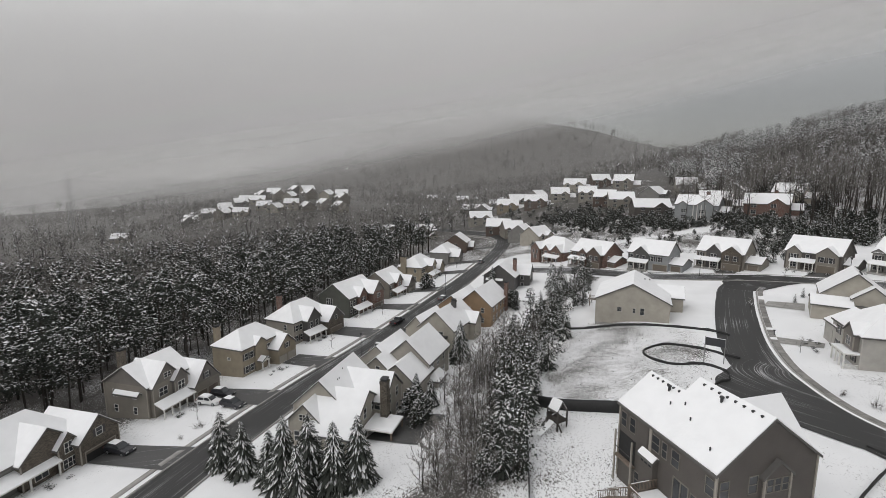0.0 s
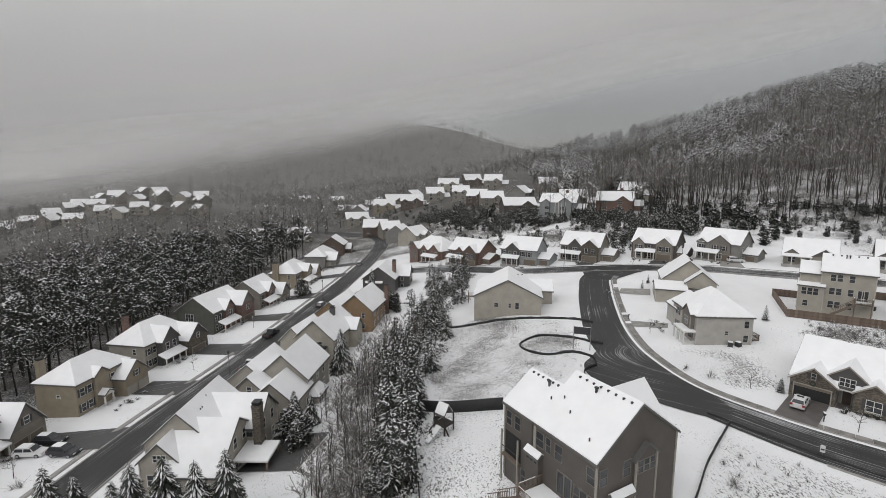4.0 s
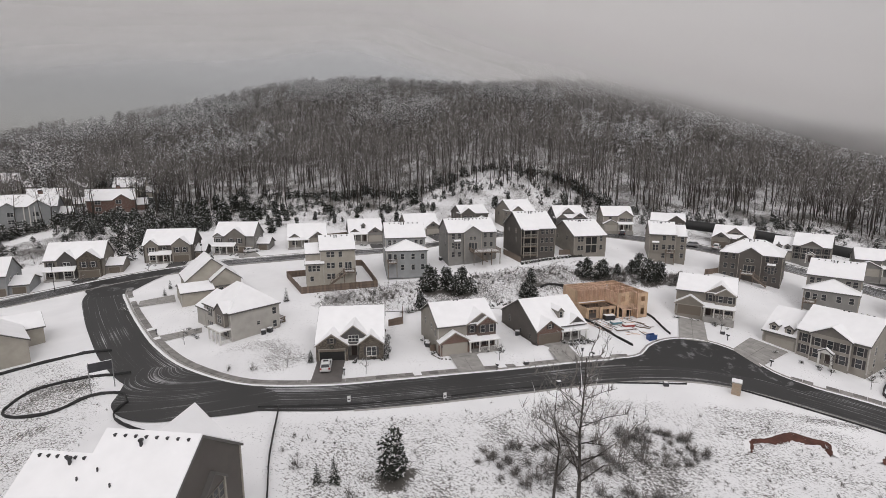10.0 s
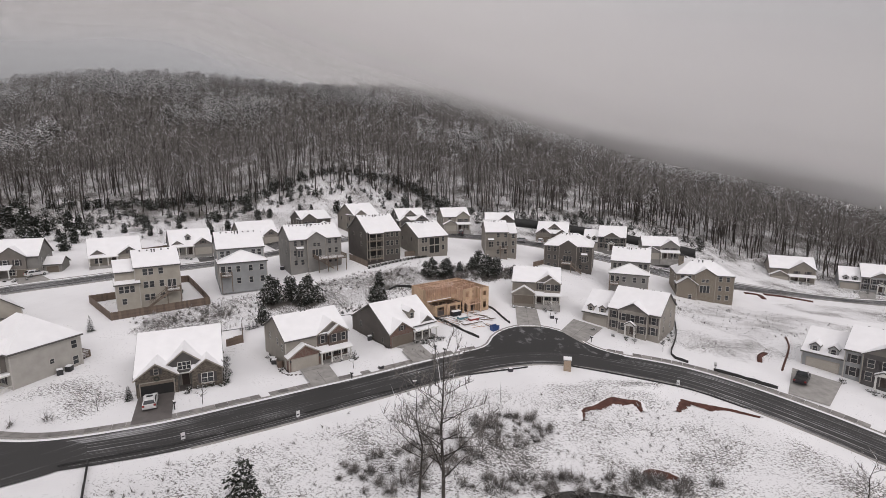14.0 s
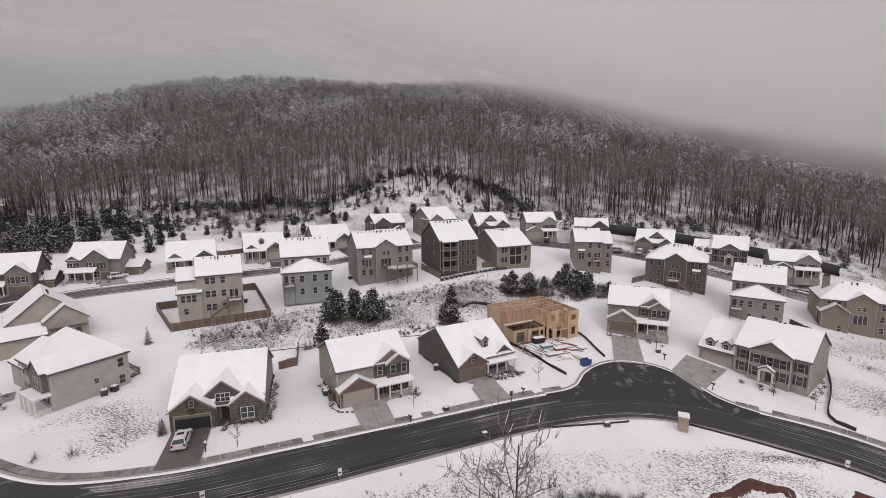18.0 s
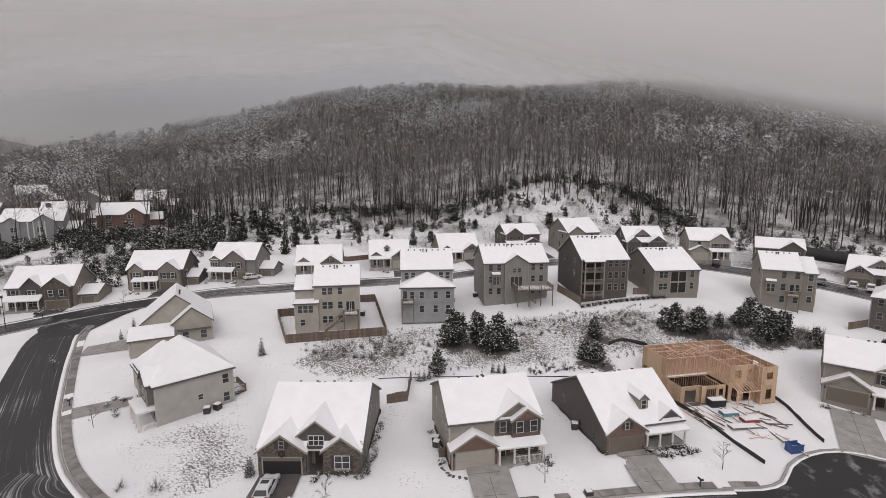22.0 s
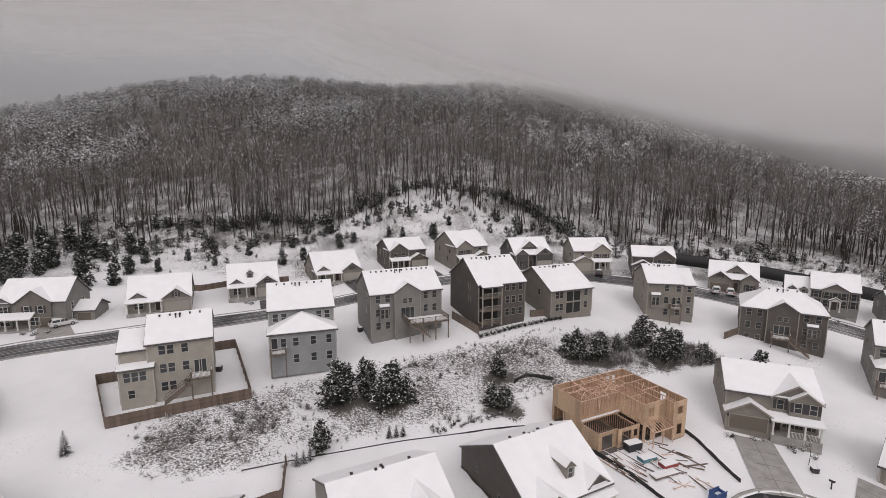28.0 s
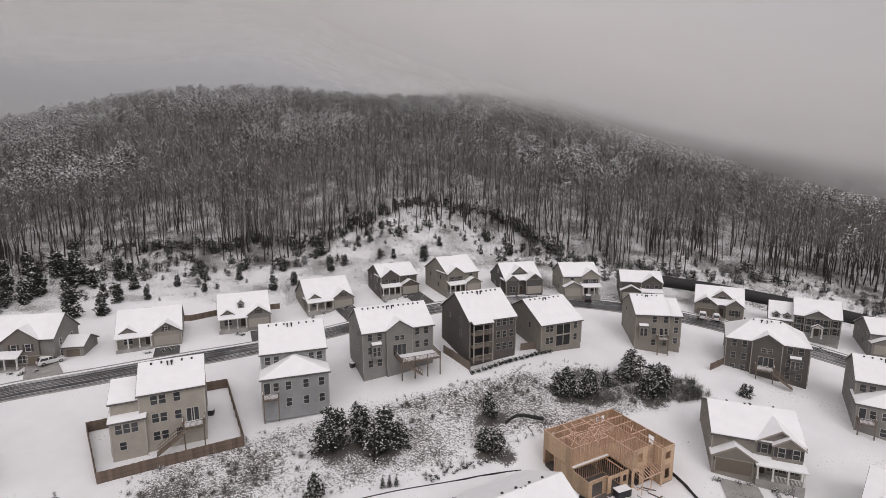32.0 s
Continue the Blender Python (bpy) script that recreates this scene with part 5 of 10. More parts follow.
def hip_wing(r, X, Y, wall, out, h, left=0.0):
    block(r, -X + left, X - 0.02, -Y - out, -Y + 2.5, 0, h, 2.3, 'y', wall, hip=True)
    m = pose(0, -Y - out, 0)
    for k in (0.6, 3.5):
        for u in (-1.2, 1.6, X - 1.2):
            window(r, m, u, k, 0.85, 1.4)
    deck(r, -X + 0.1, -X + 2.6, -Y - out, 1.8, 2.9, 0.0, None)
    entry(r, m, -X + 0.8, 2.95, 0.9, 2.1, True)
    window(r, m, -X + 2.2, 3.5, 0.8, 1.4)


hip_wing(by_label("hipped rear wing and a small"), 5.35, 5.75, BLUE, 3.6, 5.9)
hip_wing(by_label("hipped rear wing and screened"), 5.1, 5.9, GREY, 3.6, 5.9)
r = by_label("tall beige")
STYLE["trim"] = TRIMW
block(r, -4.3 - 3.6, -4.3, -4.5, 3.5, 0, 7.7, 1.9, 'x', BEIGE)
block(r, -4.3 - 3.7, -4.3 + 0.6, -5.6, -1.0, 0, 5.2, 0.8, 'x', BEIGE)
for u in (-1.0, 0.0, 1.0):
    window(r, pose(-6.0, -5.6, 0), u, 3.2, 0.8, 1.4)
window(r, pose(-6.0, -5.6, 0), -0.6, 0.7, 0.8, 1.2)
# three tiers of balconies at the corner of the tall dark house
r = by_label("three tiers")
for k in range(3):
    z = k * 2.55
    # black sheet on the wall, painting the shade of a recess
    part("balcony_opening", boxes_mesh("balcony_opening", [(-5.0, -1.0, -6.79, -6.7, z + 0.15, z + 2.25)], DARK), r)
    part("balcony_floor", boxes_mesh("balcony_floor", [(-5.2, -0.8, -8.3, -6.7, z - 0.1, z + 0.1)], DECKW), r)
    rl = part("railing", boxes_mesh("railing", [(-5.2, -0.8, -8.32, -8.26, z + 0.95, z + 1.03)], TRIMD), r)
    for q in range(22):
        part("balustrade", cached("balu", lambda: boxes_mesh("balustrade", [(-0.02, 0.02, -0.02, 0.02, 0.1, 0.95)], TRIMD)), rl, pose(-5.1 + q * 0.2, -8.29, z))
for q in (-5.1, -3.0, -0.9):
    part("post", boxes_mesh("post", [(q - 0.1, q + 0.1, -8.35, -8.15, -0.5, 7.5)], TRIMD), r)
slab_roof(r, -5.2, -0.8, -8.4, -6.6, 7.35, 0.35, 'x', 0.15)
r = by_label("recessed screened")
# the wall stays solid; a black sheet gives the porch its inner shade
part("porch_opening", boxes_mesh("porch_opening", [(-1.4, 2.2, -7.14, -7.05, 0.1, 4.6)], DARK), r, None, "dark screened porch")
for q in (-1.45, 0.4, 2.25):
    part("post", boxes_mesh("post", [(q - 0.09, q + 0.09, -7.2, -7.04, 0, 4.7)], TRIMD), r)
part("porch_beam", boxes_mesh("porch_beam", [(-1.5, 2.3, -7.2, -7.04, 2.3, 2.6)], TRIMD), r)
# ---------------------------------------------------------------- third row, fronts on the upper street
cottage(-94.3, 131.9, 8.0, 34, 12.4, 10.4, 3.0, 4.2, GREIGE, "low greige house with two front gables", flip=-1, dormer=False)
cottage(-79.6, 145.8, 8.4, 33, 11.6, 10.3, 3.2, 4.2, GREY, "grey cottage with porch and one dormer", flip=-1)
cottage(-64.6, 161.8, 9.4, 38, 12.5, 12.2, 2.9, 4.4, TAUPE, "taupe one-storey house with a wide garage", flip=-1, dormer=False)
two_storey(-46.7, 170.0, 12.0, 35, 10.8, 11.1, 5.2, 2.6, DARKTAUPE, "dark taupe two-storey house with stone gables", flip=-1, brick=STONE)
two_storey(-29.3, 171.1, 13.2, 37, 9.9, 13.0, 5.4, 3.6, TAUPE, "taupe two-storey house with front gables and rear porch", flip=-1)
cottage(-10.8, 175.1, 12.3, 22, 10.7, 11.9, 4.0, 3.8, DARKGREY, "dark grey house with a white-trimmed centre gable", flip=-1, dormer=False, porch_side=False)
two_storey(6.5, 176.8, 11.9, 13, 10.2, 9.8, 5.4, 2.9, GREIGE, "greige two-storey house with dormers and a porch", flip=1)
two_storey(24.5, 177.4, 11.0, -6, 10.7, 10.2, 5.0, 2.2, DARKTAUPE, "dark taupe house with a low front gable", flip=1)
cottage(45.4, 175.0, 7.8, -20, 11.3, 11.2, 3.4, 3.6, TAUPE, "taupe cottage with two gables and a brown garage door", dormer=False, gdoor=GARAGEB, porch_side=False)
wide_front(63.0, 167.6, 5.8, -24, 14.5, 9.2, 5.0, 3.3, GREY, "grey two-storey house with centre gable and portico")
two_storey(80.7, 162.3, 3.6, -16, 11.9, 10.5, 4.6, 2.6, GREY, "grey house with an attached snow-roofed porch")
two_storey(132.0, 164.8, -5.9, -26, 13.7, 10.5, 5.2, 3.6, TAUPE, "taupe two-storey house with garage gable")
wide_front(151.5, 153.5, -6.5, -33, 16.0, 11.1, 5.1, 3.6, BLUE, "blue-grey two-storey house with a garage under a gable")


def front_house(x, y, yaw, w, d, h, rise, wall, label, gables, porch_at=None, garage_at=None, wing=None, hip=False, shut=True):
    """Street house given by the middle of its front: gables (middle, width, rise, how far proud, wall), porch, garage, low side wing."""
    c, s_ = math.cos(radians(yaw)), math.sin(radians(yaw))
    Y, X = d / 2, w / 2
    r = house(x - s_ * Y, y + c * Y, gz(x, y) - 0.1, yaw, label, "street houses", wall)
    STYLE["trim"] = TRIM
    foundation(r, -X, X, -Y, Y)
    block(r, -X, X, -Y, Y, 0, h, rise, 'x', wall, hip=hip)
    f = pose(0, -Y, 0)
    taken = []
    for u, gw, gr, proud, gm in gables:
        block(r, u - gw / 2, u + gw / 2, -Y - proud, 0, 0, h - 0.02 - 0.01 * len(taken), gr, 'y', gm or wall, over=0.3, gable=gm or wall)
        m = pose(u, -Y - proud, 0)
        if gw > 4.2:
            window(r, m, -gw * 0.2, h * 0.58, 0.9, 1.45, shutters=shut)
            window(r, m, gw * 0.2, h * 0.58, 0.9, 1.45, shutters=shut)
        else:
            window(r, m, 0, h * 0.58, 1.5, 1.45, cols=2, shutters=shut)
        if garage_at is None or abs(garage_at[0] - u) > gw * 0.4:
            window(r, m, 0, 0.8, 1.7, 1.6, cols=2)
        taken.append((u - gw / 2 - 0.5, u + gw / 2 + 0.5))
    u = -X + 1.3
    while u < X - 0.8:
        if not any(p < u < q for p, q in taken):
            window(r, f, u, h * 0.58, 0.9, 1.45, shutters=shut)
            if garage_at is None or abs(garage_at[0] - u) > garage_at[1] / 2 + 0.6:
                window(r, f, u, 0.8, 0.9, 1.6, shutters=shut)
        u += 2.2
    if garage_at:
        gy = -Y - max([proud for u, gw, gr, proud, gm in gables if abs(u - garage_at[0]) < gw / 2] + [0])
        garage(r, pose(0, gy, 0), garage_at[0], 0.02, garage_at[1], 2.15, GARAGEB)
    if porch_at:
        porch(r, porch_at[0], porch_at[1], -Y - porch_at[2], 1.7, 2.6, cols=4)
        entry(r, f, (porch_at[0] + porch_at[1]) / 2 + 0.8, 0.25)
    if wing:
        block(r, wing[0], wing[1], -Y + wing[2], Y - 1.0, 0, 2.8, 1.5, 'x', wall)
        garage(r, pose(0, -Y + wing[2], 0), (wing[0] + wing[1]) / 2, 0.02, min(2.6, wing[1] - wing[0] - 0.6), 2.1, GARAGEB)
    for side in ('l', 'r'):
        wins(r, face(side, -X, X, -Y, Y), (0.9, h * 0.58), (-d * 0.25, d * 0.2), 0.8, 1.4)
    return r


front_house(-110.5, 115.2, 20, 12.4, 9.5, 5.7, 3.8, GREY, "grey two-storey house with shuttered gable and porch", [(0.6, 6.2, 2.4, 0.5, SHAKE), (-4.9, 2.6, 0.9, 0.3, None)], (-6.0, 0.6, 0.5), (3.6, 4.6), (6.2, 10.2, 2.5))
front_house(-123.3, 101.8, 31, 13.6, 10.5, 5.4, 4.0, DARKTAUPE, "dark taupe two-storey house with two front gables", [(-4.4, 3.6, 1.6, 0.6, TAUPE), (3.8, 5.0, 2.1, 1.4, TAUPE)], (-4.8, 1.0, 0.2), (3.8, 4.2), (6.8, 9.8, 2.0))
front_house(-135.0, 82.0, 38, 13.4, 10.5, 5.4, 3.9, TAUPE, "two-storey taupe and stone house", [(-1.6, 4.2, 2.2, 0.5, DARKGREY), (3.6, 5.4, 2.2, 1.3, STONE)], (-6.4, 0.4, 0.5), (3.6, 4.6), (6.7, 10.8, 1.5))
front_house(-141.2, 62.2, 42, 12.8, 10.5, 5.5, 3.7, BLUE, "two-storey house with grey-blue siding and white porch", [(-2.0, 4.8, 2.1, 0.5, DARKGREY)], (-5.4, 0.4, 0.5), (4.0, 4.2), (6.4, 10.4, 1.0))
front_house(-154.4, 47.4, 33, 13.4, 10.5, 5.2, 3.7, BRICK, "dark brick two-storey house", [(-1.6, 2.6, 1.2, 0.4, BRICK), (3.4, 5.2, 2.3, 1.2, BROWN)], (-6.4, 0.2, 0.4), (3.4, 4.4), (6.7, 9.6, 2.0))
front_house(-176.0, 39.6, 30, 17.0, 12.0, 5.0, 4.4, BRICK, "red brick house with several steep gables", [(-5.6, 4.6, 2.3, 1.2, BRICK), (-0.4, 3.2, 1.7, 0.6, BRICK), (5.2, 5.0, 2.3, 1.0, BRICK)], (0.0, 7.0, 1.0), None, None, True, False)
# ---------------------------------------------------------------- bend of the near street
def bend_house():
    r = house(-66.9, 66.4, 2.2, 67, "two-storey grey-beige siding house with hipped roof and corner porch", "street houses")
    X, Y = 4.9, 5.5
    foundation(r, -X, X, -Y, Y)
    block(r, -X, X, -Y, Y, 0, 6.0, 3.9, 'y', PALE, hip=True)
    m = face('f', -X, X, -Y, Y)
    for u, z in ((3.9, 3.7), (3.9, 1.0), (0.5, 2.3)):
        window(r, m, u, z, 0.8 if u > 1 else 0.6, 1.3 if u > 1 else 0.7)
    m = face('l', -X, X, -Y, Y)
    wins(r, m, (0.9, 3.6), (-3.2, 0, 3.2), shutters=True)
    block(r, -X - 0.8, 0, -Y + 1.0, -Y + 4.6, 3.0, 2.9, 1.5, 'x', SHAKE, over=0.3)
    window(r, face('l', -X - 0.8, 0, -Y + 1.0, -Y + 4.6), 0, 3.6, 1.5, 1.4, cols=2)
    # porch on the street side
    part("porch_roof", boxes_mesh("porch_roof", [(-X - 2.3, -X, -Y, -Y + 5.0, 2.55, 2.75)], TRIM), r)
    part("roof_snow", boxes_mesh("roof_snow", [(-X - 2.25, -X, -Y + 0.05, -Y + 4.95, 2.753, 2.87)], SNOW_ROOF), r)
    for q in (0.2, 1.7, 3.2, 4.8):
        part("post", boxes_mesh("post", [(-0.1, 0.1, -0.1, 0.1, 0, 2.55), (-0.15, 0.15, -0.15, 0.15, 0, 0.3)], TRIM), r, pose(-X - 2.1, -Y + q, 0))
    part("railing", boxes_mesh("railing", [(-X - 2.15, -X, -Y + 0.1, -Y + 0.18, 0.85, 0.95)] + [(-X - 2.1 + k * 0.15, -X - 2.05 + k * 0.15, -Y + 0.12, -Y + 0.16, 0.1, 0.85) for k in range(14)], TRIM), r)
    dk = thing("deck", r.matrix_world @ pose(X, -2.0, 0, 0, 0, 90), "small timber deck behind the bend house", "deck")
    deck(dk, -1.8, 1.8, 0, 2.4, 0.9, -0.3, None)
    block(r, -X + 0.2, X - 1.0, Y - 1.5, Y + 3.8, 0, 4.6, 2.4, 'y', PALE)
    return r


bend_house()


def gable_house():
    """Low plain house beside the empty lot: its gable end looks over the lot."""
    r = house(-101.5, 39.3, 1.6, 64, "low cream house with a wide gable end beside the empty lot", "street houses")
    X, Y = 7.8, 6.5
    foundation(r, -X, X, -Y, Y, 3.5)
    block(r, -X, X, -Y, Y + 3, 0, 4.0, 3.9, 'y', CREAM)
    m = face('f', -X, X, -Y, Y)
    for u, w, h, z in ((-2.6, 0.9, 0.9, 1.4), (0.5, 0.5, 1.0, 1.3), (2.2, 0.8, 1.5, 1.0)):
        window(r, m, u, z, w, h)
    m = face('r', -X, X, -Y, Y + 3)
    wins(r, m, (1.0,), (-4, 0, 4))
    block(r, X - 3.5, X + 3.2, Y - 3.5, Y + 3.0, 0, 3.4, 2.0, 'x', CREAM)
    garage(r, face('r', X - 3.5, X + 3.2, Y - 3.5, Y + 3.0), 0, 0.05)
    deck(r, -X - 2.4, -X - 0.1, Y, 2.4, 0.9, 0.0, None)
    vents(r, -1.2, 4.0, Y - 2, 6.9, 5)
    return r


def corner_house():
    """Behind the bend house: three stepped gables."""
    r = house(-90.5, 83.0, 3.9, 52, "beige house with stepped gables and a lower roof to the street", "street houses")
    foundation(r, -6, 6, -6, 6)
    block(r, -5.5, 6.0, -4.2, 6.5, 0, 4.4, 4.7, 'y', BEIGE, gable=BEIGE)
    block(r, -0.4, 5.98, -6.6, -3.0, 0, 4.38, 2.6, 'y', BEIGE, gable=BEIGE)
    block(r, -7.2, -0.5, -9.0, -1.0, 0, 2.8, 1.2, 'x', BEIGE)
    m = face('f', 0.0, 6.0, -6.6, 4.5)
    wins(r, m, (0.9,), (-1.5, 1.5))
    wins(r, face('r', 0.0, 6.0, -6.6, 4.5), (0.9,), (-3, 0, 3))
    part("awning", boxes_mesh("awning", [(0.2, 5.8, -7.4, -6.6, 2.75, 2.9)], GUTTER), r)
    for k in range(3):
        part("roof_vent", cached("vent", lambda: None), r, pose(0.9, -2.5 + k * 1.4, 8.9, 0, 0, 90))
    garage(r, face('l', -6.6, 0.2, -9.0, -1.0), 0, 0.05)
    return r


def big_house():
    """The nearest house: tall dark siding, a lower narrower far half, rear deck and corner porch."""
    W = DARKTAUPE
    r = house(-34.8, 15.8, 2.2, 101.5, "large dark taupe two-storey house with walk-out basement and snowy roof", "street houses", W)
    X, Y = 5.2, 6.3
    h, rise = 8.4, 3.9
    sl = rise / X
    STYLE["trim"] = TRIMK
    foundation(r, -X, X, -Y, Y)
    block(r, -X, X, -Y, 1.4, 0, h, rise, 'y', W, over=0.3)
    block(r, -X, X - 3.2, 1.6, Y, 0, h - 0.015, sl * (X - 1.6), 'y', W, over=0.3)
    part("wall", boxes_mesh("wall", [(-X, X - 3.2, 1.3, 1.95, -1.6, h)], W), r)
    f = face('f', -X, X, -Y, Y)
    # narrow bay tower on the gable side
    block(r, -0.6, 2.1, -Y - 0.3, -Y + 0.3, 0, h - 0.9, 1.25, 'y', W, roof=False)
    part("gable", poly_mesh("gable", [(-0.6, -Y - 0.3, h - 0.9), (2.1, -Y - 0.3, h - 0.9), (0.75, -Y - 0.3, h + 0.25)], [(0, 1, 2)], W), r)
    slab_roof(r, -0.6, 2.1, -Y - 0.25, -Y + 0.1, h - 0.9, 1.15, 'y', 0.3, snow=False)
    f2 = pose(0.75, -Y - 0.3, 0)
    for u in (-0.8, 0, 0.8):
        window(r, f2, u, 5.9, 0.62, 1.15)
    window(r, f, -4.4, 5.9, 0.85, 1.5)
    window(r, f, -1.5, 5.9, 0.85, 1.5)
    part("bay", boxes_mesh("bay", [(-3.6, -1.0, -Y - 0.6, -Y, 0.2, 4.6)], W), r)
    slab_roof(r, -3.6, -1.0, -Y - 0.6, -Y + 0.1, 4.6, 0.35, 'x', 0.15)
    window(r, pose(-2.3, -Y - 0.6, 0), -0.6, 3.0, 0.8, 1.3)
    window(r, pose(-2.3, -Y - 0.6, 0), 0.6, 3.0, 0.8, 1.3)
    wins(r, f, (3.0,), (-4.5,), 0.85, 1.5)
    l = face('l', -X, X, -Y, Y)
    for u, w in ((5.7, 0.85), (1.8, 0.9), (0.4, 0.6), (-0.8, 1.0), (-4.2, 0.8), (-5.6, 0.8)):
        window(r, l, u, 6.0, w, 1.45)
    for u in (2.2, 3.1):
        entry(r, l, u, 2.9, 0.8, 2.1, True)
    for u in (4.2, 5.0, 5.9):
        window(r, l, u, 3.3, 0.7, 1.5)
    wins(r, l, (0.7,), (-3, 0, 2.6, 5))
    part("bay", boxes_mesh("bay", [(-X - 0.6, -X, 0.3, 2.2, 1.8, 5.2)], W), r)
    slab_roof(r, -X - 0.6, -X + 0.1, 0.3, 2.2, 5.2, 0.3, 'y', 0.2)
    for q in (0.7, 1.25, 1.8):
        part("bay_pane", boxes_mesh("bay_pane", [(-X - 0.625, -X - 0.6, q - 0.16, q + 0.16, 4.5, 4.9)], GLASS), r)
    # recessed porch at the far rear corner, its shade painted as a black sheet
    part("porch_opening", boxes_mesh("porch_opening", [(-X - 0.02, -X + 0.02, Y - 2.7, Y - 0.15, 2.6, 5.2)], DARK), r)
    part("porch_floor", boxes_mesh("porch_floor", [(-X - 0.5, -X, Y - 2.8, Y, 2.4, 2.58)], DECKW), r)
    part("railing", boxes_mesh("railing", [(-X - 0.5, -X - 0.44, Y - 2.7, Y, 3.5, 3.58)], SHUT), r)
    for q in (Y - 2.75, Y - 0.05):
        part("post", boxes_mesh("post", [(-X - 0.55, -X - 0.4, q - 0.08, q + 0.08, -1.5, 5.3)], TRIMD), r)
    deck_root = thing("deck", r.matrix_world @ pose(-X, -1.0, 0, 0, 0, -90), "raised timber deck with snow on its boards", "deck")
    deck(deck_root, -1.2, 3.0, 0, 3.2, 2.5, 0.0, 'l')
    # garage side towards the street
    block(r, 1.0, X + 0.5, -Y + 1.2, 1.2, 0, h - 0.2, 3.4, 'x', W, over=0.3)
    vm = cached("vent", lambda: None)
    for k in range(8):
        part("roof_vent", vm, r, pose(-0.45, -Y + 0.7 + k * 0.88, h + rise - 0.17, 0, 0, 90) @ Matrix.Scale(0.7, 4))
    for k in range(6):
        part("roof_vent", vm, r, pose(-1.95, 2.0 + k * 0.75, h + sl * (X - 1.6) - 0.1, 0, 0, 90) @ Matrix.Scale(0.7, 4))
    for q in (-2.0, 2.9):
        part("vent_pipe", cached("pipe", lambda: None), r, pose(-0.95 if q < 0 else -2.3, q, h + rise - (0.6 if q < 0 else 1.6)))
    for qx, qy in ((-3.4, -1.2), (-3.2, 1.6), (-4.4, -4.6), (-2.6, 0.4)):
        part("flue", cached("flue", lambda: boxes_mesh("flue", [(-0.05, 0.05, -0.05, 0.05, -0.2, 0.4)], VENT)), r, pose(qx, qy, h + rise - sl * abs(qx) + 0.05))
    return r


gable_house()
corner_house()
big_house()


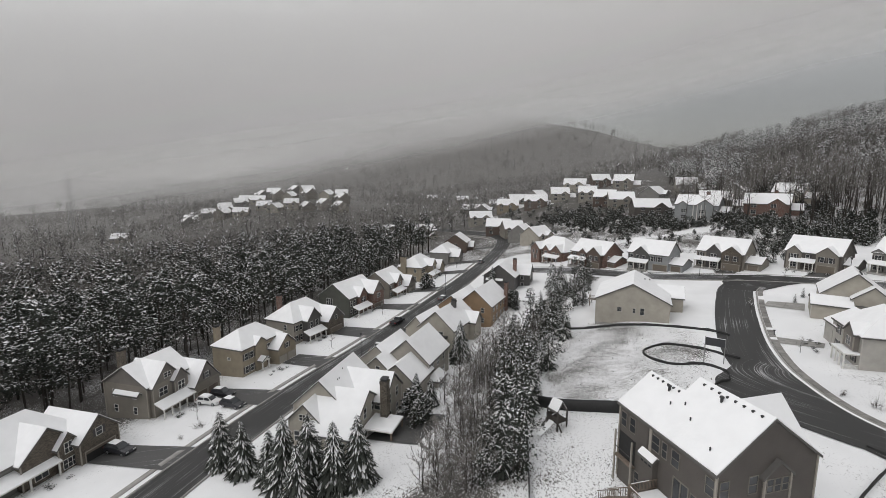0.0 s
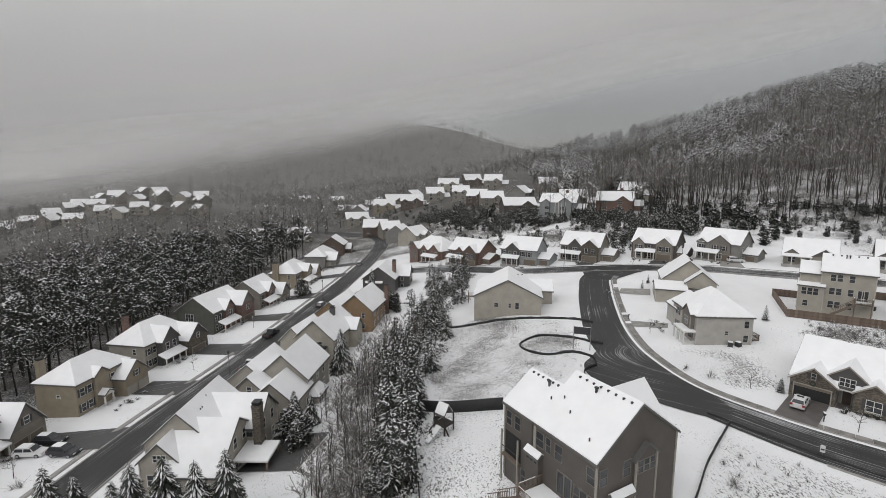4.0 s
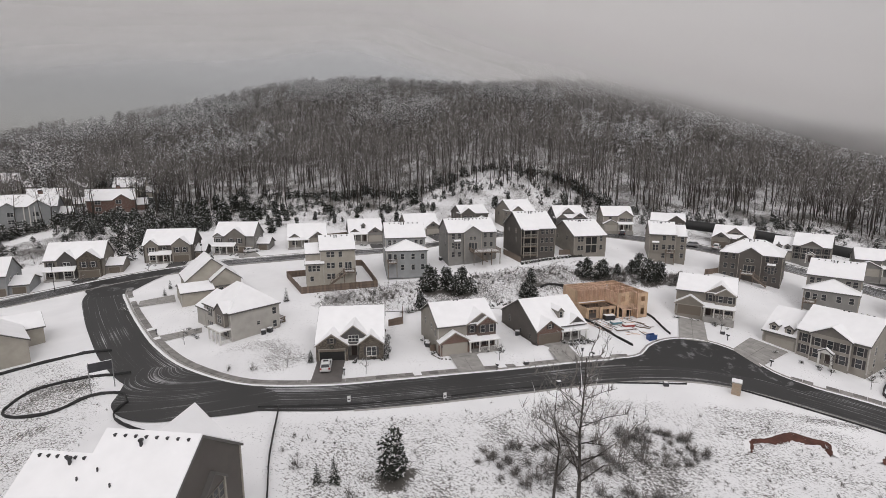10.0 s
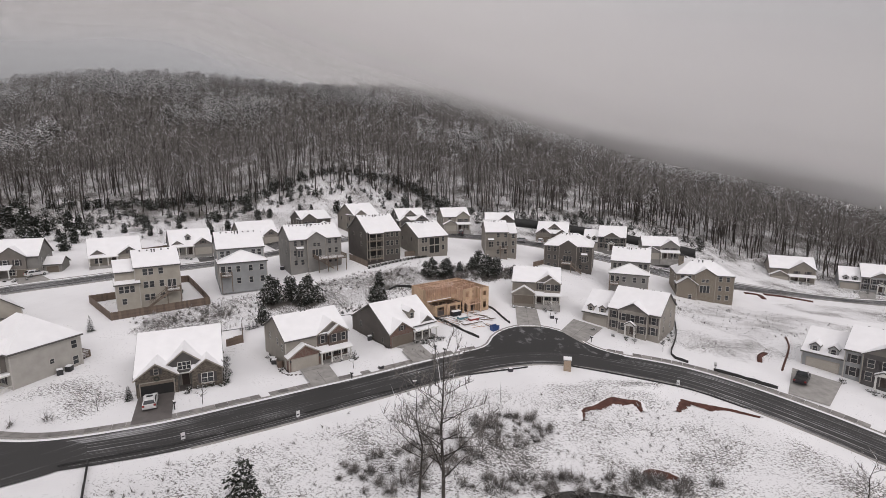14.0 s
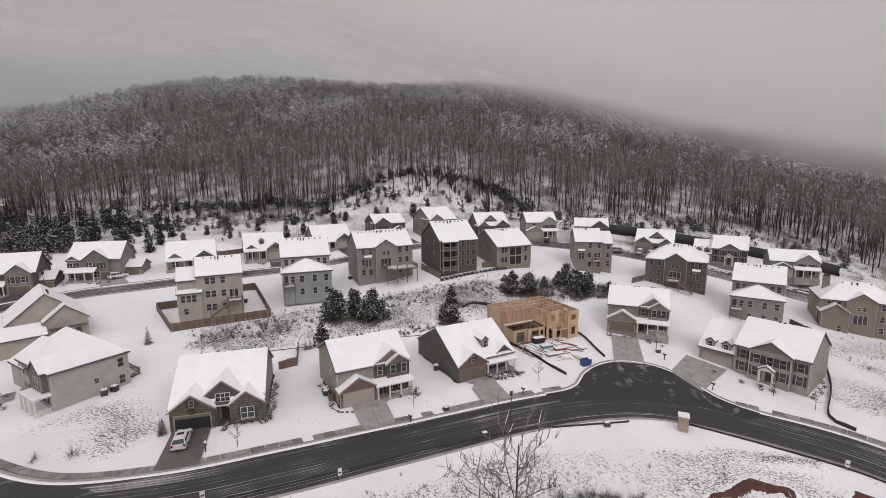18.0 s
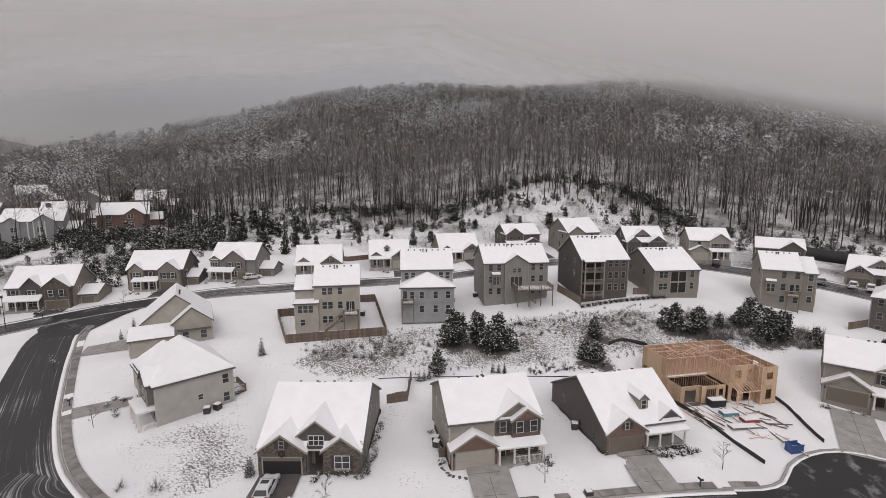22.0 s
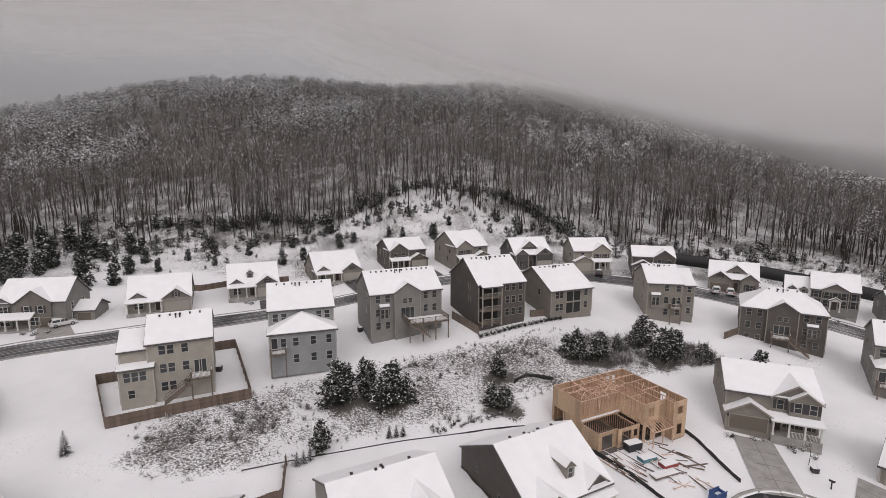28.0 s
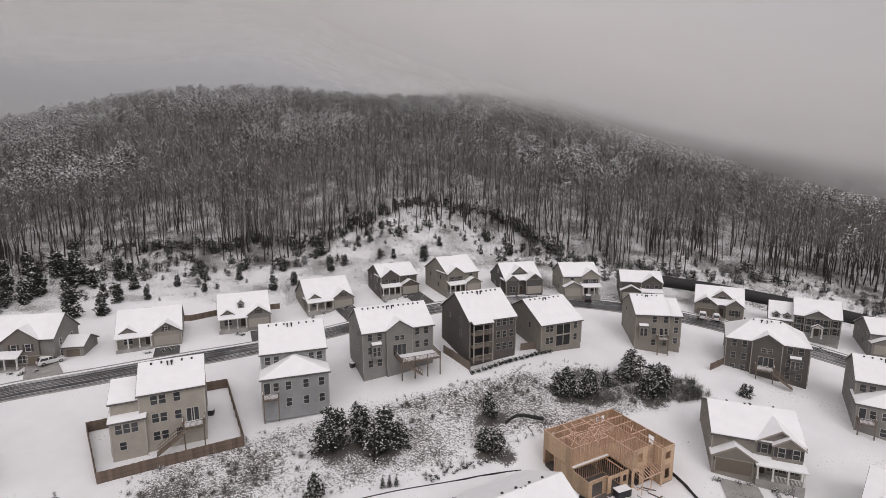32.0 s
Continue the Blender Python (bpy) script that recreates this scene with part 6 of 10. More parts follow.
# ---------------------------------------------------------------- house under construction
def framing():
    r = thing("unfinished_house", pose(2.8, 105.0, 1.2, 0, 0, 36), "unroofed timber-framed house shell with new plywood walls", "house")
    X, Y, h = 7.2, 6.0, 5.7
    fl = 2.85

    def panel_wall(x0, y0, x1, y1, z0, z1, openings=()):
        L = math.hypot(x1 - x0, y1 - y0)
        m = pose(x0, y0, 0, 0, 0, math.degrees(math.atan2(y1 - y0, x1 - x0)))
        cuts = sorted(openings)
        q = 0.0
        for (a, b, c, d) in cuts + [(L, L, 0, 0)]:
            p = q
            while p < a - 0.05:
                e = min(p + 1.22, a)
                part("sheathing_panel", boxes_mesh("sheathing_panel", [(p + 0.004, e - 0.004, -0.02, 0.0, z0, z1)], OSB), r, m)
                p = e
            if b > a:
                if c > z0:
                    part("sheathing_panel", boxes_mesh("sheathing_panel", [(a, b, -0.02, 0.0, z0, c)], OSB), r, m)
                if d < z1:
                    part("sheathing_panel", boxes_mesh("sheathing_panel", [(a, b, -0.02, 0.0, d, z1)], OSB), r, m)
            q = b
        for a, b in ((z0, z0 + 0.04), (z1 - 0.08, z1)):
            part("wall_plate", boxes_mesh("wall_plate", [(0, L, 0, 0.09, a, b)], LUMBER), r, m)
        for k in np.arange(0, L, 0.61):
            if not any(a < k < b for (a, b, c, d) in cuts):
                part("stud", cached(("stud", round(z1 - z0, 2)), lambda: boxes_mesh("stud", [(0, 0.04, 0, 0.09, 0.04, z1 - z0 - 0.08)], LUMBER)), r, m @ pose(float(k), 0, z0))
    N = 0.0
    # ground floor: set-back garage bays, entrance, right-hand room
    panel_wall(-X, -3.6, -3.8, -3.6, 0, fl - 0.2, [(0.7, 2.6, 0, 2.1)])
    panel_wall(-3.8, -4.0, 0.2, -4.0, 0, fl - 0.2, [(0.6, 2.4, 0, 2.1), (2.9, 3.6, 1.0, 2.0)])
    panel_wall(-3.8, -4.0, -3.8, -3.6, 0, fl - 0.2)
    panel_wall(0.2, -4.6, 4.6, -4.6, 0, fl, [(0.5, 1.5, 0, 2.2), (2.4, 3.8, 0, 2.3)])
    panel_wall(4.6, -Y, 4.6, -4.6, 0, fl)
    panel_wall(4.6, -Y, X, -Y, 0, fl, [(0.8, 1.8, 0.7, 2.2)])
    panel_wall(X, -Y, X, Y, 0, fl)
    panel_wall(X, Y, -X, Y, 0, fl)
    panel_wall(-X, 3.2, -X, -3.6, 0, fl - 0.2)
    # upper floor
    panel_wall(0.2, -4.6, 4.6, -4.6, fl, h, [(0.9, 2.0, fl + 0.8, fl + 2.1), (3.0, 3.7, fl + 0.8, fl + 2.1)])
    panel_wall(4.6, -Y, 4.6, -4.6, fl, h)
    panel_wall(4.6, -Y, X, -Y, fl, h, [(0.7, 1.8, fl + 0.9, fl + 2.0)])
    panel_wall(X, -Y, X, Y, fl, h, [(3.5, 4.5, fl + 0.8, fl + 2.1)])
    panel_wall(X, Y, -X, Y, fl, h, [(1.6, 2.3, fl + 0.8, fl + 2.1), (2.8, 3.5, fl + 0.8, fl + 2.1), (12.4, 13.1, fl + 0.9, fl + 1.9)])
    panel_wall(-X, Y, -X, N, fl, h)
    # inner partitions, open studs
    def partition(x0, y0, x1, y1, z0, z1):
        L = math.hypot(x1 - x0, y1 - y0)
        m = pose(x0, y0, 0, 0, 0, math.degrees(math.atan2(y1 - y0, x1 - x0)))
        for a, b in ((z0, z0 + 0.04), (z1 - 0.10, z1)):
            part("wall_plate", boxes_mesh("wall_plate", [(0, L, 0, 0.12, a, b)], LUMBER), r, m)
        for k in np.arange(0, L, 0.41):
            part("stud", cached(("stud", round(z1 - z0, 2)), lambda: boxes_mesh("stud", [(0, 0.04, 0, 0.09, 0.04, z1 - z0 - 0.08)], LUMBER)), r, m @ pose(float(k), 0, z0))
    for (a, b, c, d) in ((-X, N, 0.2, N), (0.2, N, 0.2, -4.6), (-3.6, N, -3.6, Y), (0.2, 1.6, X, 1.6), (3.4, 1.6, 3.4, Y), (-X, 3.0, -3.6, 3.0), (3.6, -4.6, 3.6, 1.6), (-3.6, 2.4, 0.2, 2.4), (0.2, N, 0.2, Y), (-5.4, N, -5.4, 3.0), (-1.8, N, -1.8, 2.4), (1.8, 1.6, 1.8, Y), (5.2, -Y, 5.2, 1.6), (3.6, -1.2, X, -1.2), (0.2, 3.6, X, 3.6), (-X, 4.4, 0.2, 4.4), (0.2, -2.0, 3.6, -2.0)):
        partition(a, b, c, d, fl, h)
    partition(-0.5, -3.6, -0.5, Y, 0, fl - 0.25)
    partition(2.8, -4.6, 2.8, Y, 0, fl - 0.25)
    partition(-X, N, -0.5, N, 0, fl - 0.25)
    part("subfloor", boxes_mesh("subfloor", [(-X + 0.1, X - 0.1, N - 0.35, Y - 0.1, fl - 0.25, fl - 0.02), (0.2, X - 0.1, -4.5, N - 0.35, fl - 0.25, fl - 0.02)], OSB), r)
    part("subfloor_snow", boxes_mesh("subfloor_snow", [(-X + 0.2, 0.1, N - 0.34, N - 0.02, fl - 0.018, fl + 0.06)], SNOW), r)
    part("slab", boxes_mesh("slab", [(-X - 0.05, X + 0.05, -4.5, Y + 0.05, -2.0, 0.0), (4.6, X + 0.05, -Y - 0.05, -4.5, -2.0, 0.0)], CONC_WET), r)
    for q in (3.4, 5.8):
        part("post", boxes_mesh("post", [(-X, -X + 0.12, q, q + 0.12, -0.6, fl)], LUMBER), r)
    rq = random.Random(4)
    for k in range(26):
        part("brace", cached(("dbrace", k % 3), lambda: boxes_mesh("brace", [(-1.0 - 0.4 * (k % 3), 1.0 + 0.4 * (k % 3), -0.045, 0.045, 0, 0.04)], LUMBER)), r,
             pose(rq.uniform(-X + 1.5, X - 1.5), rq.uniform(-0.2, Y - 1), h + 0.01 + 0.002 * k, 0, rq.uniform(-4, 4), rq.choice((0, 90, 30, 120, 60)) + rq.uniform(-8, 8)))
    # lean-to rafters over the entrance
    for k in range(9):
        part("rafter", cached("drafter", lambda: poly_mesh("rafter", [(0, -6.3, 2.35), (0.05, -6.3, 2.35), (0.05, -4.6, 2.95), (0, -4.6, 2.95), (0, -6.3, 2.5), (0.05, -6.3, 2.5), (0.05, -4.6, 3.1), (0, -4.6, 3.1)],
             [(0, 1, 2, 3), (4, 5, 6, 7), (0, 4, 7, 3), (1, 2, 6, 5), (0, 1, 5, 4)], LUMBER)), r, pose(0.3 + k * 0.5, 0, 0))
    part("beam", boxes_mesh("beam", [(0.2, 4.5, -6.35, -6.25, 2.2, 2.36)], LUMBER), r)
    for k in (0.3, 2.2, 4.3):
        part("post", boxes_mesh("post", [(k, k + 0.1, -6.35, -6.25, -0.3, 2.2)], LUMBER), r)
    return r


framing()


# ---------------------------------------------------------------- valley street: both rows, laid out along the street
LEFT_ARC = np.concatenate([[0], np.cumsum(np.linalg.norm(np.diff(LEFT, axis=0), axis=1))])
LEFT_DIR = np.gradient(LEFT, axis=0)
LEFT_DIR /= np.linalg.norm(LEFT_DIR, axis=1)[:, None]


def by_street(s, n):
    """The place s metres along the valley street and n metres to its wooded side, and the street's bearing there."""
    dx, dy = np.interp(s, LEFT_ARC, LEFT_DIR[:, 0]), np.interp(s, LEFT_ARC, LEFT_DIR[:, 1])
    return float(np.interp(s, LEFT_ARC, LEFT[:, 0]) - dy * n), float(np.interp(s, LEFT_ARC, LEFT[:, 1]) + dx * n), math.degrees(math.atan2(dy, dx))


class Plot:
    """A house described along the street: s runs with the street, n away from it."""
    def __init__(self, label, s, n, z, wall):
        x, y, a = by_street(s, n)
        self.s, self.n, self.k, self.wall = s, n, (1 if n > 0 else -1), wall
        self.r = house(x, y, z, a if n > 0 else a + 180, label, "street houses", wall)
        STYLE["trim"] = TRIM

    def span(self, s0, s1, n0, n1):
        a, b = sorted((self.k * (s0 - self.s), self.k * (s1 - self.s)))
        c, d = sorted((self.k * (n0 - self.n), self.k * (n1 - self.n)))
        return a, b, c, d

    def mass(self, s0, s1, n0, n1, h, rise, ridge, wall=None, gable=None, hip=False, base=True, z0=0.0, over=0.4):
        q = self.span(s0, s1, n0, n1)
        if base:
            foundation(self.r, *q)
        block(self.r, *q, z0, h, rise, 'x' if ridge == 's' else 'y', wall or self.wall, over=over, hip=hip, gable=gable)
        return q

    def wall_of(self, side, q):
        """Frame of a wall of a mass: 'street', 'back', 'near' or 'far' end."""
        key = {'street': 'f', 'back': 'b', 'near': 'l' if self.k > 0 else 'r', 'far': 'r' if self.k > 0 else 'l'}[side]
        return face(key, *q)

    def stack(self, s, n, z1, material, w=1.3, d=0.9):
        a, b, c, e = self.span(s, s, n, n)
        chimney(self.r, a, c, -1.0, z1, material, w, d)

    def veranda(self, s0, s1, n, depth, z=2.6, cols=4):
        a, b, c, e = self.span(s0, s1, n, n)
        porch(self.r, a, b, c, depth, z, cols=cols)


def fronted(p, q, h, us, lower=True, shut=True):
    """Windows of both floors on a street front."""
    m = p.wall_of('street', q)
    for u in us:
        window(p.r, m, u, h * 0.58, 0.95, 1.45, shutters=shut)
        if lower:
            window(p.r, m, u, 0.9, 0.95, 1.5, shutters=shut)


p = Plot("grey stone and siding house with a hipped snowy roof", 46, 27, -10.3, GREY)
q = p.mass(35, 55, 22.6, 33, 4.8, 4.2, 's', hip=True)
fronted(p, q, 4.8, (-7, -4.5), False)
q = p.mass(44.6, 52.4, 21.4, 28, 4.6, 3.4, 'n', STONE, STONE)
window(p.r, p.wall_of('street', q), -1.4, 0.9, 1.8, 1.6, cols=2)
q = p.mass(49.2, 52.2, 20.7, 25, 4.5, 1.7, 'n', STONE, STONE, base=False)
window(p.r, p.wall_of('street', q), 0, 3.0, 1.1, 1.6, cols=2)
window(p.r, p.wall_of('street', q), 0, 0.7, 2.0, 1.4, cols=3)
q = p.mass(51.4, 57.8, 19.4, 29, 4.2, 3.0, 'n', STONE, STONE)
garage(p.r, p.wall_of('street', q), 0, 0.02, 4.9, 2.15, GARAGEB, True)
window(p.r, p.wall_of('street', q), 0, 3.9, 1.0, 1.2, shutters=True)
wins(p.r, p.wall_of('far', q), (0.9,), (-2, 2))
p.veranda(37, 49, 22.6, 2.2)
p.stack(40, 33.4, 9.6, STONE)
p = Plot("taupe two-storey house with three gables and a long porch", 72, 26, -10.8, TAUPE)
q = p.mass(65.6, 76, 22.0, 32, 6.6, 3.3, 's', gable=SHAKE)
wins(p.r, p.wall_of('near', q), (1.0, 4.0), (-2.5, 2.0), 0.8, 1.3)
wins(p.r, p.wall_of('back', q), (1.0, 4.0), (-3, 0, 3))
a, b_, c, d = q
slab_roof(p.r, a - 1.0, a + 0.1, c + 1.2, d - 3.2, 5.0, 0.5, 'y', 0.1)
q = p.mass(66.2, 72.6, 21.2, 28, 6.5, 3.5, 'n', gable=SHAKE)
window(p.r, p.wall_of('street', q), -1.0, 4.0, 1.8, 1.5, cols=2)
window(p.r, p.wall_of('street', q), 0.2, 7.1, 1.5, 0.9, cols=2)
q = p.mass(70.4, 73.4, 20.5, 26, 6.4, 1.7, 'n', SHAKE, SHAKE, base=False)
window(p.r, p.wall_of('street', q), 0, 3.9, 1.5, 1.5, cols=2)
q = p.mass(73.3, 79.7, 18.7, 30, 3.9, 3.9, 'n', gable=SHAKE)
m = p.wall_of('street', q)
for u in (-1.5, 1.5):
    garage(p.r, m, u, 0.02, 2.5, 2.15, GARAGEB)
window(p.r, m, 0, 4.3, 1.0, 1.2, shutters=True)
p.veranda(65.8, 73.0, 20.5, 1.8, 2.7, 5)
entry(p.r, p.wall_of('street', p.span(65.6, 76, 22, 32)), 0.8, 0.3)
p.stack(70, 32.5, 10.8, STONE)
p = Plot("tan two-storey house with brown shutters and a projecting garage", 90, 21, -10.8, TAN)
q = p.mass(84.2, 97.2, 17.8, 26.2, 6.7, 3.0, 's', hip=True)
fronted(p, q, 6.7, (-5.2, -3.6, 2.0))
window(p.r, p.wall_of('street', q), -0.8, 3.9, 0.95, 1.45)
entry(p.r, p.wall_of('street', q), -0.8, 0.25)
wins(p.r, p.wall_of('near', q), (3.8,), (0.5,), 0.7, 0.5)
wins(p.r, p.wall_of('back', q), (0.9, 3.9), (-4, 0, 4))
p.mass(88.0, 91.4, 17.3, 21, 6.6, 1.3, 'n', base=False, z0=0.0, over=0.3)
p.mass(88.4, 90.6, 15.9, 17.4, 0.3, 0.7, 'n', TRIM, TRIM, base=False, z0=2.5, over=0.25)
a, b_, c, d = p.span(88.5, 90.5, 16.0, 17)
for u in (a, b_):
    part("column", boxes_mesh("column", [(-0.12, 0.12, -0.12, 0.12, -0.3, 2.5), (-0.18, 0.18, -0.18, 0.18, -0.3, 0.25), (-0.17, 0.17, -0.17, 0.17, 2.3, 2.5)], TRIM), p.r, pose(u, c + 0.1, 0))
q = p.mass(92.6, 98.8, 15.0, 22, 4.3, 2.7, 'n')
m = p.wall_of('street', q)
for u in (-1.5, 1.5):
    garage(p.r, m, u, 0.02, 2.5, 2.15, GARAGE)
window(p.r, m, 0, 3.7, 0.9, 1.2, shutters=True)
p.stack(86.2, 26.6, 10.2, TAN)
p = Plot("grey two-storey house with dark gable and porch", 111, 25, -10.7, GREIGE)
q = p.mass(103.4, 118.2, 20.6, 30, 6.3, 3.7, 's', hip=True)
fronted(p, q, 6.3, (-6.2, -4.6))
wins(p.r, p.wall_of('near', q), (0.9, 3.9), (2.0,), 0.8, 1.3)
q = p.mass(106.8, 112.0, 18.8, 26, 6.2, 2.8, 'n', DARKGREY, DARKGREY)
window(p.r, p.wall_of('street', q), -1.1, 3.9, 1.0, 1.5)
window(p.r, p.wall_of('street', q), 1.1, 3.9, 1.0, 1.5)
p.veranda(105.4, 112.0, 18.8, 1.8)
q = p.mass(112.6, 119.4, 16.6, 27, 4.6, 3.2, 'n', STONE, DARKGREY)
garage(p.r, p.wall_of('street', q), 0, 0.02, 4.9, 2.15, GARAGEB)
window(p.r, p.wall_of('street', q), 0, 4.2, 0.95, 1.2)
wins(p.r, p.wall_of('far', q), (0.9,), (0, 3), 0.8, 1.3)
p.stack(109, 30.4, 11.0, BRICK)
p = Plot("dark green-grey two-storey house with brick front", 134.5, 26, -9.9, siding("green_grey_siding", (0.088, 0.090, 0.078)))
q = p.mass(127, 142.4, 20.4, 31.6, 6.2, 3.9, 's')
m = p.wall_of('near', q)
window(p.r, m, -1.6, 3.4, 2.3, 2.0, cols=3)
fronted(p, q, 6.2, (-6.4, -4.6))
q = p.mass(131.4, 135.6, 19.5, 25, 6.1, 2.3, 'n', BRICK, BRICK)
window(p.r, p.wall_of('street', q), 0, 3.8, 1.6, 1.5, cols=2, shutters=True)
p.veranda(128, 135.4, 19.5, 1.9)
q = p.mass(136.6, 142.8, 17.8, 26, 6.1, 3.2, 'n', BRICK, SHAKE)
garage(p.r, p.wall_of('street', q), 0, 0.02, 4.9, 2.15, GARAGEB)
window(p.r, p.wall_of('street', q), 0, 3.9, 1.7, 1.4, cols=2)
p = Plot("taupe two-storey house with a plain gable end and side porch", 157, 24, -9.5, TAUPE)
q = p.mass(150.2, 163.4, 19.4, 29.6, 5.7, 3.6, 's')
wins(p.r, p.wall_of('near', q), (3.6,), (-1.0,), 1.8, 1.5, cols=2)
fronted(p, q, 5.7, (-5.0,))
q = p.mass(154.6, 159.2, 18.5, 24, 5.6, 2.4, 'n', BRICK, SHAKE)
window(p.r, p.wall_of('street', q), 0, 3.6, 1.6, 1.4, cols=2)
p.veranda(151, 158.6, 18.5, 1.9)
q = p.mass(158.8, 165.2, 16.0, 25, 3.6, 3.0, 'n', gable=SHAKE)
garage(p.r, p.wall_of('street', q), 0, 0.02)
p = Plot("tan house with a broad chimney and low porch", 186, 23, -9.2, TAN)
q = p.mass(178, 194, 18.6, 28.6, 6.0, 3.6, 's', hip=True)
wins(p.r, p.wall_of('near', q), (0.9, 3.8), (-2, 2.4), 0.8, 1.3)
fronted(p, q, 6.0, (-6.6, -4.6))
q = p.mass(184.5, 189.5, 16.4, 24, 5.8, 2.4, 'n')
window(p.r, p.wall_of('street', q), 0, 3.8, 1.7, 1.4, cols=2)
p.veranda(180, 189, 16.4, 1.9)
q = p.mass(189.6, 196, 15.0, 24, 3.8, 3.0, 'n')
garage(p.r, p.wall_of('street', q), 0, 0.02)
p.stack(177.6, 26, 9.8, TAN, 1.0, 2.2)
p = Plot("low grey house with a garage beside the street", 222, 22, -8.1, GREY)
q = p.mass(214, 231, 19, 28, 5.0, 3.2, 's', hip=True)
fronted(p, q, 5.0, (2.0, 5.0))
q = p.mass(216, 223, 14.6, 24, 3.2, 3.0, 'n')
garage(p.r, p.wall_of('near', q), 0, 0.02)
wins(p.r, p.wall_of('street', q), (0.9,), (-2, 2), 0.8, 1.4)
p = Plot("brown two-storey house with a plain gable end", 246, 23, -7.2, BROWN)
q = p.mass(240, 252, 17.4, 29, 5.6, 3.9, 's')
wins(p.r, p.wall_of('near', q), (3.4,), (-0.6, 0.6), 0.8, 1.3)
q = p.mass(245, 250, 14.6, 22, 3.0, 2.4, 'n')
garage(p.r, p.wall_of('street', q), 0, 0.02, 3.8)
two_storey(-300.0, -8.0, -8.5, 120, 16.0, 12.0, 5.8, 3.4, TAUPE, "large taupe two-storey house", flip=-1)
two_storey(-322.0, -28.0, -9.0, 130, 13.0, 10.0, 4.6, 2.8, TAUPE, "low taupe house by the wood", flip=-1)

# near side of the street, backs to the lot
p = Plot("beige two-storey house with a stone chimney and covered patio", 67, -17, -6.6, BEIGE)
q = p.mass(62.5, 74, -10.4, -19.6, 5.4, 4.2, 's')
q = p.mass(59.2, 65, -11.6, -16.8, 4.8, 2.5, 's')
m = p.wall_of('near', q)
window(p.r, m, -0.9, 1.4, 1.7, 1.5, cols=2)
window(p.r, m, 0, 4.7, 1.6, 0.9, cols=3)
q = p.mass(57.8, 70.4, -14.8, -22.2, 3.9, 4.2, 'n')
m = p.wall_of('back', q)
wins(p.r, m, (1.4, 4.3), (-1.2, 1.6), 0.9, 1.5)
window(p.r, m, -4.4, 1.3, 1.8, 1.6, cols=2)
wins(p.r, p.wall_of('near', q), (1.3,), (-1.8, 1.8), 1.7, 1.5, cols=2)
q = p.mass(66.4, 73.6, -16.2, -24.0, 5.6, 3.2, 'n')
m = p.wall_of('back', q)
wins(p.r, m, (1.3, 4.2), (-1.6, 1.6), 0.9, 1.5)
wins(p.r, p.wall_of('near', q), (4.0,), (2.6,), 0.9, 1.5)
p.stack(66.0, -24.2, 9.2, STONE, 1.3, 1.1)
a, b_, c, d = p.span(61.6, 66.6, -22.3, -27.0)
part("patio_roof", boxes_mesh("patio_roof", [(a, b_, c, d, 3.15, 3.3)], TRIM), p.r)
part("roof_snow", boxes_mesh("roof_snow", [(a + 0.05, b_ - 0.05, c + 0.05, d - 0.05, 3.303, 3.42)], SNOW_ROOF), p.r)
for u in (a + 0.2, b_ - 0.2):
    part("post", boxes_mesh("post", [(u - 0.12, u + 0.12, d - 0.32, d - 0.08, -0.6, 3.15)], WOOD), p.r)
for u, v in ((-1.6, -1.2), (0.8, -0.6), (1.3, -0.6)):
    part("flue", cached("flue", lambda: boxes_mesh("flue", [(-0.05, 0.05, -0.05, 0.05, -0.2, 0.4)], VENT)), p.r, pose(u, v, 9.6 - abs(v + 2) * 0.91))
p = Plot("cream two-storey house with stepped gables", 89, -19, -7.3, GREIGE)
q = p.mass(85.6, 96.4, -16.8, -25.8, 6.0, 4.0, 's')
m = p.wall_of('back', q)
wins(p.r, m, (1.0, 3.9), (-3.4, -0.6, 2.6), 0.9, 1.5)
wins(p.r, p.wall_of('near', q), (6.3,), (0.6,), 0.8, 1.0)
q = p.mass(79.2, 87, -18.4, -26.0, 4.6, 3.1, 's')
wins(p.r, p.wall_of('near', q), (1.2,), (2.2,), 1.6, 1.5, cols=2)
wins(p.r, p.wall_of('back', q), (1.2,), (-2, 2), 1.5, 1.5, cols=2)
q = p.mass(81.6, 92, -13.6, -20.4, 4.5, 3.0, 's')
window(p.r, p.wall_of('near', q), 0.2, 4.6, 0.8, 1.1)
q = p.mass(88, 99, -9.6, -17.4, 3.7, 3.2, 's')
q = p.mass(85.8, 89.8, -25.6, -27.6, 2.8, 1.0, 's', hip=True)
wins(p.r, p.wall_of('back', q), (0.9,), (-1.0, 0.0, 1.0), 0.7, 1.3)
p = Plot("beige two-storey house with a low broad chimney on its gable", 115, -18, -7.5, BEIGE)
q = p.mass(108.4, 122, -13.8, -22.8, 5.7, 3.9, 's')
m = p.wall_of('near', q)
window(p.r, m, 1.3, 3.9, 1.2, 1.0)
wins(p.r, p.wall_of('back', q), (1.0, 3.8), (-5, -2, 3.6), 0.9, 1.5)
p.stack(107.7, -20.2, 3.7, BEIGE, 1.2, 2.6)
p.stack(116.5, -19.2, 10.4, DARKGREY, 1.0, 1.0)
p.mass(117.4, 121.4, -19, -24.6, 5.4, 2.0, 'n')
p.mass(111, 122, -8.6, -14.6, 3.7, 3.0, 's')
p = Plot("ochre two-storey house with a tall brick chimney", 132, -20, -5.9, OCHRE)
q = p.mass(125.2, 139, -16.4, -25.4, 5.7, 3.8, 's')
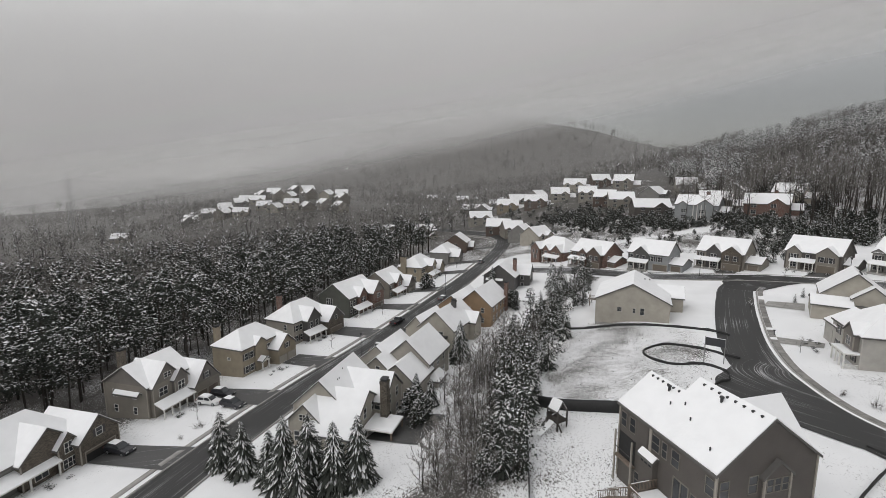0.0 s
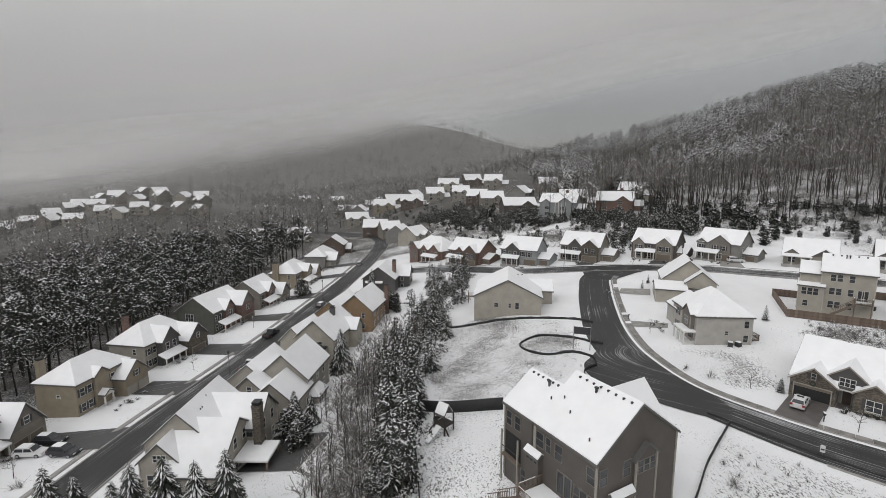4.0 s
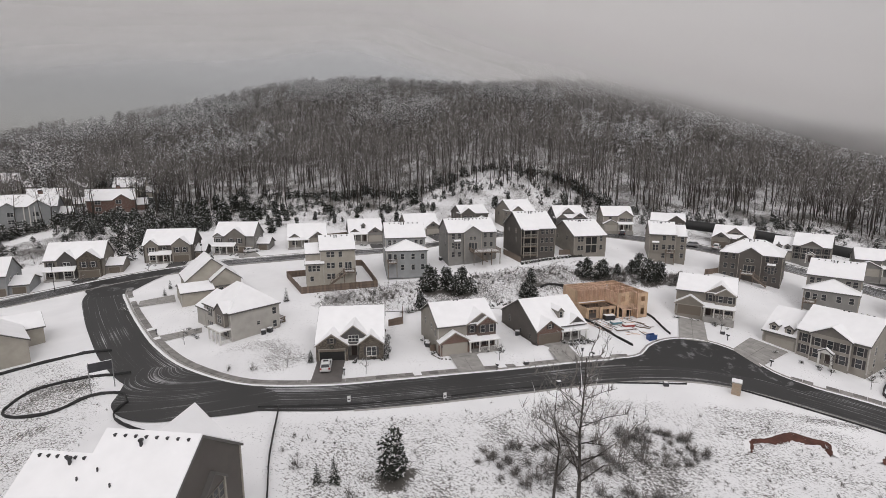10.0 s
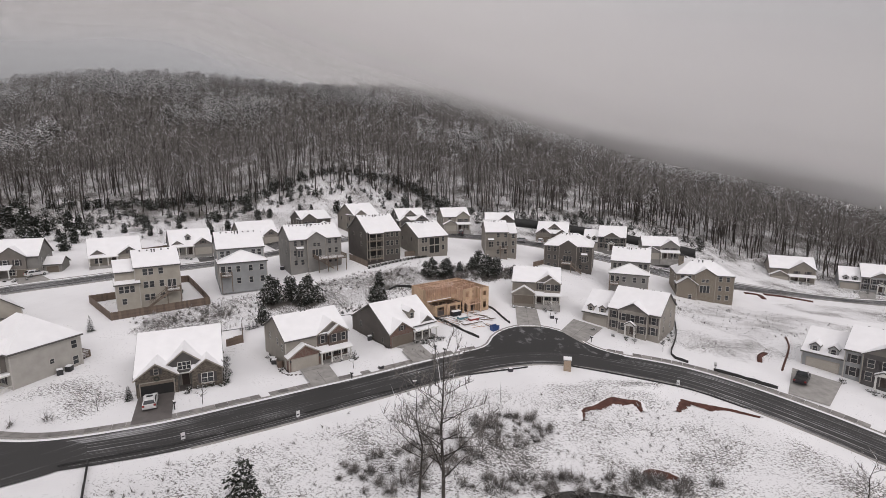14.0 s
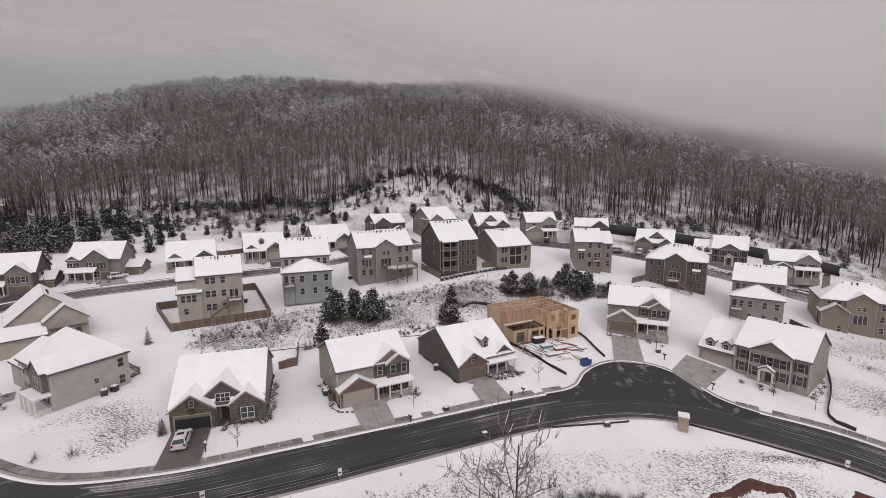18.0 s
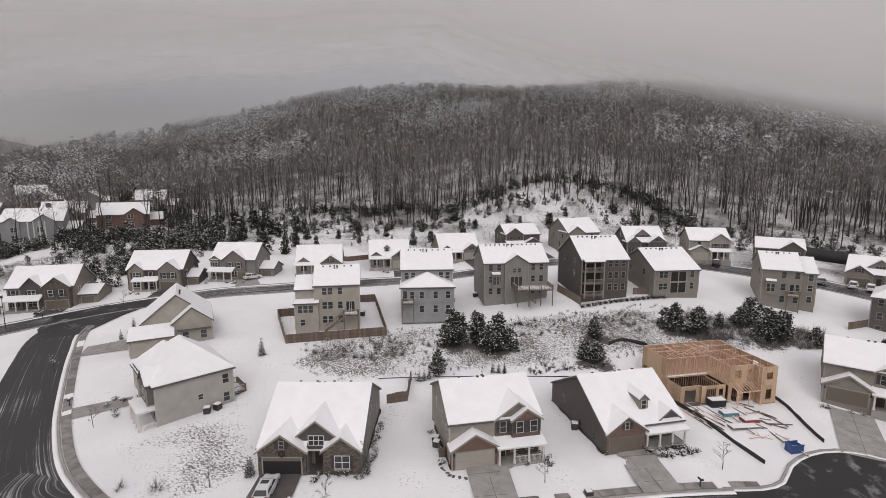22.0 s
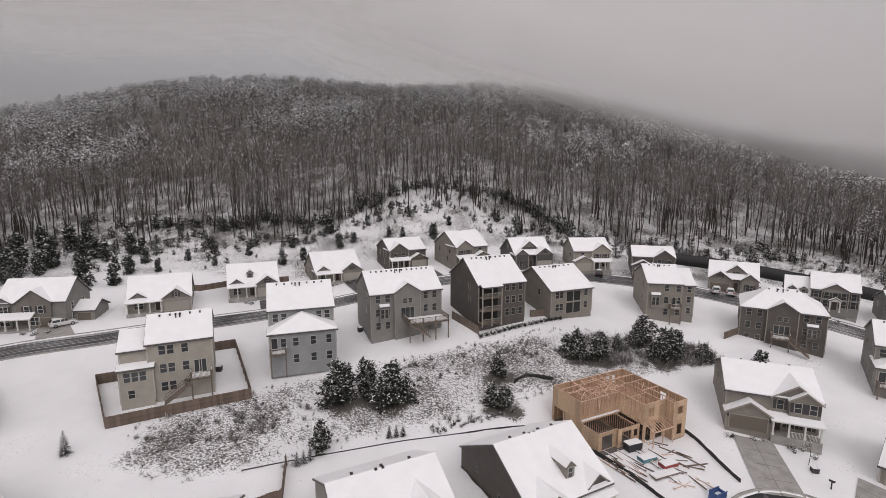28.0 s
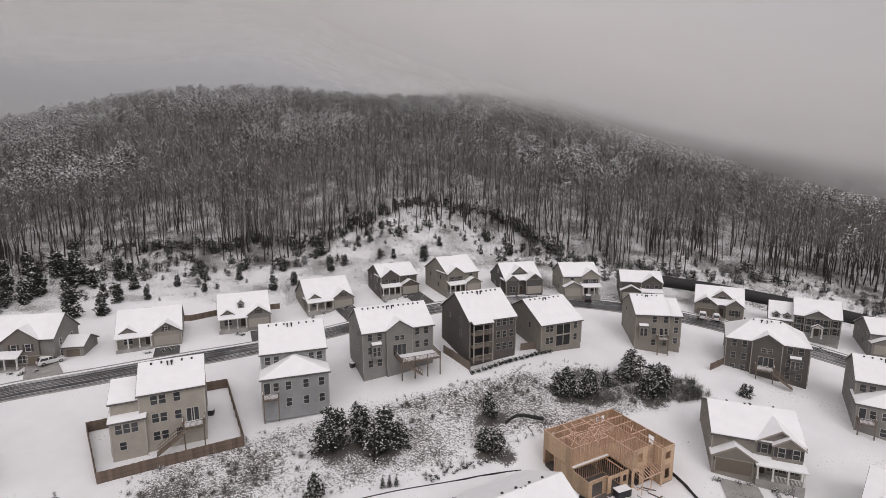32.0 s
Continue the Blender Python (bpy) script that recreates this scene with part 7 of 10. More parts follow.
wins(p.r, p.wall_of('near', q), (1.0, 3.7), (-1.6, 2.2), 0.8, 1.2)
wins(p.r, p.wall_of('back', q), (1.0, 3.7), (-4.6, -2, 1.4, 4.2), 0.9, 1.5)
p.stack(137.4, -25.7, 9.4, BRICK)
p.mass(127.5, 141, -9.4, -17, 3.7, 3.0, 's')
p = Plot("dark grey two-storey house with chimney", 159, -19, -4.2, DARKGREY)
q = p.mass(152.4, 166, -13.6, -23.6, 5.6, 3.6, 's')
m = p.wall_of('near', q)
wins(p.r, m, (1.0,), (-2.5, 2.5), 0.9, 1.4)
a, b_, c, d = q
slab_roof(p.r, b_ - 0.1, b_ + 1.0, c + 1.0, c + 6.4, 4.3, 0.5, 'y', 0.1)
q = p.mass(159, 165, -20, -27.2, 5.4, 2.8, 'n')
wins(p.r, p.wall_of('back', q), (1.0, 3.7), (-1.5, 1.5), 0.9, 1.5)
wins(p.r, p.wall_of('near', q), (1.0, 3.7), (1.2,), 0.9, 1.5)
p.stack(158.4, -22.4, 10.2, BRICK, 1.1, 1.1)


def hill_house(x, y, yaw, w, d, h, wall, label):
    """Plain far-off house: block, cross gable, garage and windows."""
    r = thing("house", pose(x, y, gz(x, y) - 0.8, 0, 0, yaw), label, "house", "houses on the far slope")
    STYLE["trim"], STYLE["boards"] = TRIM, False
    X, Y = w / 2, d / 2
    foundation(r, -X, X, -Y, Y, 3)
    block(r, -X, X, -Y, Y, 0, h, d * 0.36, 'x', wall)
    block(r, X * 0.05, X * 0.78, -Y - 0.8, 0, 0, h - 0.02, w * 0.13, 'y', wall)
    if x > -350:
        if int(w) % 2:
            block(r, -X * 0.85, -X * 0.38, -Y - 0.5, 0, 0, h - 0.02, w * 0.08, 'y', wall)
        block(r, X - 0.3, X + 4.2, -Y + 1.5, Y - 1.0, 0, h * 0.55, 2.4, 'x', wall)
    for k in range(2 if h > 4 else 1):
        window(r, face('f', -X, X, -Y - 0.6, Y), -w * 0.28, 0.9 + k * 2.7, 1.8, 1.5, cols=2)
        window(r, pose(w * 0.14, -Y - 0.8, 0), 0, 0.9 + k * 2.7, 1.8, 1.5, cols=2)
    if wall in (BRICK, BLUE) and x > -350:
        chimney(r, X * 0.35, 1.0, h - 1, h + 5.2, BRICK)
    if w > 17 and wall is BLUE:
        for q in range(4):
            part("column", boxes_mesh("column", [(-0.15, 0.15, -0.15, 0.15, 0, h)], TRIM), r, pose(-X * 0.1 + q * 1.6, -Y - 1.0, 0))
    return r


rng = random.Random(5)
ESTATE = [(-399.6, 34.9, 15, TAUPE, "taupe"), (-349.9, 44.5, 13, GREY, "grey"), (-328.0, 53.0, 15, TAN, "tan"), (-338.4, 63.6, 13, TAUPE, "taupe"), (-309.2, 68.2, 15, BROWN, "brown"),
          (-326.1, 78.0, 12, GREY, "grey"), (-308.4, 84.6, 12, GREIGE, "greige"), (-325.5, 99.2, 15, BEIGE, "beige"), (-318.0, 115.8, 12, BROWN, "brown"), (-291.3, 96.3, 11, GREIGE, "greige"),
          (-273.6, 99.6, 12, BROWN, "brown"), (-261.0, 105.5, 14, TAUPE, "taupe"), (-297.9, 121.7, 12, TAUPE, "taupe"), (-229.7, 108.0, 18, DARKTAUPE, "dark taupe"), (-255.5, 126.7, 14, GREY, "grey"),
          (-199.2, 111.9, 17.5, BLUE, "blue-grey"), (-257.1, 140.7, 11, GREIGE, "greige"), (-212.3, 128.5, 14, TAUPE, "taupe"), (-224.8, 152.6, 12, GREY, "grey"), (-186.5, 134.7, 16.5, BRICK, "red brick"),
          (-200.9, 154.5, 12, BEIGE, "beige"), (-311.4, 32.4, 15, GREIGE, "greige"), (-268.4, 36.0, 14, BROWN, "brown"), (-253.3, 42.8, 11, TAUPE, "taupe"), (-240.1, 49.0, 11, GREY, "grey"), (-226.6, 52.8, 13, CREAM, "cream")]
for k, (x, y, w, wall, word) in enumerate(ESTATE):
    turn = math.degrees(math.atan2(-12 - y, 6 - x)) + 90 + (-14, 9, -5, 16, 0)[k % 5] + (70 if word in ("grey", "cream") and x < -210 else 0)
    c, s_ = math.cos(radians(turn)), math.sin(radians(turn))
    hill_house(x - s_ * 5.5, y + c * 5.5, turn, w, 11, 7.2 if word == "blue-grey" else 5.2, wall, word + " two-storey house with a snowy gabled roof on the slope")
for row in range(5):
    for k in range(10):
        a, dd = 98.6 + k * 1.75 + rng.uniform(-0.4, 0.4), 415 + row * 31 + rng.uniform(-5, 5) + k * 3
        if row > 2 and k < 2 * row - 3 or row == 0 and k > 7:
            continue
        hx, hy = 6 - dd * math.sin(radians(a)), -12 + dd * math.cos(radians(a))
        hill_house(hx, hy, 105 + rng.choice((-70, -10, 20, 60)), 12, 10, rng.choice((3.2, 5.4)), rng.choice((TAUPE, BEIGE, GREY, GREIGE)), "pale house with a snowy roof in the distant estate")
for hx, hy in ((-420, 60), (-450, 75), (-520, 40), (-600, 10), (-395, -250)):
    hill_house(hx, hy, 95, 13, 10, 5.4, TAUPE, "far house with a snowy roof among the trees")



# ---------------------------------------------------------------- trees
TREE_MATS = [BARK, TWIG, NEEDLE, SNOW_TREE, DEADLEAF]


class Acc:
    """Collects triangles with a material index."""
    def __init__(self):
        self.v, self.f, self.m, self.n = [], [], [], 0

    def add(self, V, F, m):
        self.v.append(np.asarray(V, float))
        self.f.append(np.asarray(F, int) + self.n)
        self.m.append(np.full(len(F), m))
        self.n += len(V)

    def done(self):
        return np.vstack(self.v), np.vstack(self.f), np.concatenate(self.m)


def limb(acc, p0, p1, r0, r1, m, n=3):
    p0, p1 = np.asarray(p0, float), np.asarray(p1, float)
    d = p1 - p0
    d /= np.linalg.norm(d) + 1e-9
    a = np.cross(d, (0.3, 0.9, 0.2))
    a /= np.linalg.norm(a) + 1e-9
    b = np.cross(d, a)
    t = np.arange(n) * 2 * np.pi / n
    ring = np.cos(t)[:, None] * a + np.sin(t)[:, None] * b
    V = np.vstack([p0 + ring * r0, p1 + ring * r1])
    F = []
    for i in range(n):
        j = (i + 1) % n
        F += [(i, j, n + j), (i, n + j, n + i)]
    acc.add(V, F, m)


def twig(acc, p0, p1, w, m, up=None):
    p0, p1 = np.asarray(p0, float), np.asarray(p1, float)
    s = np.cross(p1 - p0, up if up is not None else (0.2, 0.3, 1.0))
    s = s / (np.linalg.norm(s) + 1e-9) * w
    acc.add([p0 - s, p0 + s, p1], [(0, 1, 2)], m)


def bare_tree(seed, H, limbs=11, twigs=4, snow=0.3, spread=0.30, start=0.4, fine=1, thin=False, girth=0.0125):
    """Leafless tree: bent trunk, rising limbs, twigs, snow along the upper sides."""
    r = np.random.RandomState(seed)
    acc = Acc()
    lean = r.uniform(-0.05, 0.05, 2)
    pts = [np.array([0, 0, -0.6])]
    for k in range(1, 5):
        pts.append(np.array([lean[0] * H * k / 4 + r.normal(0, 0.012) * H, lean[1] * H * k / 4 + r.normal(0, 0.012) * H, H * 0.92 * k / 4]))
    rad = H * girth
    for k in range(4):
        if thin and k == 3:
            continue
        limb(acc, pts[k], pts[k + 1], rad * (1 - 0.22 * k), rad * (1 - 0.22 * (k + 1)) + 0.01, 0, 4 if fine > 1 else 3)

    def at(t):
        q = t * 4
        k = min(3, int(q))
        return pts[k] + (pts[k + 1] - pts[k]) * (q - k)
    for i in range(limbs):
        t = start + (0.97 - start) * (i + r.uniform(0, 0.8)) / limbs
        a = r.uniform(0, 2 * np.pi)
        L = H * spread * (1.15 - t * 0.75) * r.uniform(0.7, 1.15)
        b = at(t)
        up = r.uniform(0.45, 0.95)
        tip = b + np.array([np.cos(a) * L, np.sin(a) * L, L * up])
        mid = (b + tip) / 2 + r.normal(0, 0.06, 3) * L
        if thin:
            twig(acc, b, tip, rad * 0.5 * (1.2 - t) + 0.02, 1)
        else:
            limb(acc, b, mid, rad * 0.42 * (1.2 - t), rad * 0.22 * (1.2 - t) + 0.012, 0)
            limb(acc, mid, tip, rad * 0.22 * (1.2 - t) + 0.012, 0.012, 1)
        if r.rand() < snow:
            o = np.array([0, 0, rad * 0.42])
            twig(acc, b + o, tip + o * 0.6, 0.035 + 0.1 * rad, 3)
        for j in range(twigs):
            q = mid + (tip - mid) * r.uniform(-0.5, 1.0)
            e = q + np.array([np.cos(a) * 0.5, np.sin(a) * 0.5, 0.7]) * L * 0.35 * r.uniform(0.5, 1.2) + r.normal(0, 0.14, 3) * L
            twig(acc, q, e, 0.028 + 0.0012 * H, 1)
            for _ in range(fine):
                q2 = q + (e - q) * r.uniform(0.3, 0.9)
                twig(acc, q2, q2 + r.normal(0, 0.13, 3) * L + np.array([0, 0, 0.10 * L]), 0.02 + 0.0008 * H, 3 if r.rand() < snow * 0.45 else 1)
    return acc.done()


def clump(acc, r, c, R, blades, snow, m=2, flat=0.6, size=0.55, rime=0.0):
    """A ragged tuft of needles, snow lying on the upper side; with rime it clings to the flanks too."""
    for _ in range(blades):
        d = r.normal(0, 1, 3)
        d /= np.linalg.norm(d)
        d[2] *= flat
        p = c + d * R * r.uniform(0.25, 1.0)
        o = d * np.array([1, 1, 0.5]) + r.normal(0, 0.35, 3)
        o /= np.linalg.norm(o)
        s = np.cross(o, r.normal(0, 1, 3))
        s /= np.linalg.norm(s) + 1e-9
        k = R * size * r.uniform(0.6, 1.2)
        if d[2] > -0.05 - 0.4 * rime and r.rand() < snow:
            q = p + np.array([0, 0, 0.10 * R]) + d * R * 0.15 * rime
            s2 = np.cross(o, (0, 0, 1.0))
            s2 /= np.linalg.norm(s2) + 1e-9
            s2 = s2 * (0.3 + 0.12 * rime) + s * 0.2 * rime
            acc.add([q - s2 * k, q + s2 * k, q + o * np.array([1, 1, 0.3 + 0.7 * rime]) * k], [(0, 1, 2)], 3)
        else:
            acc.add([p - s * k * 0.4, p + s * k * 0.4, p + o * k], [(0, 1, 2)], m)


def pine(seed, H, base=0.35, tufts=26, blades=9, snow=0.5, R=0.20, size=0.85, rime=0.0, fat=0.072):
    """Tall pine: bare lower trunk, irregular tufted crown."""
    r = np.random.RandomState(seed)
    acc = Acc()
    limb(acc, (0, 0, -0.6), (r.normal(0, 0.2), r.normal(0, 0.2), H * 0.6), H * 0.014, H * 0.010, 0, 4)
    limb(acc, (0, 0, H * 0.58), (r.normal(0, 0.3), r.normal(0, 0.3), H * 0.97), H * 0.010, 0.03, 0, 3)
    for i in range(tufts):
        t = base + (1.0 - base) * ((i + r.uniform(0, 1)) / tufts)
        a = r.uniform(0, 2 * np.pi)
        q = (t - base) / (1 - base)
        rr = H * R * (0.45 + 1.0 * math.sin(min(1, q * 1.15 + 0.12) * math.pi)) * r.uniform(0.35, 1.0)
        c = np.array([np.cos(a) * rr, np.sin(a) * rr, H * t * 0.97])
        twig(acc, (0, 0, H * t * 0.95 - rr * 0.1), c, 0.05 * H / 10, 0)
        clump(acc, r, c, H * fat * r.uniform(0.8, 1.3), blades, snow, size=size, rime=rime)
    return acc.done()


def spruce(seed, H, tiers=13, per=8, R=0.24, snow=0.75, droop=0.45):
    """Cone-shaped conifer: drooping boughs feathered with side shoots, snow lying along each."""
    r = np.random.RandomState(seed)
    acc = Acc()
    limb(acc, (0, 0, -0.5), (0, 0, H * 0.98), H * 0.016, 0.02, 0, 4)
    for i in range(tiers):
        t = 0.05 + 0.93 * i / tiers
        rr = H * R * (1 - t) ** 0.8 + 0.12
        n = max(4, int(per * (1 - t * 0.45)))
        for k in range(n):
            a = 2 * np.pi * (k + r.uniform(-0.35, 0.35)) / n + i * 0.9
            L = rr * r.uniform(0.70, 1.15)
            d = np.array([np.cos(a), np.sin(a), 0])
            s = np.array([-np.sin(a), np.cos(a), 0])
            z = H * t + r.uniform(-0.02, 0.02) * H
            w = L * r.uniform(0.10, 0.15)
            b = np.array([0, 0, z])
            m1 = b + d * L * 0.55 + np.array([0, 0, -L * droop * 0.35])
            tip = b + d * L + np.array([0, 0, -L * droop * r.uniform(0.7, 1.2)])
            lift = np.array([0, 0, L * 0.05])
            acc.add([b, m1 - s * w, tip, m1 + s * w, m1 + lift], [(0, 1, 4), (1, 2, 4), (2, 3, 4), (3, 0, 4)], 2)
            for g in (-1, 1):
                for q in (0.35, 0.55, 0.75):
                    c = b + (tip - b) * q + np.array([0, 0, -L * droop * 0.10])
                    o = d * L * 0.20 + s * g * L * r.uniform(0.16, 0.26) * (1.25 - q) + np.array([0, 0, -L * droop * r.uniform(0.12, 0.4)])
                    acc.add([c - d * L * 0.07, c + d * L * 0.06, c + o], [(0, 1, 2)], 2)
                    if r.rand() < snow * 0.55:
                        u = np.array([0, 0, 0.03 + 0.02 * L])
                        acc.add([c - d * L * 0.04 + u, c + d * L * 0.03 + u, c + o * 0.8 + u], [(0, 1, 2)], 3)
            if r.rand() < snow:
                u = np.array([0, 0, 0.04 + 0.02 * L])
                q = r.uniform(0.45, 0.85)
                acc.add([b + d * L * 0.25 + u + np.array([0, 0, -0.1 * L * droop]), m1 - s * w * q + u, tip - d * L * 0.06 + u * 0.6, m1 + s * w * q + u, m1 + u * 1.3 + lift],
                        [(0, 1, 4), (1, 2, 4), (2, 3, 4), (3, 0, 4)], 3)
    return acc.done()


def bush(seed, H, n=14, blades=10, snow=0.4, m=2, twiggy=False, size=0.75):
    r = np.random.RandomState(seed)
    acc = Acc()
    for i in range(n):
        a, q = r.uniform(0, 2 * np.pi), r.uniform(0, 1) ** 0.6
        c = np.array([np.cos(a) * q * H * 0.55, np.sin(a) * q * H * 0.55, H * r.uniform(0.15, 0.85) * (1 - 0.45 * q)])
        if twiggy:
            for _ in range(blades):
                twig(acc, c * np.array([0.45, 0.45, 0.2]), c + r.normal(0, 0.26, 3) * H, 0.013 + 0.005 * H, 3 if r.rand() < snow * 0.4 else 1)
        else:
            limb(acc, (0, 0, -0.2), c, 0.04, 0.015, 0)
            clump(acc, r, c, H * 0.27, blades, snow, m, 0.8, size)
    return acc.done()


def bushy(seed, H, W, n, blades, snow, leaders=9, rime=0.0):
    """Dense young pine, clothed to the ground."""
    r = np.random.RandomState(seed)
    acc = Acc()
    limb(acc, (0, 0, -0.4), (0, 0, H * 0.95), 0.12, 0.03, 0, 5)
    for i in range(n):
        t = r.uniform(0.03, 1.0)
        a, k = r.uniform(0, 2 * np.pi), r.uniform(0.15, 1.0) ** 0.5
        q = W * (1.02 - t) ** 0.5 * (0.72 + 0.28 * min(1, t * 4)) * (0.82 + 0.26 * math.sin(3 * a + 9 * t + seed))
        c = np.array([np.cos(a) * q * k, np.sin(a) * q * k, H * t * r.uniform(0.88, 1.02)])
        if k > 0.6 and r.rand() < 0.5:
            limb(acc, (0, 0, c[2] * 0.8), c, 0.05, 0.02, 0)
        clump(acc, r, c, H * (0.088 if leaders else 0.13), blades, snow if t > 0.3 else snow * (0.3 + 0.5 * rime), 2, 0.7, 0.85, rime)
    # leaders standing out of the crown
    for i in range(leaders):
        a, k = r.uniform(0, 2 * np.pi), r.uniform(0, 0.75)
        p = np.array([np.cos(a) * W * k * 0.8, np.sin(a) * W * k * 0.8, H * (0.97 - 0.45 * k)])
        for j in range(4):
            clump(acc, r, p + np.array([0, 0, j * 0.24]), 0.30 - 0.05 * j, 9, snow, 2, 0.9, 0.9)
    return acc.done()


def sow(name, protos, spots, label, category, kind="stuff", group=""):
    """Many plants in one mesh. spots: rows of x, y, scale, turn, proto, sink."""
    spots = np.asarray(spots, float)
    VV, FF, MM, n = [], [], [], 0
    Z = ground(spots[:, 0], spots[:, 1])
    for k, (V, F, M) in enumerate(protos):
        sel = spots[:, 4] == k
        if not sel.any():
            continue
        S, z = spots[sel], Z[sel]
        c, s = np.cos(S[:, 3]) * S[:, 2], np.sin(S[:, 3]) * S[:, 2]
        W = np.empty((len(S), len(V), 3))
        W[..., 0] = S[:, None, 0] + c[:, None] * V[None, :, 0] - s[:, None] * V[None, :, 1]
        W[..., 1] = S[:, None, 1] + s[:, None] * V[None, :, 0] + c[:, None] * V[None, :, 1]
        W[..., 2] = z[:, None] + S[:, None, 2] * V[None, :, 2]
        VV.append(W.reshape(-1, 3))
        FF.append((F[None] + (np.arange(len(S)) * len(V))[:, None, None]).reshape(-1, 3) + n)
        MM.append(np.tile(M, len(S)))
        n += len(S) * len(V)
    me = fast_mesh(name, np.vstack(VV), np.vstack(FF), TREE_MATS, np.concatenate(MM))
    return tagged(new(name, me), label, category, group, kind)


def plant(name, proto, x, y, scale, turn, label, category, group=""):
    """One tree as a thing with its trunk and crown as parts; alike ones share their meshes."""
    V, F, M = proto
    root = thing(name, pose(x, y, gz(x, y), 0, 0, turn) @ Matrix.Scale(scale, 4), label, category, group)

    def piece(nm, sel):
        f = F[sel]
        used, inv = np.unique(f, return_inverse=True)
        return fast_mesh(nm, V[used], inv.reshape(f.shape), TREE_MATS, M[sel])
    key = id(V)
    part("trunk", cached(("trunk", key), lambda: piece("trunk", M == 0)), root)
    part("crown", cached(("crown", key), lambda: piece("crown", M != 0)), root)
    return root


rs = np.random.RandomState(11)


def inside_any(x, y, discs):
    k = np.zeros(len(x), bool)
    for a, b, r in discs:
        k |= (x - a) ** 2 + (y - b) ** 2 < r * r
    return k


def far_from(x, y, line, d):
    m = np.full(len(x), 1e9)
    for p in line[::2]:
        m = np.minimum(m, np.hypot(x - p[0], y - p[1]))
    return m > d


HOUSES = [(o.location.x, o.location.y, 11.0) for o in bpy.data.objects if o.name.startswith("house") and o.parent is None]


def polar(n, r0, r1, b0, b1, power=1.0):
    rho = r0 + (r1 - r0) * rs.rand(n) ** power
    b = np.radians(rs.uniform(b0, b1, n))
    return -5 - rho * np.sin(b), 20 + rho * np.cos(b), rho, np.degrees(b)


def plume(seed, H, blades, snow, R=0.22, base=0.34, length=0.085, width=0.16, trunk=2):
    """Leafless tree seen from afar: trunk and a full crown of fine upswept sprays, part of them frosted."""
    r = np.random.RandomState(seed)
    acc = Acc()
    top = np.array([r.normal(0, 0.02) * H, r.normal(0, 0.02) * H, H * 0.8])
    if trunk:
        limb(acc, (0, 0, -0.6), top * 0.6, H * 0.011, H * 0.008, 0)
    if trunk > 1:
        for _ in range(5):
            q = top * r.uniform(0.42, 0.62)
            a = r.uniform(0, 6.28)
            twig(acc, q, q + np.array([math.cos(a) * H * 0.14, math.sin(a) * H * 0.14, H * r.uniform(0.2, 0.35)]), H * 0.006, 0)
    for _ in range(blades):
        d = r.normal(0, 1, 3)
        d /= np.linalg.norm(d)
        k = r.uniform(0.3, 1.0) ** 0.5
        p = np.array([d[0] * H * R * k, d[1] * H * R * k, H * (base + (1 - base) * (0.5 + 0.48 * d[2] * k))])
        o = np.array([d[0] * 0.8, d[1] * 0.8, 0.75]) + r.normal(0, 0.4, 3)
        o /= np.linalg.norm(o)
        L = H * length * r.uniform(0.6, 1.3)
        s = np.cross(o, r.normal(0, 1, 3))
        s /= np.linalg.norm(s) + 1e-9
        fr = r.rand() < snow * (0.55 + 0.6 * (p[2] / H))
        s *= L * width * (1.25 if fr else 1.0)
        acc.add([p - s, p + s, p + o * L], [(0, 1, 2)], 3 if fr else 1)
    return acc.done()


def merged(*protos):
    acc = Acc()
    for V, F, M in protos:
        for m in np.unique(M):
            f = F[M == m]
            used, inv = np.unique(f, return_inverse=True)
            acc.add(V[used], inv.reshape(f.shape), m)
    return acc.done()


# the wooded hill
EDGE = [merged(bare_tree(s, 17 + (s % 4), 8, 4, 0.10, 0.21, 0.46, 1, False, 0.0125), plume(20 + s, 17 + (s % 4), 120, 0.03 + 0.02 * (s % 3), 0.17, 0.45, 0.055, 0.06, 0)) for s in range(8)]
CROWN = [plume(40 + s, 14.0 + s % 3, 80, 0.05 + 0.03 * (s % 2), 0.235, 0.32, 0.09, 0.085) for s in range(5)] + [pine(50 + s, 12.5 + s % 3, 0.36, 17, 10, 0.70, 0.19, 0.60, 1.0, 0.085) for s in range(4)]
PINES = [pine(60 + s, 15 + s, 0.38, 28, 13, 0.62, 0.19, 0.52, 0.9) for s in range(4)]
x, y, rho, b = polar(7500, 176, 455, -62, 66, 0.85)
x2, y2, rho2, b2 = polar(700, 178, 250, -62, 66)
x, y, rho, b = np.r_[x, x2], np.r_[y, y2], np.r_[rho, rho2], np.r_[b, b2]
lim = treeline(b)
keep = (rho > lim + rs.uniform(-3, 6, len(b))) & ~inside_any(x, y, HOUSES)
x, y, rho, lim = x[keep], y[keep], rho[keep], lim[keep]
near = rho < lim + 42
frost = (np.sin(x * 0.045 + 1.0) * np.sin(y * 0.05 + 0.6 * np.sin(x * 0.02)) + rs.normal(0, 0.28, len(x)) + 0.006 * (rho - 330)) > 0.16
which = np.where(frost, rs.randint(5, 9, len(x)), rs.randint(0, 5, len(x)))
sow("hill_wood", EDGE, np.stack([x, y, rs.uniform(0.75, 1.15, len(x)), rs.uniform(0, 6.3, len(x)), rs.randint(0, 8, len(x)), x * 0], 1)[near], "leafless wooded hillside dusted with snow", "woods")
sow("hill_wood", CROWN, np.stack([x, y, rs.uniform(0.72, 1.08, len(x)), rs.uniform(0, 6.3, len(x)), which, x * 0], 1)[~near], "leafless wood on the upper hill, frosted white", "woods")
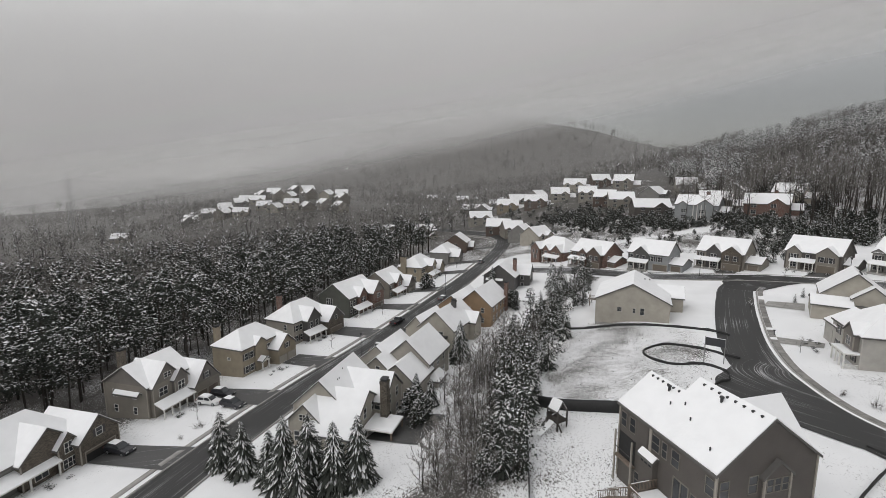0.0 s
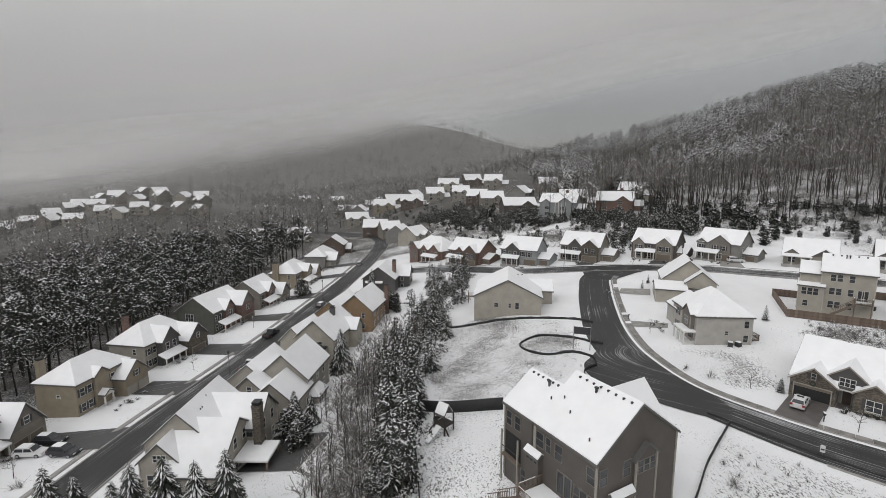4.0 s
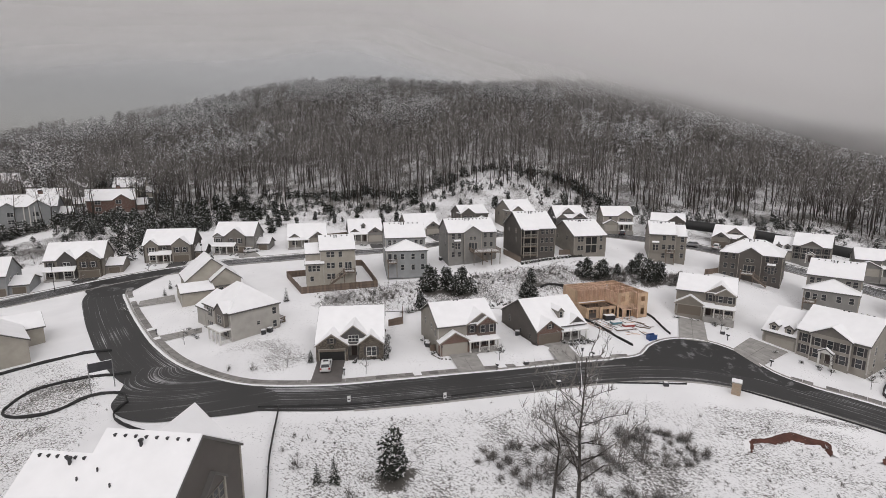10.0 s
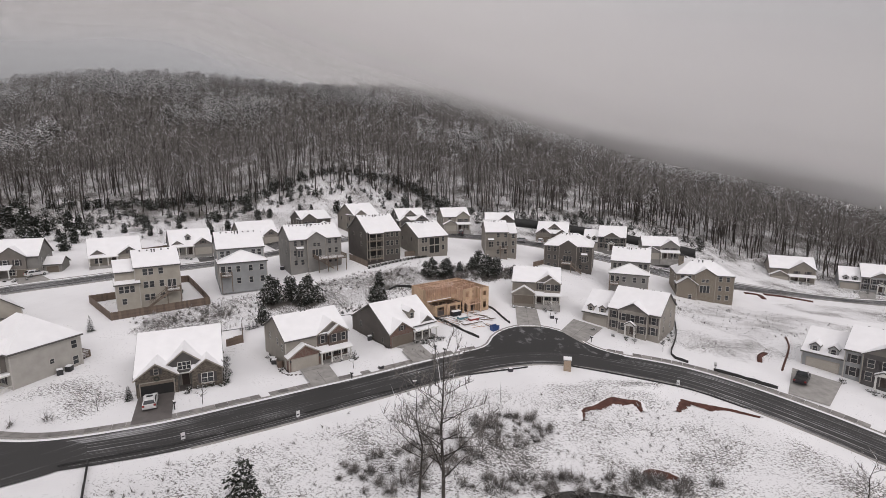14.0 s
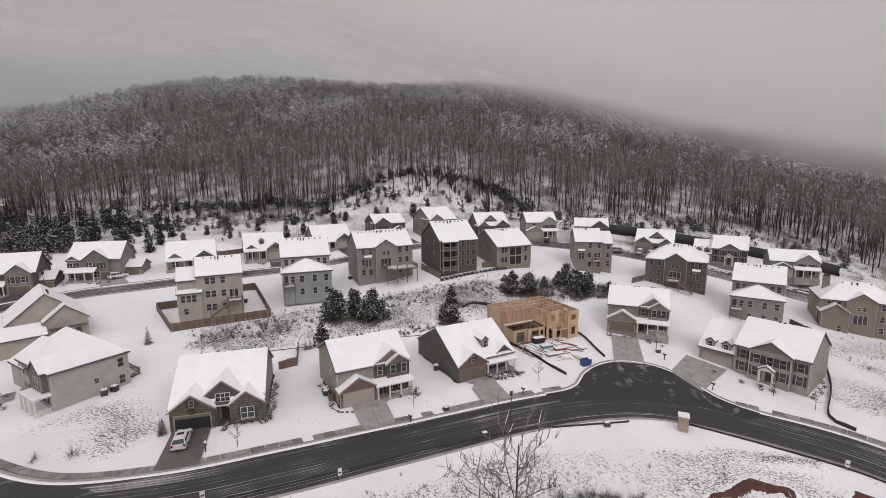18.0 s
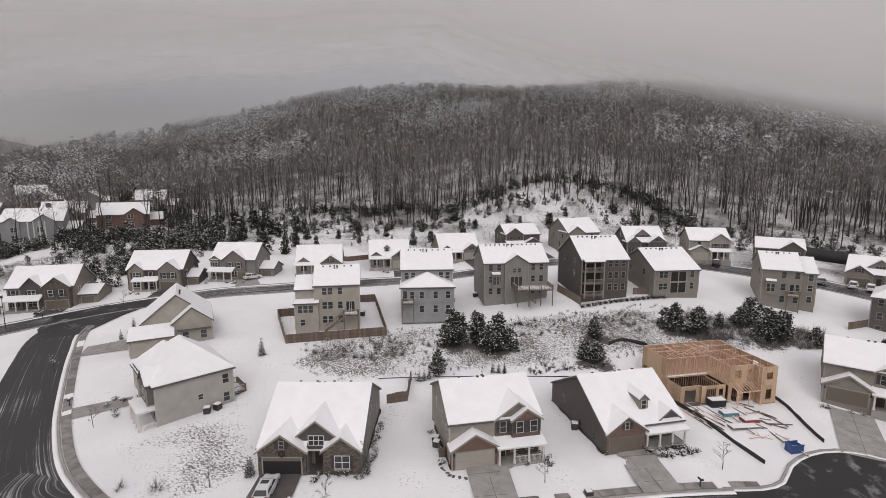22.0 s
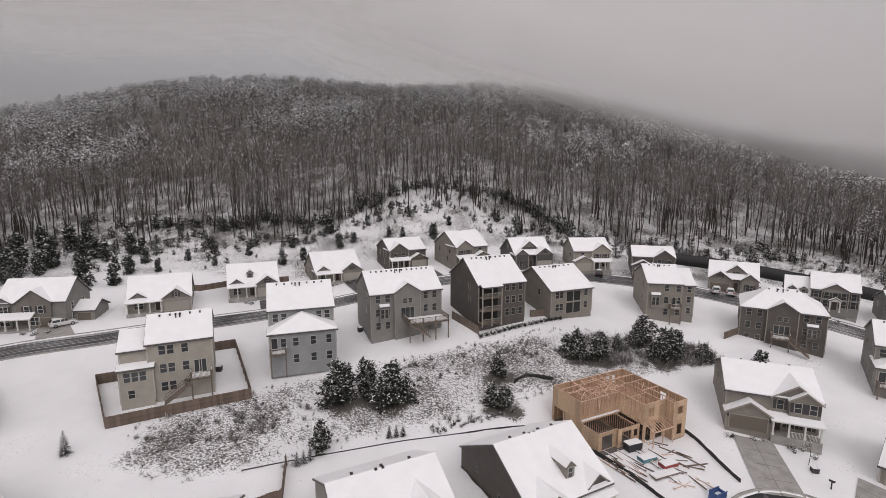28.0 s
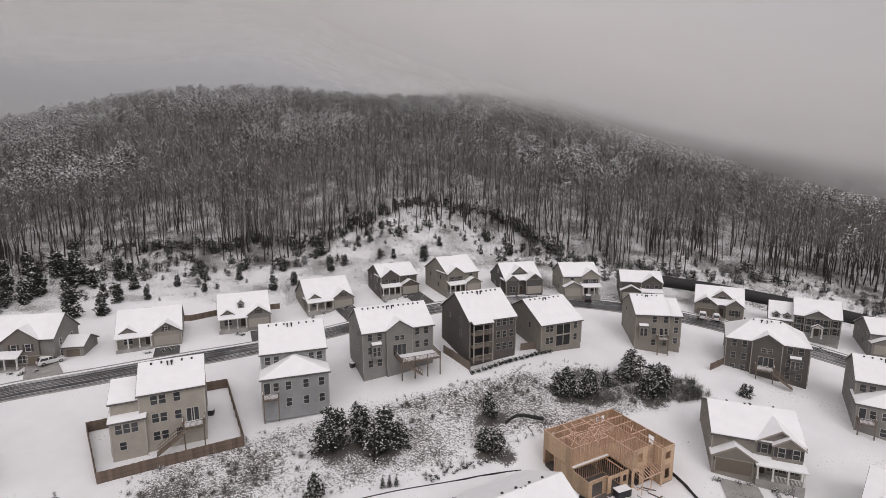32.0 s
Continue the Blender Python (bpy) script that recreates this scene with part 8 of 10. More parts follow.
x, y, rho, b = polar(170, 205, 450, -40, 62)
keep = (rho > treeline(b) + 14)
sow("hill_pines", PINES, np.stack([x, y, rs.uniform(0.65, 1.0, len(x)), rs.uniform(0, 6.3, len(x)), rs.randint(0, 4, len(x)), x * 0], 1)[keep], "snow-laden pines among the bare trees", "woods")
# young conifers along the edge of the wood
SMALL = [bushy(80 + s, 2.7 - 0.3 * (s % 2), 1.3, 34, 10, 0.38, 0, 0.5) for s in range(6)]
x, y, rho, b = polar(3800, 160, 232, -35, 64)
keep = (np.abs(rho - treeline(b) + 4) < rs.exponential(6, len(b))) & ((b < 4) | (b > 34) | (rho > treeline(b) - 5) | (rs.rand(len(b)) < 0.10)) & ~inside_any(x, y, HOUSES)
sow("edge_conifers", SMALL, np.stack([x, y, rs.uniform(0.4, 1.35, len(x)), rs.uniform(0, 6.3, len(x)), rs.randint(0, 6, len(x)), x * 0], 1)[keep], "young snow-dusted conifers along the edge of the wood", "conifers")
CLEARING = spline([(-158, 177), (-150.6, 178.2), (-117.9, 186), (-100.9, 194.5), (-82.8, 196.7), (-71.7, 212.3), (-58.8, 229.5), (-41.2, 234), (-20, 227.1), (-6, 215.6), (4, 204)])
i = rs.randint(0, len(CLEARING), 190)
x, y = CLEARING[i, 0] + rs.normal(0, 1.6, 190), CLEARING[i, 1] + rs.normal(0, 1.6, 190)
lone = [(-85.3, 179.1), (-71.4, 184.4), (-66.7, 185.7), (-56.1, 191.4), (-54.2, 210.9), (-45.8, 218.0)]
x, y = np.r_[x, [p[0] for p in lone]], np.r_[y, [p[1] for p in lone]]
keep = ~inside_any(x, y, HOUSES)
sow("edge_conifers", SMALL, np.stack([x, y, rs.uniform(0.9, 1.7, len(x)), rs.uniform(0, 6.3, len(x)), rs.randint(0, 6, len(x)), x * 0], 1)[keep], "rounded young snowy conifers round the top of the clearing", "conifers")
UNDER = [bush(95 + s, 1.7, 12, 6, 0.5, 1, True) for s in range(3)]
x, y, rho, b = polar(2400, 165, 240, -45, 64)
keep = (rho > treeline(b) - np.where((b > 4) & (b < 34), 1, 12)) & (rho < treeline(b) + 30) & ~inside_any(x, y, HOUSES)
sow("undergrowth", UNDER, np.stack([x, y, rs.uniform(0.5, 1.4, len(x)), rs.uniform(0, 6.3, len(x)), rs.randint(0, 3, len(x)), x * 0], 1)[keep], "grey undergrowth among the trunks", "brush")
# slope below the far estate
x, y = rs.uniform(-245, -128, 900), rs.uniform(75, 185, 900)
u = (x + 160) * 0.62 + (y - 112) * 0.78
keep = (u > -6) & (u < 26) & ~inside_any(x, y, HOUSES) & far_from(x, y, UPPER, 16)
sow("slope_conifers", SMALL, np.stack([x, y, rs.uniform(0.7, 1.7, len(x)), rs.uniform(0, 6.3, len(x)), rs.randint(0, 6, len(x)), x * 0], 1)[keep], "thick belt of young snowy conifers on the slope", "conifers")
SLOPE = [(-275, 62), (-215, 82), (-175, 110), (-138, 126), (-146, 150), (-185, 128), (-230, 108), (-280, 98)]
x, y = rs.uniform(-280, -138, 1100), rs.uniform(62, 150, 1100)
keep = (field(x, y, SLOPE, 1.0) > 0.5) & ~inside_any(x, y, [(a, c, 9.0) for a, c, r in HOUSES]) & far_from(x, y, UPPER, 9)
sow("slope_conifers", SMALL, np.stack([x, y, rs.uniform(0.9, 2.1, len(x)), rs.uniform(0, 6.3, len(x)), rs.randint(0, 6, len(x)), x * 0], 1)[keep], "dense snowy conifers below the houses on the slope", "conifers")
x, y = rs.uniform(-330, -165, 420), rs.uniform(20, 120, 420)
keep = ~inside_any(x, y, HOUSES) & far_from(x, y, LEFT, 9) & far_from(x, y, UPPER, 30) & (y > 30 + (x + 330) * 0.12)
sow("slope_trees", [SMALL[0], SMALL[3], SMALL[4], EDGE[2]], np.stack([x, y, rs.uniform(0.6, 1.5, len(x)), rs.uniform(0, 6.3, len(x)), rs.choice([0, 1, 2, 1, 2], len(x)), x * 0], 1)[keep], "snowy evergreens between the houses on the slope", "conifers")

# pine wood beyond the valley street
TALL = [pine(100 + s, 18 + 1.5 * (s % 3), 0.40, 22, 34, 0.34, 0.18, 0.34, 0.45, 0.092) for s in range(6)]
MIDP = [pine(120 + s, 16, 0.35, 18, 7, 0.45, 0.19, 0.8, 0.6) for s in range(4)] + [plume(130 + s, 15, 90, 0.05, 0.24, 0.25, 0.09, 0.10) for s in range(4)]
FARP = [pine(140 + s, 15, 0.3, 8, 6, 0.25, 0.2, 0.7, 0.5) for s in range(3)] + [plume(150 + s, 13, 46, 0.03 + 0.02 * s, 0.30, 0.2, 0.12, 0.16, 0) for s in range(4)]


def street_side(x, y):
    """Distance from the valley street, positive on the wood's side."""
    m, s = np.full(len(x), 1e9), np.zeros(len(x))
    for i in range(0, len(LEFT) - 1, 3):
        p, q = LEFT[i], LEFT[min(i + 3, len(LEFT) - 1)]
        d = q - p
        L = np.hypot(*d) + 1e-9
        dd = np.hypot(x - p[0], y - p[1])
        side = -(d[0] * (y - p[1]) - d[1] * (x - p[0])) / L
        c = dd < m
        m, s = np.where(c, dd, m), np.where(c, side, s)
    return np.where(s > 0, -m, m)


x, y = rs.uniform(-340, -30, 1900), rs.uniform(-230, 0, 1900)
sd = street_side(x, y)
keep = (sd > 39) & (sd < 91) & (x > -255) & ~inside_any(x, y, [(a, b, r + 1.5) for a, b, r in HOUSES])
sow("pine_wood", TALL, np.stack([x, y, rs.uniform(0.55, 1.15, len(x)), rs.uniform(0, 6.3, len(x)), rs.randint(0, 6, len(x)), x * 0], 1)[keep], "tall pines heavy with snow behind the valley street", "woods")
x, y, rho, b = polar(3600, 60, 330, 84, 150, 0.7)
sd = street_side(x, y)
keep = (sd > 86) & ~inside_any(x, y, HOUSES)
sow("valley_wood", MIDP, np.stack([x, y, rs.uniform(0.65, 1.1, len(x)), rs.uniform(0, 6.3, len(x)), rs.choice([0, 1, 2, 3, 4, 5, 6, 7, 4, 5, 6, 7], len(x)), x * 0], 1)[keep], "mixed snowy wood on the valley floor", "woods")
x, y, rho, b = polar(5600, 300, 1500, 58, 152, 1.35)
keep = ~inside_any(x, y, HOUSES) & ~inside_any(x, y, [(-320, 100, 40), (-210, 110, 35)]) & ~((rho < 545) & (rho > 400) & (b > 97) & (b < 116)) & ((rho > 350) | (b > 88))
sow("far_wood", FARP, np.stack([x, y, rs.uniform(0.8, 1.1, len(x)) * (1 + rho / 3500), rs.uniform(0, 6.3, len(x)), rs.choice([0, 1, 2, 3, 4, 5, 6, 3, 4, 5, 6], len(x)), x * 0], 1)[keep], "grey winter forest in the distance", "woods")
x, y, rho, b = polar(1500, 250, 900, -75, -28, 1.2)
keep = ~inside_any(x, y, HOUSES) & far_from(x, y, UPPER, 30)
sow("far_wood", FARP, np.stack([x, y, rs.uniform(0.8, 1.2, len(x)), rs.uniform(0, 6.3, len(x)), rs.randint(3, 7, len(x)), x * 0], 1)[keep], "bare woods fading into the mist", "woods")

# belt between the valley row and the empty lot
BELT = [spruce(160 + s, 7.6, 13, 10, 0.27, 0.45, 0.4) for s in range(2)] + [pine(164 + s, 7.2, 0.06, 42, 16, 0.32, 0.22, 0.55, 0.4) for s in range(2)] + [bare_tree(170 + s, 6.5, 16, 7, 0.2, 0.33, 0.12, 2) for s in range(3)] + [bush(180 + s, 2.4, 16, 9, 0.3, 4, True) for s in range(2)]
rb_ = np.random.RandomState(23)
spots = []
for i in range(470):
    s_ = rb_.uniform(49, 166)
    conifer = i < 125
    if conifer:
        n_ = rb_.uniform(-46.5, np.interp(s_, [50, 60, 100, 115, 166], [-42, -41, -38, -34, -33]))
    else:
        n_ = rb_.uniform(-41, -34 if s_ < 75 else -30)
        if s_ > 122:
            continue
    bx, by, _ = by_street(s_, n_)
    if conifer:
        spots.append((bx, by, rb_.uniform(0.55, 1.25), rb_.uniform(0, 6.3), rb_.randint(0, 4), 0))
    else:
        spots.append((bx, by, rb_.uniform(0.5, 1.2), rb_.uniform(0, 6.3), rb_.choice([4, 5, 6, 4, 5, 6, 7, 8]), 0))
sow("tree_belt", BELT, spots, "dense belt of snowy pines, bare saplings and brown brush", "trees")
# weeds, saplings and brush on the banks
BRUSH = [bush(200 + s, 0.9, 9, 5, 0.5, 1, True) for s in range(4)]
THICK = [bush(210 + s, 1.7, 18, 9, 0.22, 1, True) for s in range(3)]


def strew(protos, cx, cy, ra, rb, ang, n, s0, s1, label, inside=None):
    a, q = rs.uniform(0, 6.3, n), np.sqrt(rs.rand(n))
    u, v = np.cos(a) * q * ra, np.sin(a) * q * rb
    c, s = math.cos(radians(ang)), math.sin(radians(ang))
    X, Y = cx + u * c - v * s, cy + u * s + v * c
    k = far_from(X, Y, NEAR, 6.5) & ~inside_any(X, Y, [(p, w, 8) for p, w, r in HOUSES])
    if inside:
        k &= field(X, Y, inside, 2.0) > 0.5
    sow("brush", protos, np.stack([X, Y, rs.uniform(s0, s1, n), rs.uniform(0, 6.3, n), rs.randint(0, len(protos), n), X * 0], 1)[k], label, "brush")


WEEDS = "dry weeds and brush poking through the snow"
THICKET = "dense grey thicket of bare brush"
strew(BRUSH, -22, 106, 50, 20, 28, 1900, 0.3, 1.2, WEEDS, BANK)
strew(THICK, 10, 126, 18, 5, 15, 150, 0.6, 1.3, THICKET)
strew(THICK, -52, 92, 12, 4, 30, 40, 0.4, 0.9, THICKET)
strew(THICK, -20, 116, 14, 4, 28, 40, 0.4, 0.9, THICKET)
strew(BRUSH, 4, 46, 40, 18, 18, 420, 0.3, 1.1, WEEDS)
strew(THICK, 5, 52, 12, 4.5, 25, 95, 0.5, 1.2, THICKET)
strew(THICK, 18, 43.5, 17, 1.6, 3, 75, 0.5, 1.3, THICKET)
strew(THICK, -6, 44, 8, 4, 10, 40, 0.5, 1.2, THICKET)
strew(BRUSH, 85, 106, 26, 18, -30, 260, 0.3, 1.0, WEEDS)
strew(BRUSH, -45, 196, 46, 16, 40, 420, 0.4, 1.2, WEEDS)
strew(BRUSH, -80, 27, 28, 16, 30, 260, 0.25, 0.7, WEEDS, LOT)
strew(BRUSH, -165, 100, 40, 16, 55, 500, 0.6, 1.8, WEEDS)

# ---------------------------------------------------------------- low cloud and mist over the hills
MIST = bpy.data.materials.new("mist")
MIST.use_nodes = True
nt = MIST.node_tree
nt.nodes.clear()
mo = nt.nodes.new("ShaderNodeOutputMaterial")
mtr = nt.nodes.new("ShaderNodeBsdfTransparent")
mdf = nt.nodes.new("ShaderNodeBsdfDiffuse")
mtl = nt.nodes.new("ShaderNodeBsdfTranslucent")
mdf.inputs[0].default_value = mtl.inputs[0].default_value = (MISTC, MISTC * 0.99, MISTC * 0.985, 1)
mad = nt.nodes.new("ShaderNodeMixShader")
mmx = nt.nodes.new("ShaderNodeMixShader")
mge = nt.nodes.new("ShaderNodeTexCoord")
mse = nt.nodes.new("ShaderNodeSeparateXYZ")
mno = nt.nodes.new("ShaderNodeTexNoise")
mno.inputs["Scale"].default_value = 0.004
mno.inputs["Detail"].default_value = 2.0
# the cloud's base sinks to the right of the hill and over the valley
mz = nt.nodes.new("ShaderNodeMath")
mza = nt.nodes.new("ShaderNodeMath")
mza.operation = 'MULTIPLY'
mza.inputs[1].default_value = 0.34
mzb = nt.nodes.new("ShaderNodeMath")
mzb.operation = 'MULTIPLY_ADD'
mzb.inputs[1].default_value, mzb.inputs[2].default_value = -0.20, 18.0
mzc = nt.nodes.new("ShaderNodeMath")
mzc.operation = 'MAXIMUM'
mz2 = nt.nodes.new("ShaderNodeMath")
mz2.operation = 'MULTIPLY_ADD'
mz2.inputs[1].default_value = 45.0
mr1 = nt.nodes.new("ShaderNodeMapRange")
mr1.inputs[1].default_value, mr1.inputs[2].default_value = 86.0, 154.0
mr1.inputs[3].default_value, mr1.inputs[4].default_value = MIST_LOW, MIST_HIGH
mr1.interpolation_type = 'SMOOTHSTEP'
lk = nt.links.new
lk(mge.outputs["Object"], mse.inputs[0])
lk(mge.outputs["Object"], mno.inputs["Vector"])
lk(mse.outputs["X"], mza.inputs[0])
lk(mse.outputs["Y"], mzb.inputs[0])
lk(mza.outputs[0], mzc.inputs[0])
lk(mzb.outputs[0], mzc.inputs[1])
lk(mzc.outputs[0], mz.inputs[0])
lk(mse.outputs["Z"], mz.inputs[1])
lk(mno.outputs[0], mz2.inputs[0])
lk(mz.outputs[0], mz2.inputs[2])
lk(mz2.outputs[0], mr1.inputs[0])
# the layer thins out again above
mr2 = nt.nodes.new("ShaderNodeMapRange")
mr2.inputs[1].default_value, mr2.inputs[2].default_value = 158.0, 248.0
mr2.inputs[3].default_value, mr2.inputs[4].default_value = 1.0, 0.06
mr2.interpolation_type = 'SMOOTHSTEP'
mml = nt.nodes.new("ShaderNodeMath")
mml.operation = 'MULTIPLY'
lk(mz2.outputs[0], mr2.inputs[0])
lk(mr1.outputs[0], mml.inputs[0])
lk(mr2.outputs[0], mml.inputs[1])
lk(mml.outputs[0], mmx.inputs[0])
lk(mdf.outputs[0], mad.inputs[1])
lk(mtl.outputs[0], mad.inputs[2])
lk(mtr.outputs[0], mmx.inputs[1])
lk(mad.outputs[0], mmx.inputs[2])
lk(mmx.outputs[0], mo.inputs[0])
for R in (290, 345, 400, 560, 900):
    bb = np.radians(np.arange(-100, 170, 3.0))
    zz = np.arange(-40, 420, 60.0)
    B, Z = np.meshgrid(bb, zz)
    V = np.stack([-5 - R * np.sin(B), 20 + R * np.cos(B), Z], -1).reshape(-1, 3)
    i = (np.arange(len(zz) - 1)[:, None] * len(bb) + np.arange(len(bb) - 1)[None]).ravel()
    me = fast_mesh("mist", V, np.stack([i, i + 1, i + 1 + len(bb), i + len(bb)], 1), [MIST], smooth_shade=True)
    tagged(new("mist", me), "thin layer of low cloud and snow haze", "mist", kind="structure")


# ---------------------------------------------------------------- street furniture, drives and fences
BULB = spline([(3.2, 80.6), (7.2, 82.4), (9.6, 84.6), (11.0, 88.2), (13.6, 91.6), (17.0, 93.8), (20.6, 94.5), (24.4, 93.6), (27.6, 91.2), (29.8, 87.8), (31.6, 84.6), (34.4, 82.2), (38.2, 80.3)])
patch("turning_circle", [tuple(p) for p in BULB] + [(34, 78.6), (28, 80.6), (20, 81.2), (13, 80.4), (7, 78.4)], 0.085, ASPH0, "round end of the wet asphalt street", "road")
patch("road_corner", [(-74, 45.5), (-69, 42), (-66, 38.5), (-63.5, 35.5), (-58.5, 33.2), (-53, 33), (-47, 36), (-42, 41), (-44, 46), (-54, 46.5), (-65, 48)], 0.082, ASPH, "wet asphalt stub beside the bend", "road", swirl=True)
patch("road_corner", [(-127, 80), (-121, 93), (-113, 97), (-112, 86), (-109, 76), (-114, 71), (-121, 74)], 0.10, ASPH0, "wet asphalt at the junction", "road")


def drive(poly, material, label, joints=True, kerb=False):
    if kerb:
        # the drive ends where the kerb begins
        ends = []
        for a, b in ((poly[1], poly[2]), (poly[0], poly[3])):
            w = np.array(a) + (np.array(b) - np.array(a)) * np.linspace(0, 1.4, 141)[:, None]
            near = np.array([np.min(np.hypot(NEAR[:, 0] - q[0], NEAR[:, 1] - q[1])) for q in w])
            ends.append(tuple(w[int(np.argmax(near < 4.66))]))
        poly = [poly[0], poly[1], ends[0], ends[1]]
    up = 0.19 if kerb else 0.10
    ob = patch("driveway", poly, up, material, label, "driveway", thick=0.3 if kerb else 0.12)
    if joints:
        p = [np.array(a, float) for a in poly]
        for t in (0.25, 0.5, 0.75):
            a, b = p[0] + (p[3] - p[0]) * t, p[1] + (p[2] - p[1]) * t
            ribbon("joint", np.array([a, (a + b) / 2, b]), -0.035, 0.035, up + 0.012, CONC_WET, nx=2, parent=ob)
        a, b = (p[0] + p[1]) / 2, (p[3] + p[2]) / 2
        ribbon("joint", np.array([a, (a + b) / 2, b]), -0.035, 0.035, up + 0.012, CONC_WET, nx=2, parent=ob)
    return ob


drive([(-45.2, 59.4), (-40.9, 61.3), (-36.9, 52.6), (-41.0, 50.3)], CONC_WET, "wet cleared concrete driveway", False, True)
drive([(-24.9, 71.2), (-20.7, 74.2), (-16.0, 66.0), (-20.0, 63.4)], CONC, "concrete driveway in square slabs", True, True)
drive([(-20.9, 73.6), (-20.0, 74.6), (-19.3, 73.9), (-20.3, 72.4)], CONC, "short concrete path to the porch", False)
drive([(-9.0, 82.0), (-5.0, 84.8), (0.0, 76.9), (-3.6, 74.0)], CONC, "concrete driveway in square slabs", True, True)
drive([(-5.5, 82.8), (-4.0, 84.4), (-3.6, 83.0), (-4.7, 81.9)], CONC, "short concrete path to the porch", False)
drive([(18.9, 105.2), (23.9, 104.2), (22.8, 93.6), (17.4, 93.6)], CONC, "concrete driveway in square slabs")
drive([(31.6, 99.2), (37.0, 94.6), (29.8, 85.6), (26.6, 91.8)], CONC, "concrete driveway to the wide garage")
drive([(67.5, 77.0), (72.4, 71.3), (64.0, 63.8), (59.8, 67.6)], CONC, "concrete driveway with tyre tracks", False)
drive([(-80.2, 57.4), (-74.6, 63.6), (-72.6, 61.6), (-77.4, 55.0)], CONC, "narrow concrete drive")
drive([(-101.0, 72.4), (-96.6, 78.0), (-92.2, 74.2), (-98.0, 69.0)], CONC, "narrow concrete drive")
drive([(-103.6, 109.2), (-111.5, 117.0), (-106.5, 119.0), (-99.0, 113.5)], CONC, "driveway with tyre tracks in the snow", False)
drive([(36.1, 167.5), (38.0, 169.8), (45.0, 169.2), (43.5, 165.5)], CONC, "short driveway")
drive([(1.8, 170.5), (3.6, 172.0), (9.4, 171.8), (9.4, 170.0)], CONC, "short driveway")
drive([(145.0, 149.0), (149.6, 147.5), (142.5, 139.5), (138.5, 140.8)], CONC, "short driveway")
for g0, g1, gn in ((52.0, 57.2, 19.2), (73.6, 79.6, 18.4), (93.0, 98.8, 14.8), (113.2, 119.2, 16.4), (137.0, 142.6, 17.6), (159.2, 165.2, 15.8), (190.0, 196.0, 14.8), (212.0, 217.0, 20.0), (245.4, 250.0, 14.4)):
    drive([by_street(g0, gn)[:2], by_street(g1, gn)[:2], by_street(g1 + 0.6, 3.6)[:2], by_street(g0 - 0.6, 3.6)[:2]], DRIVE, "wet dark driveway of the valley street", False)
drive([by_street(*q)[:2] for q in ((62.0, -22.4), (72.0, -24.4), (71.0, -33.0), (60.5, -31.0))], DRIVE, "dark wet patio behind the beige house", False)
for o in [o for o in bpy.data.objects if o.parent is None and o.get("group") == "street houses"]:
    x, y = o.location.x, o.location.y
    if -165 < x < -110 and 40 < y < 112 or (-100 < x < -20 and y > 128) or (20 < x < 90 and y > 160):
        m = o.matrix_world
        c = m @ Vector((3.4, -7.0, 0))
        d = (m.to_3x3() @ Vector((0, -1, 0)))
        s = (m.to_3x3() @ Vector((1, 0, 0)))
        g = float(np.min(np.hypot(UPPER[:, 0] - c.x, UPPER[:, 1] - c.y))) - 3.4
        if 1.0 < g < 18:
            e = c + d * g
            drive([(c.x - s.x * 2.4, c.y - s.y * 2.4), (c.x + s.x * 2.4, c.y + s.y * 2.4), (e.x + s.x * 2.5, e.y + s.y * 2.5), (e.x - s.x * 2.5, e.y - s.y * 2.5)], DRIVE, "slushy driveway of the upper street", False)

# kerbs, gutters and the pavement slabs on the house side
KERB = "grey concrete kerb with snow in the gutter"
cut = [i for i in range(len(NEAR)) if NEAR[i][1] > 70 and 5.5 < NEAR[i][0] < 36.5]
segs = (NEAR[8:cut[0] + 1], NEAR[cut[-1]:-18])
for seg in segs:
    tagged(ribbon("kerb", seg, 4.30, 4.62, 0.17, CONC, 0.25, 3), KERB, "kerb", kind="structure")
    ribbon("gutter_snow", seg, 3.75, 4.29, 0.095, SNOW, 0.05, 3, "strip of ploughed snow along the gutter", "snow")
tagged(ribbon("kerb", BULB, 0.0, 0.32, 0.17, CONC, 0.25, 3), KERB, "kerb", kind="structure")
ribbon("gutter_snow", BULB, -0.35, -0.01, 0.1, SNOW, 0.05, 3, "strip of ploughed snow along the gutter", "snow")
tagged(ribbon("kerb", NEAR[68:], -4.62, -4.30, 0.15, CONC, 0.25, 3), "grey concrete kerb", "kerb", kind="structure")
tagged(ribbon("kerb", UPPER[5:-5], 3.7, 4.0, 0.2, CONC, 0.25, 3), "concrete kerb of the upper street", "kerb", kind="structure")
tagged(ribbon("kerb", UPPER[40:-5], -4.0, -3.7, 0.2, CONC, 0.25, 3), "concrete kerb of the upper street", "kerb", kind="structure")
ribbon("gutter_snow", UPPER[5:-5], 3.0, 3.69, 0.11, SNOW, 0.05, 3, "strip of ploughed snow along the gutter", "snow")
tagged(ribbon("kerb", LEFT[4:-8], 3.9, 4.2, 0.2, CONC, 0.25, 3), "concrete kerb of the valley street", "kerb", kind="structure")
tagged(ribbon("kerb", LEFT[4:-8], -4.2, -3.9, 0.2, CONC, 0.25, 3), "concrete kerb of the valley street", "kerb", kind="structure")
ribbon("verge_track", LEFT[4:-30], 5.4, 6.5, 0.10, CONC, 0.1, 3, "wet pavement beside the valley street", "pavement")

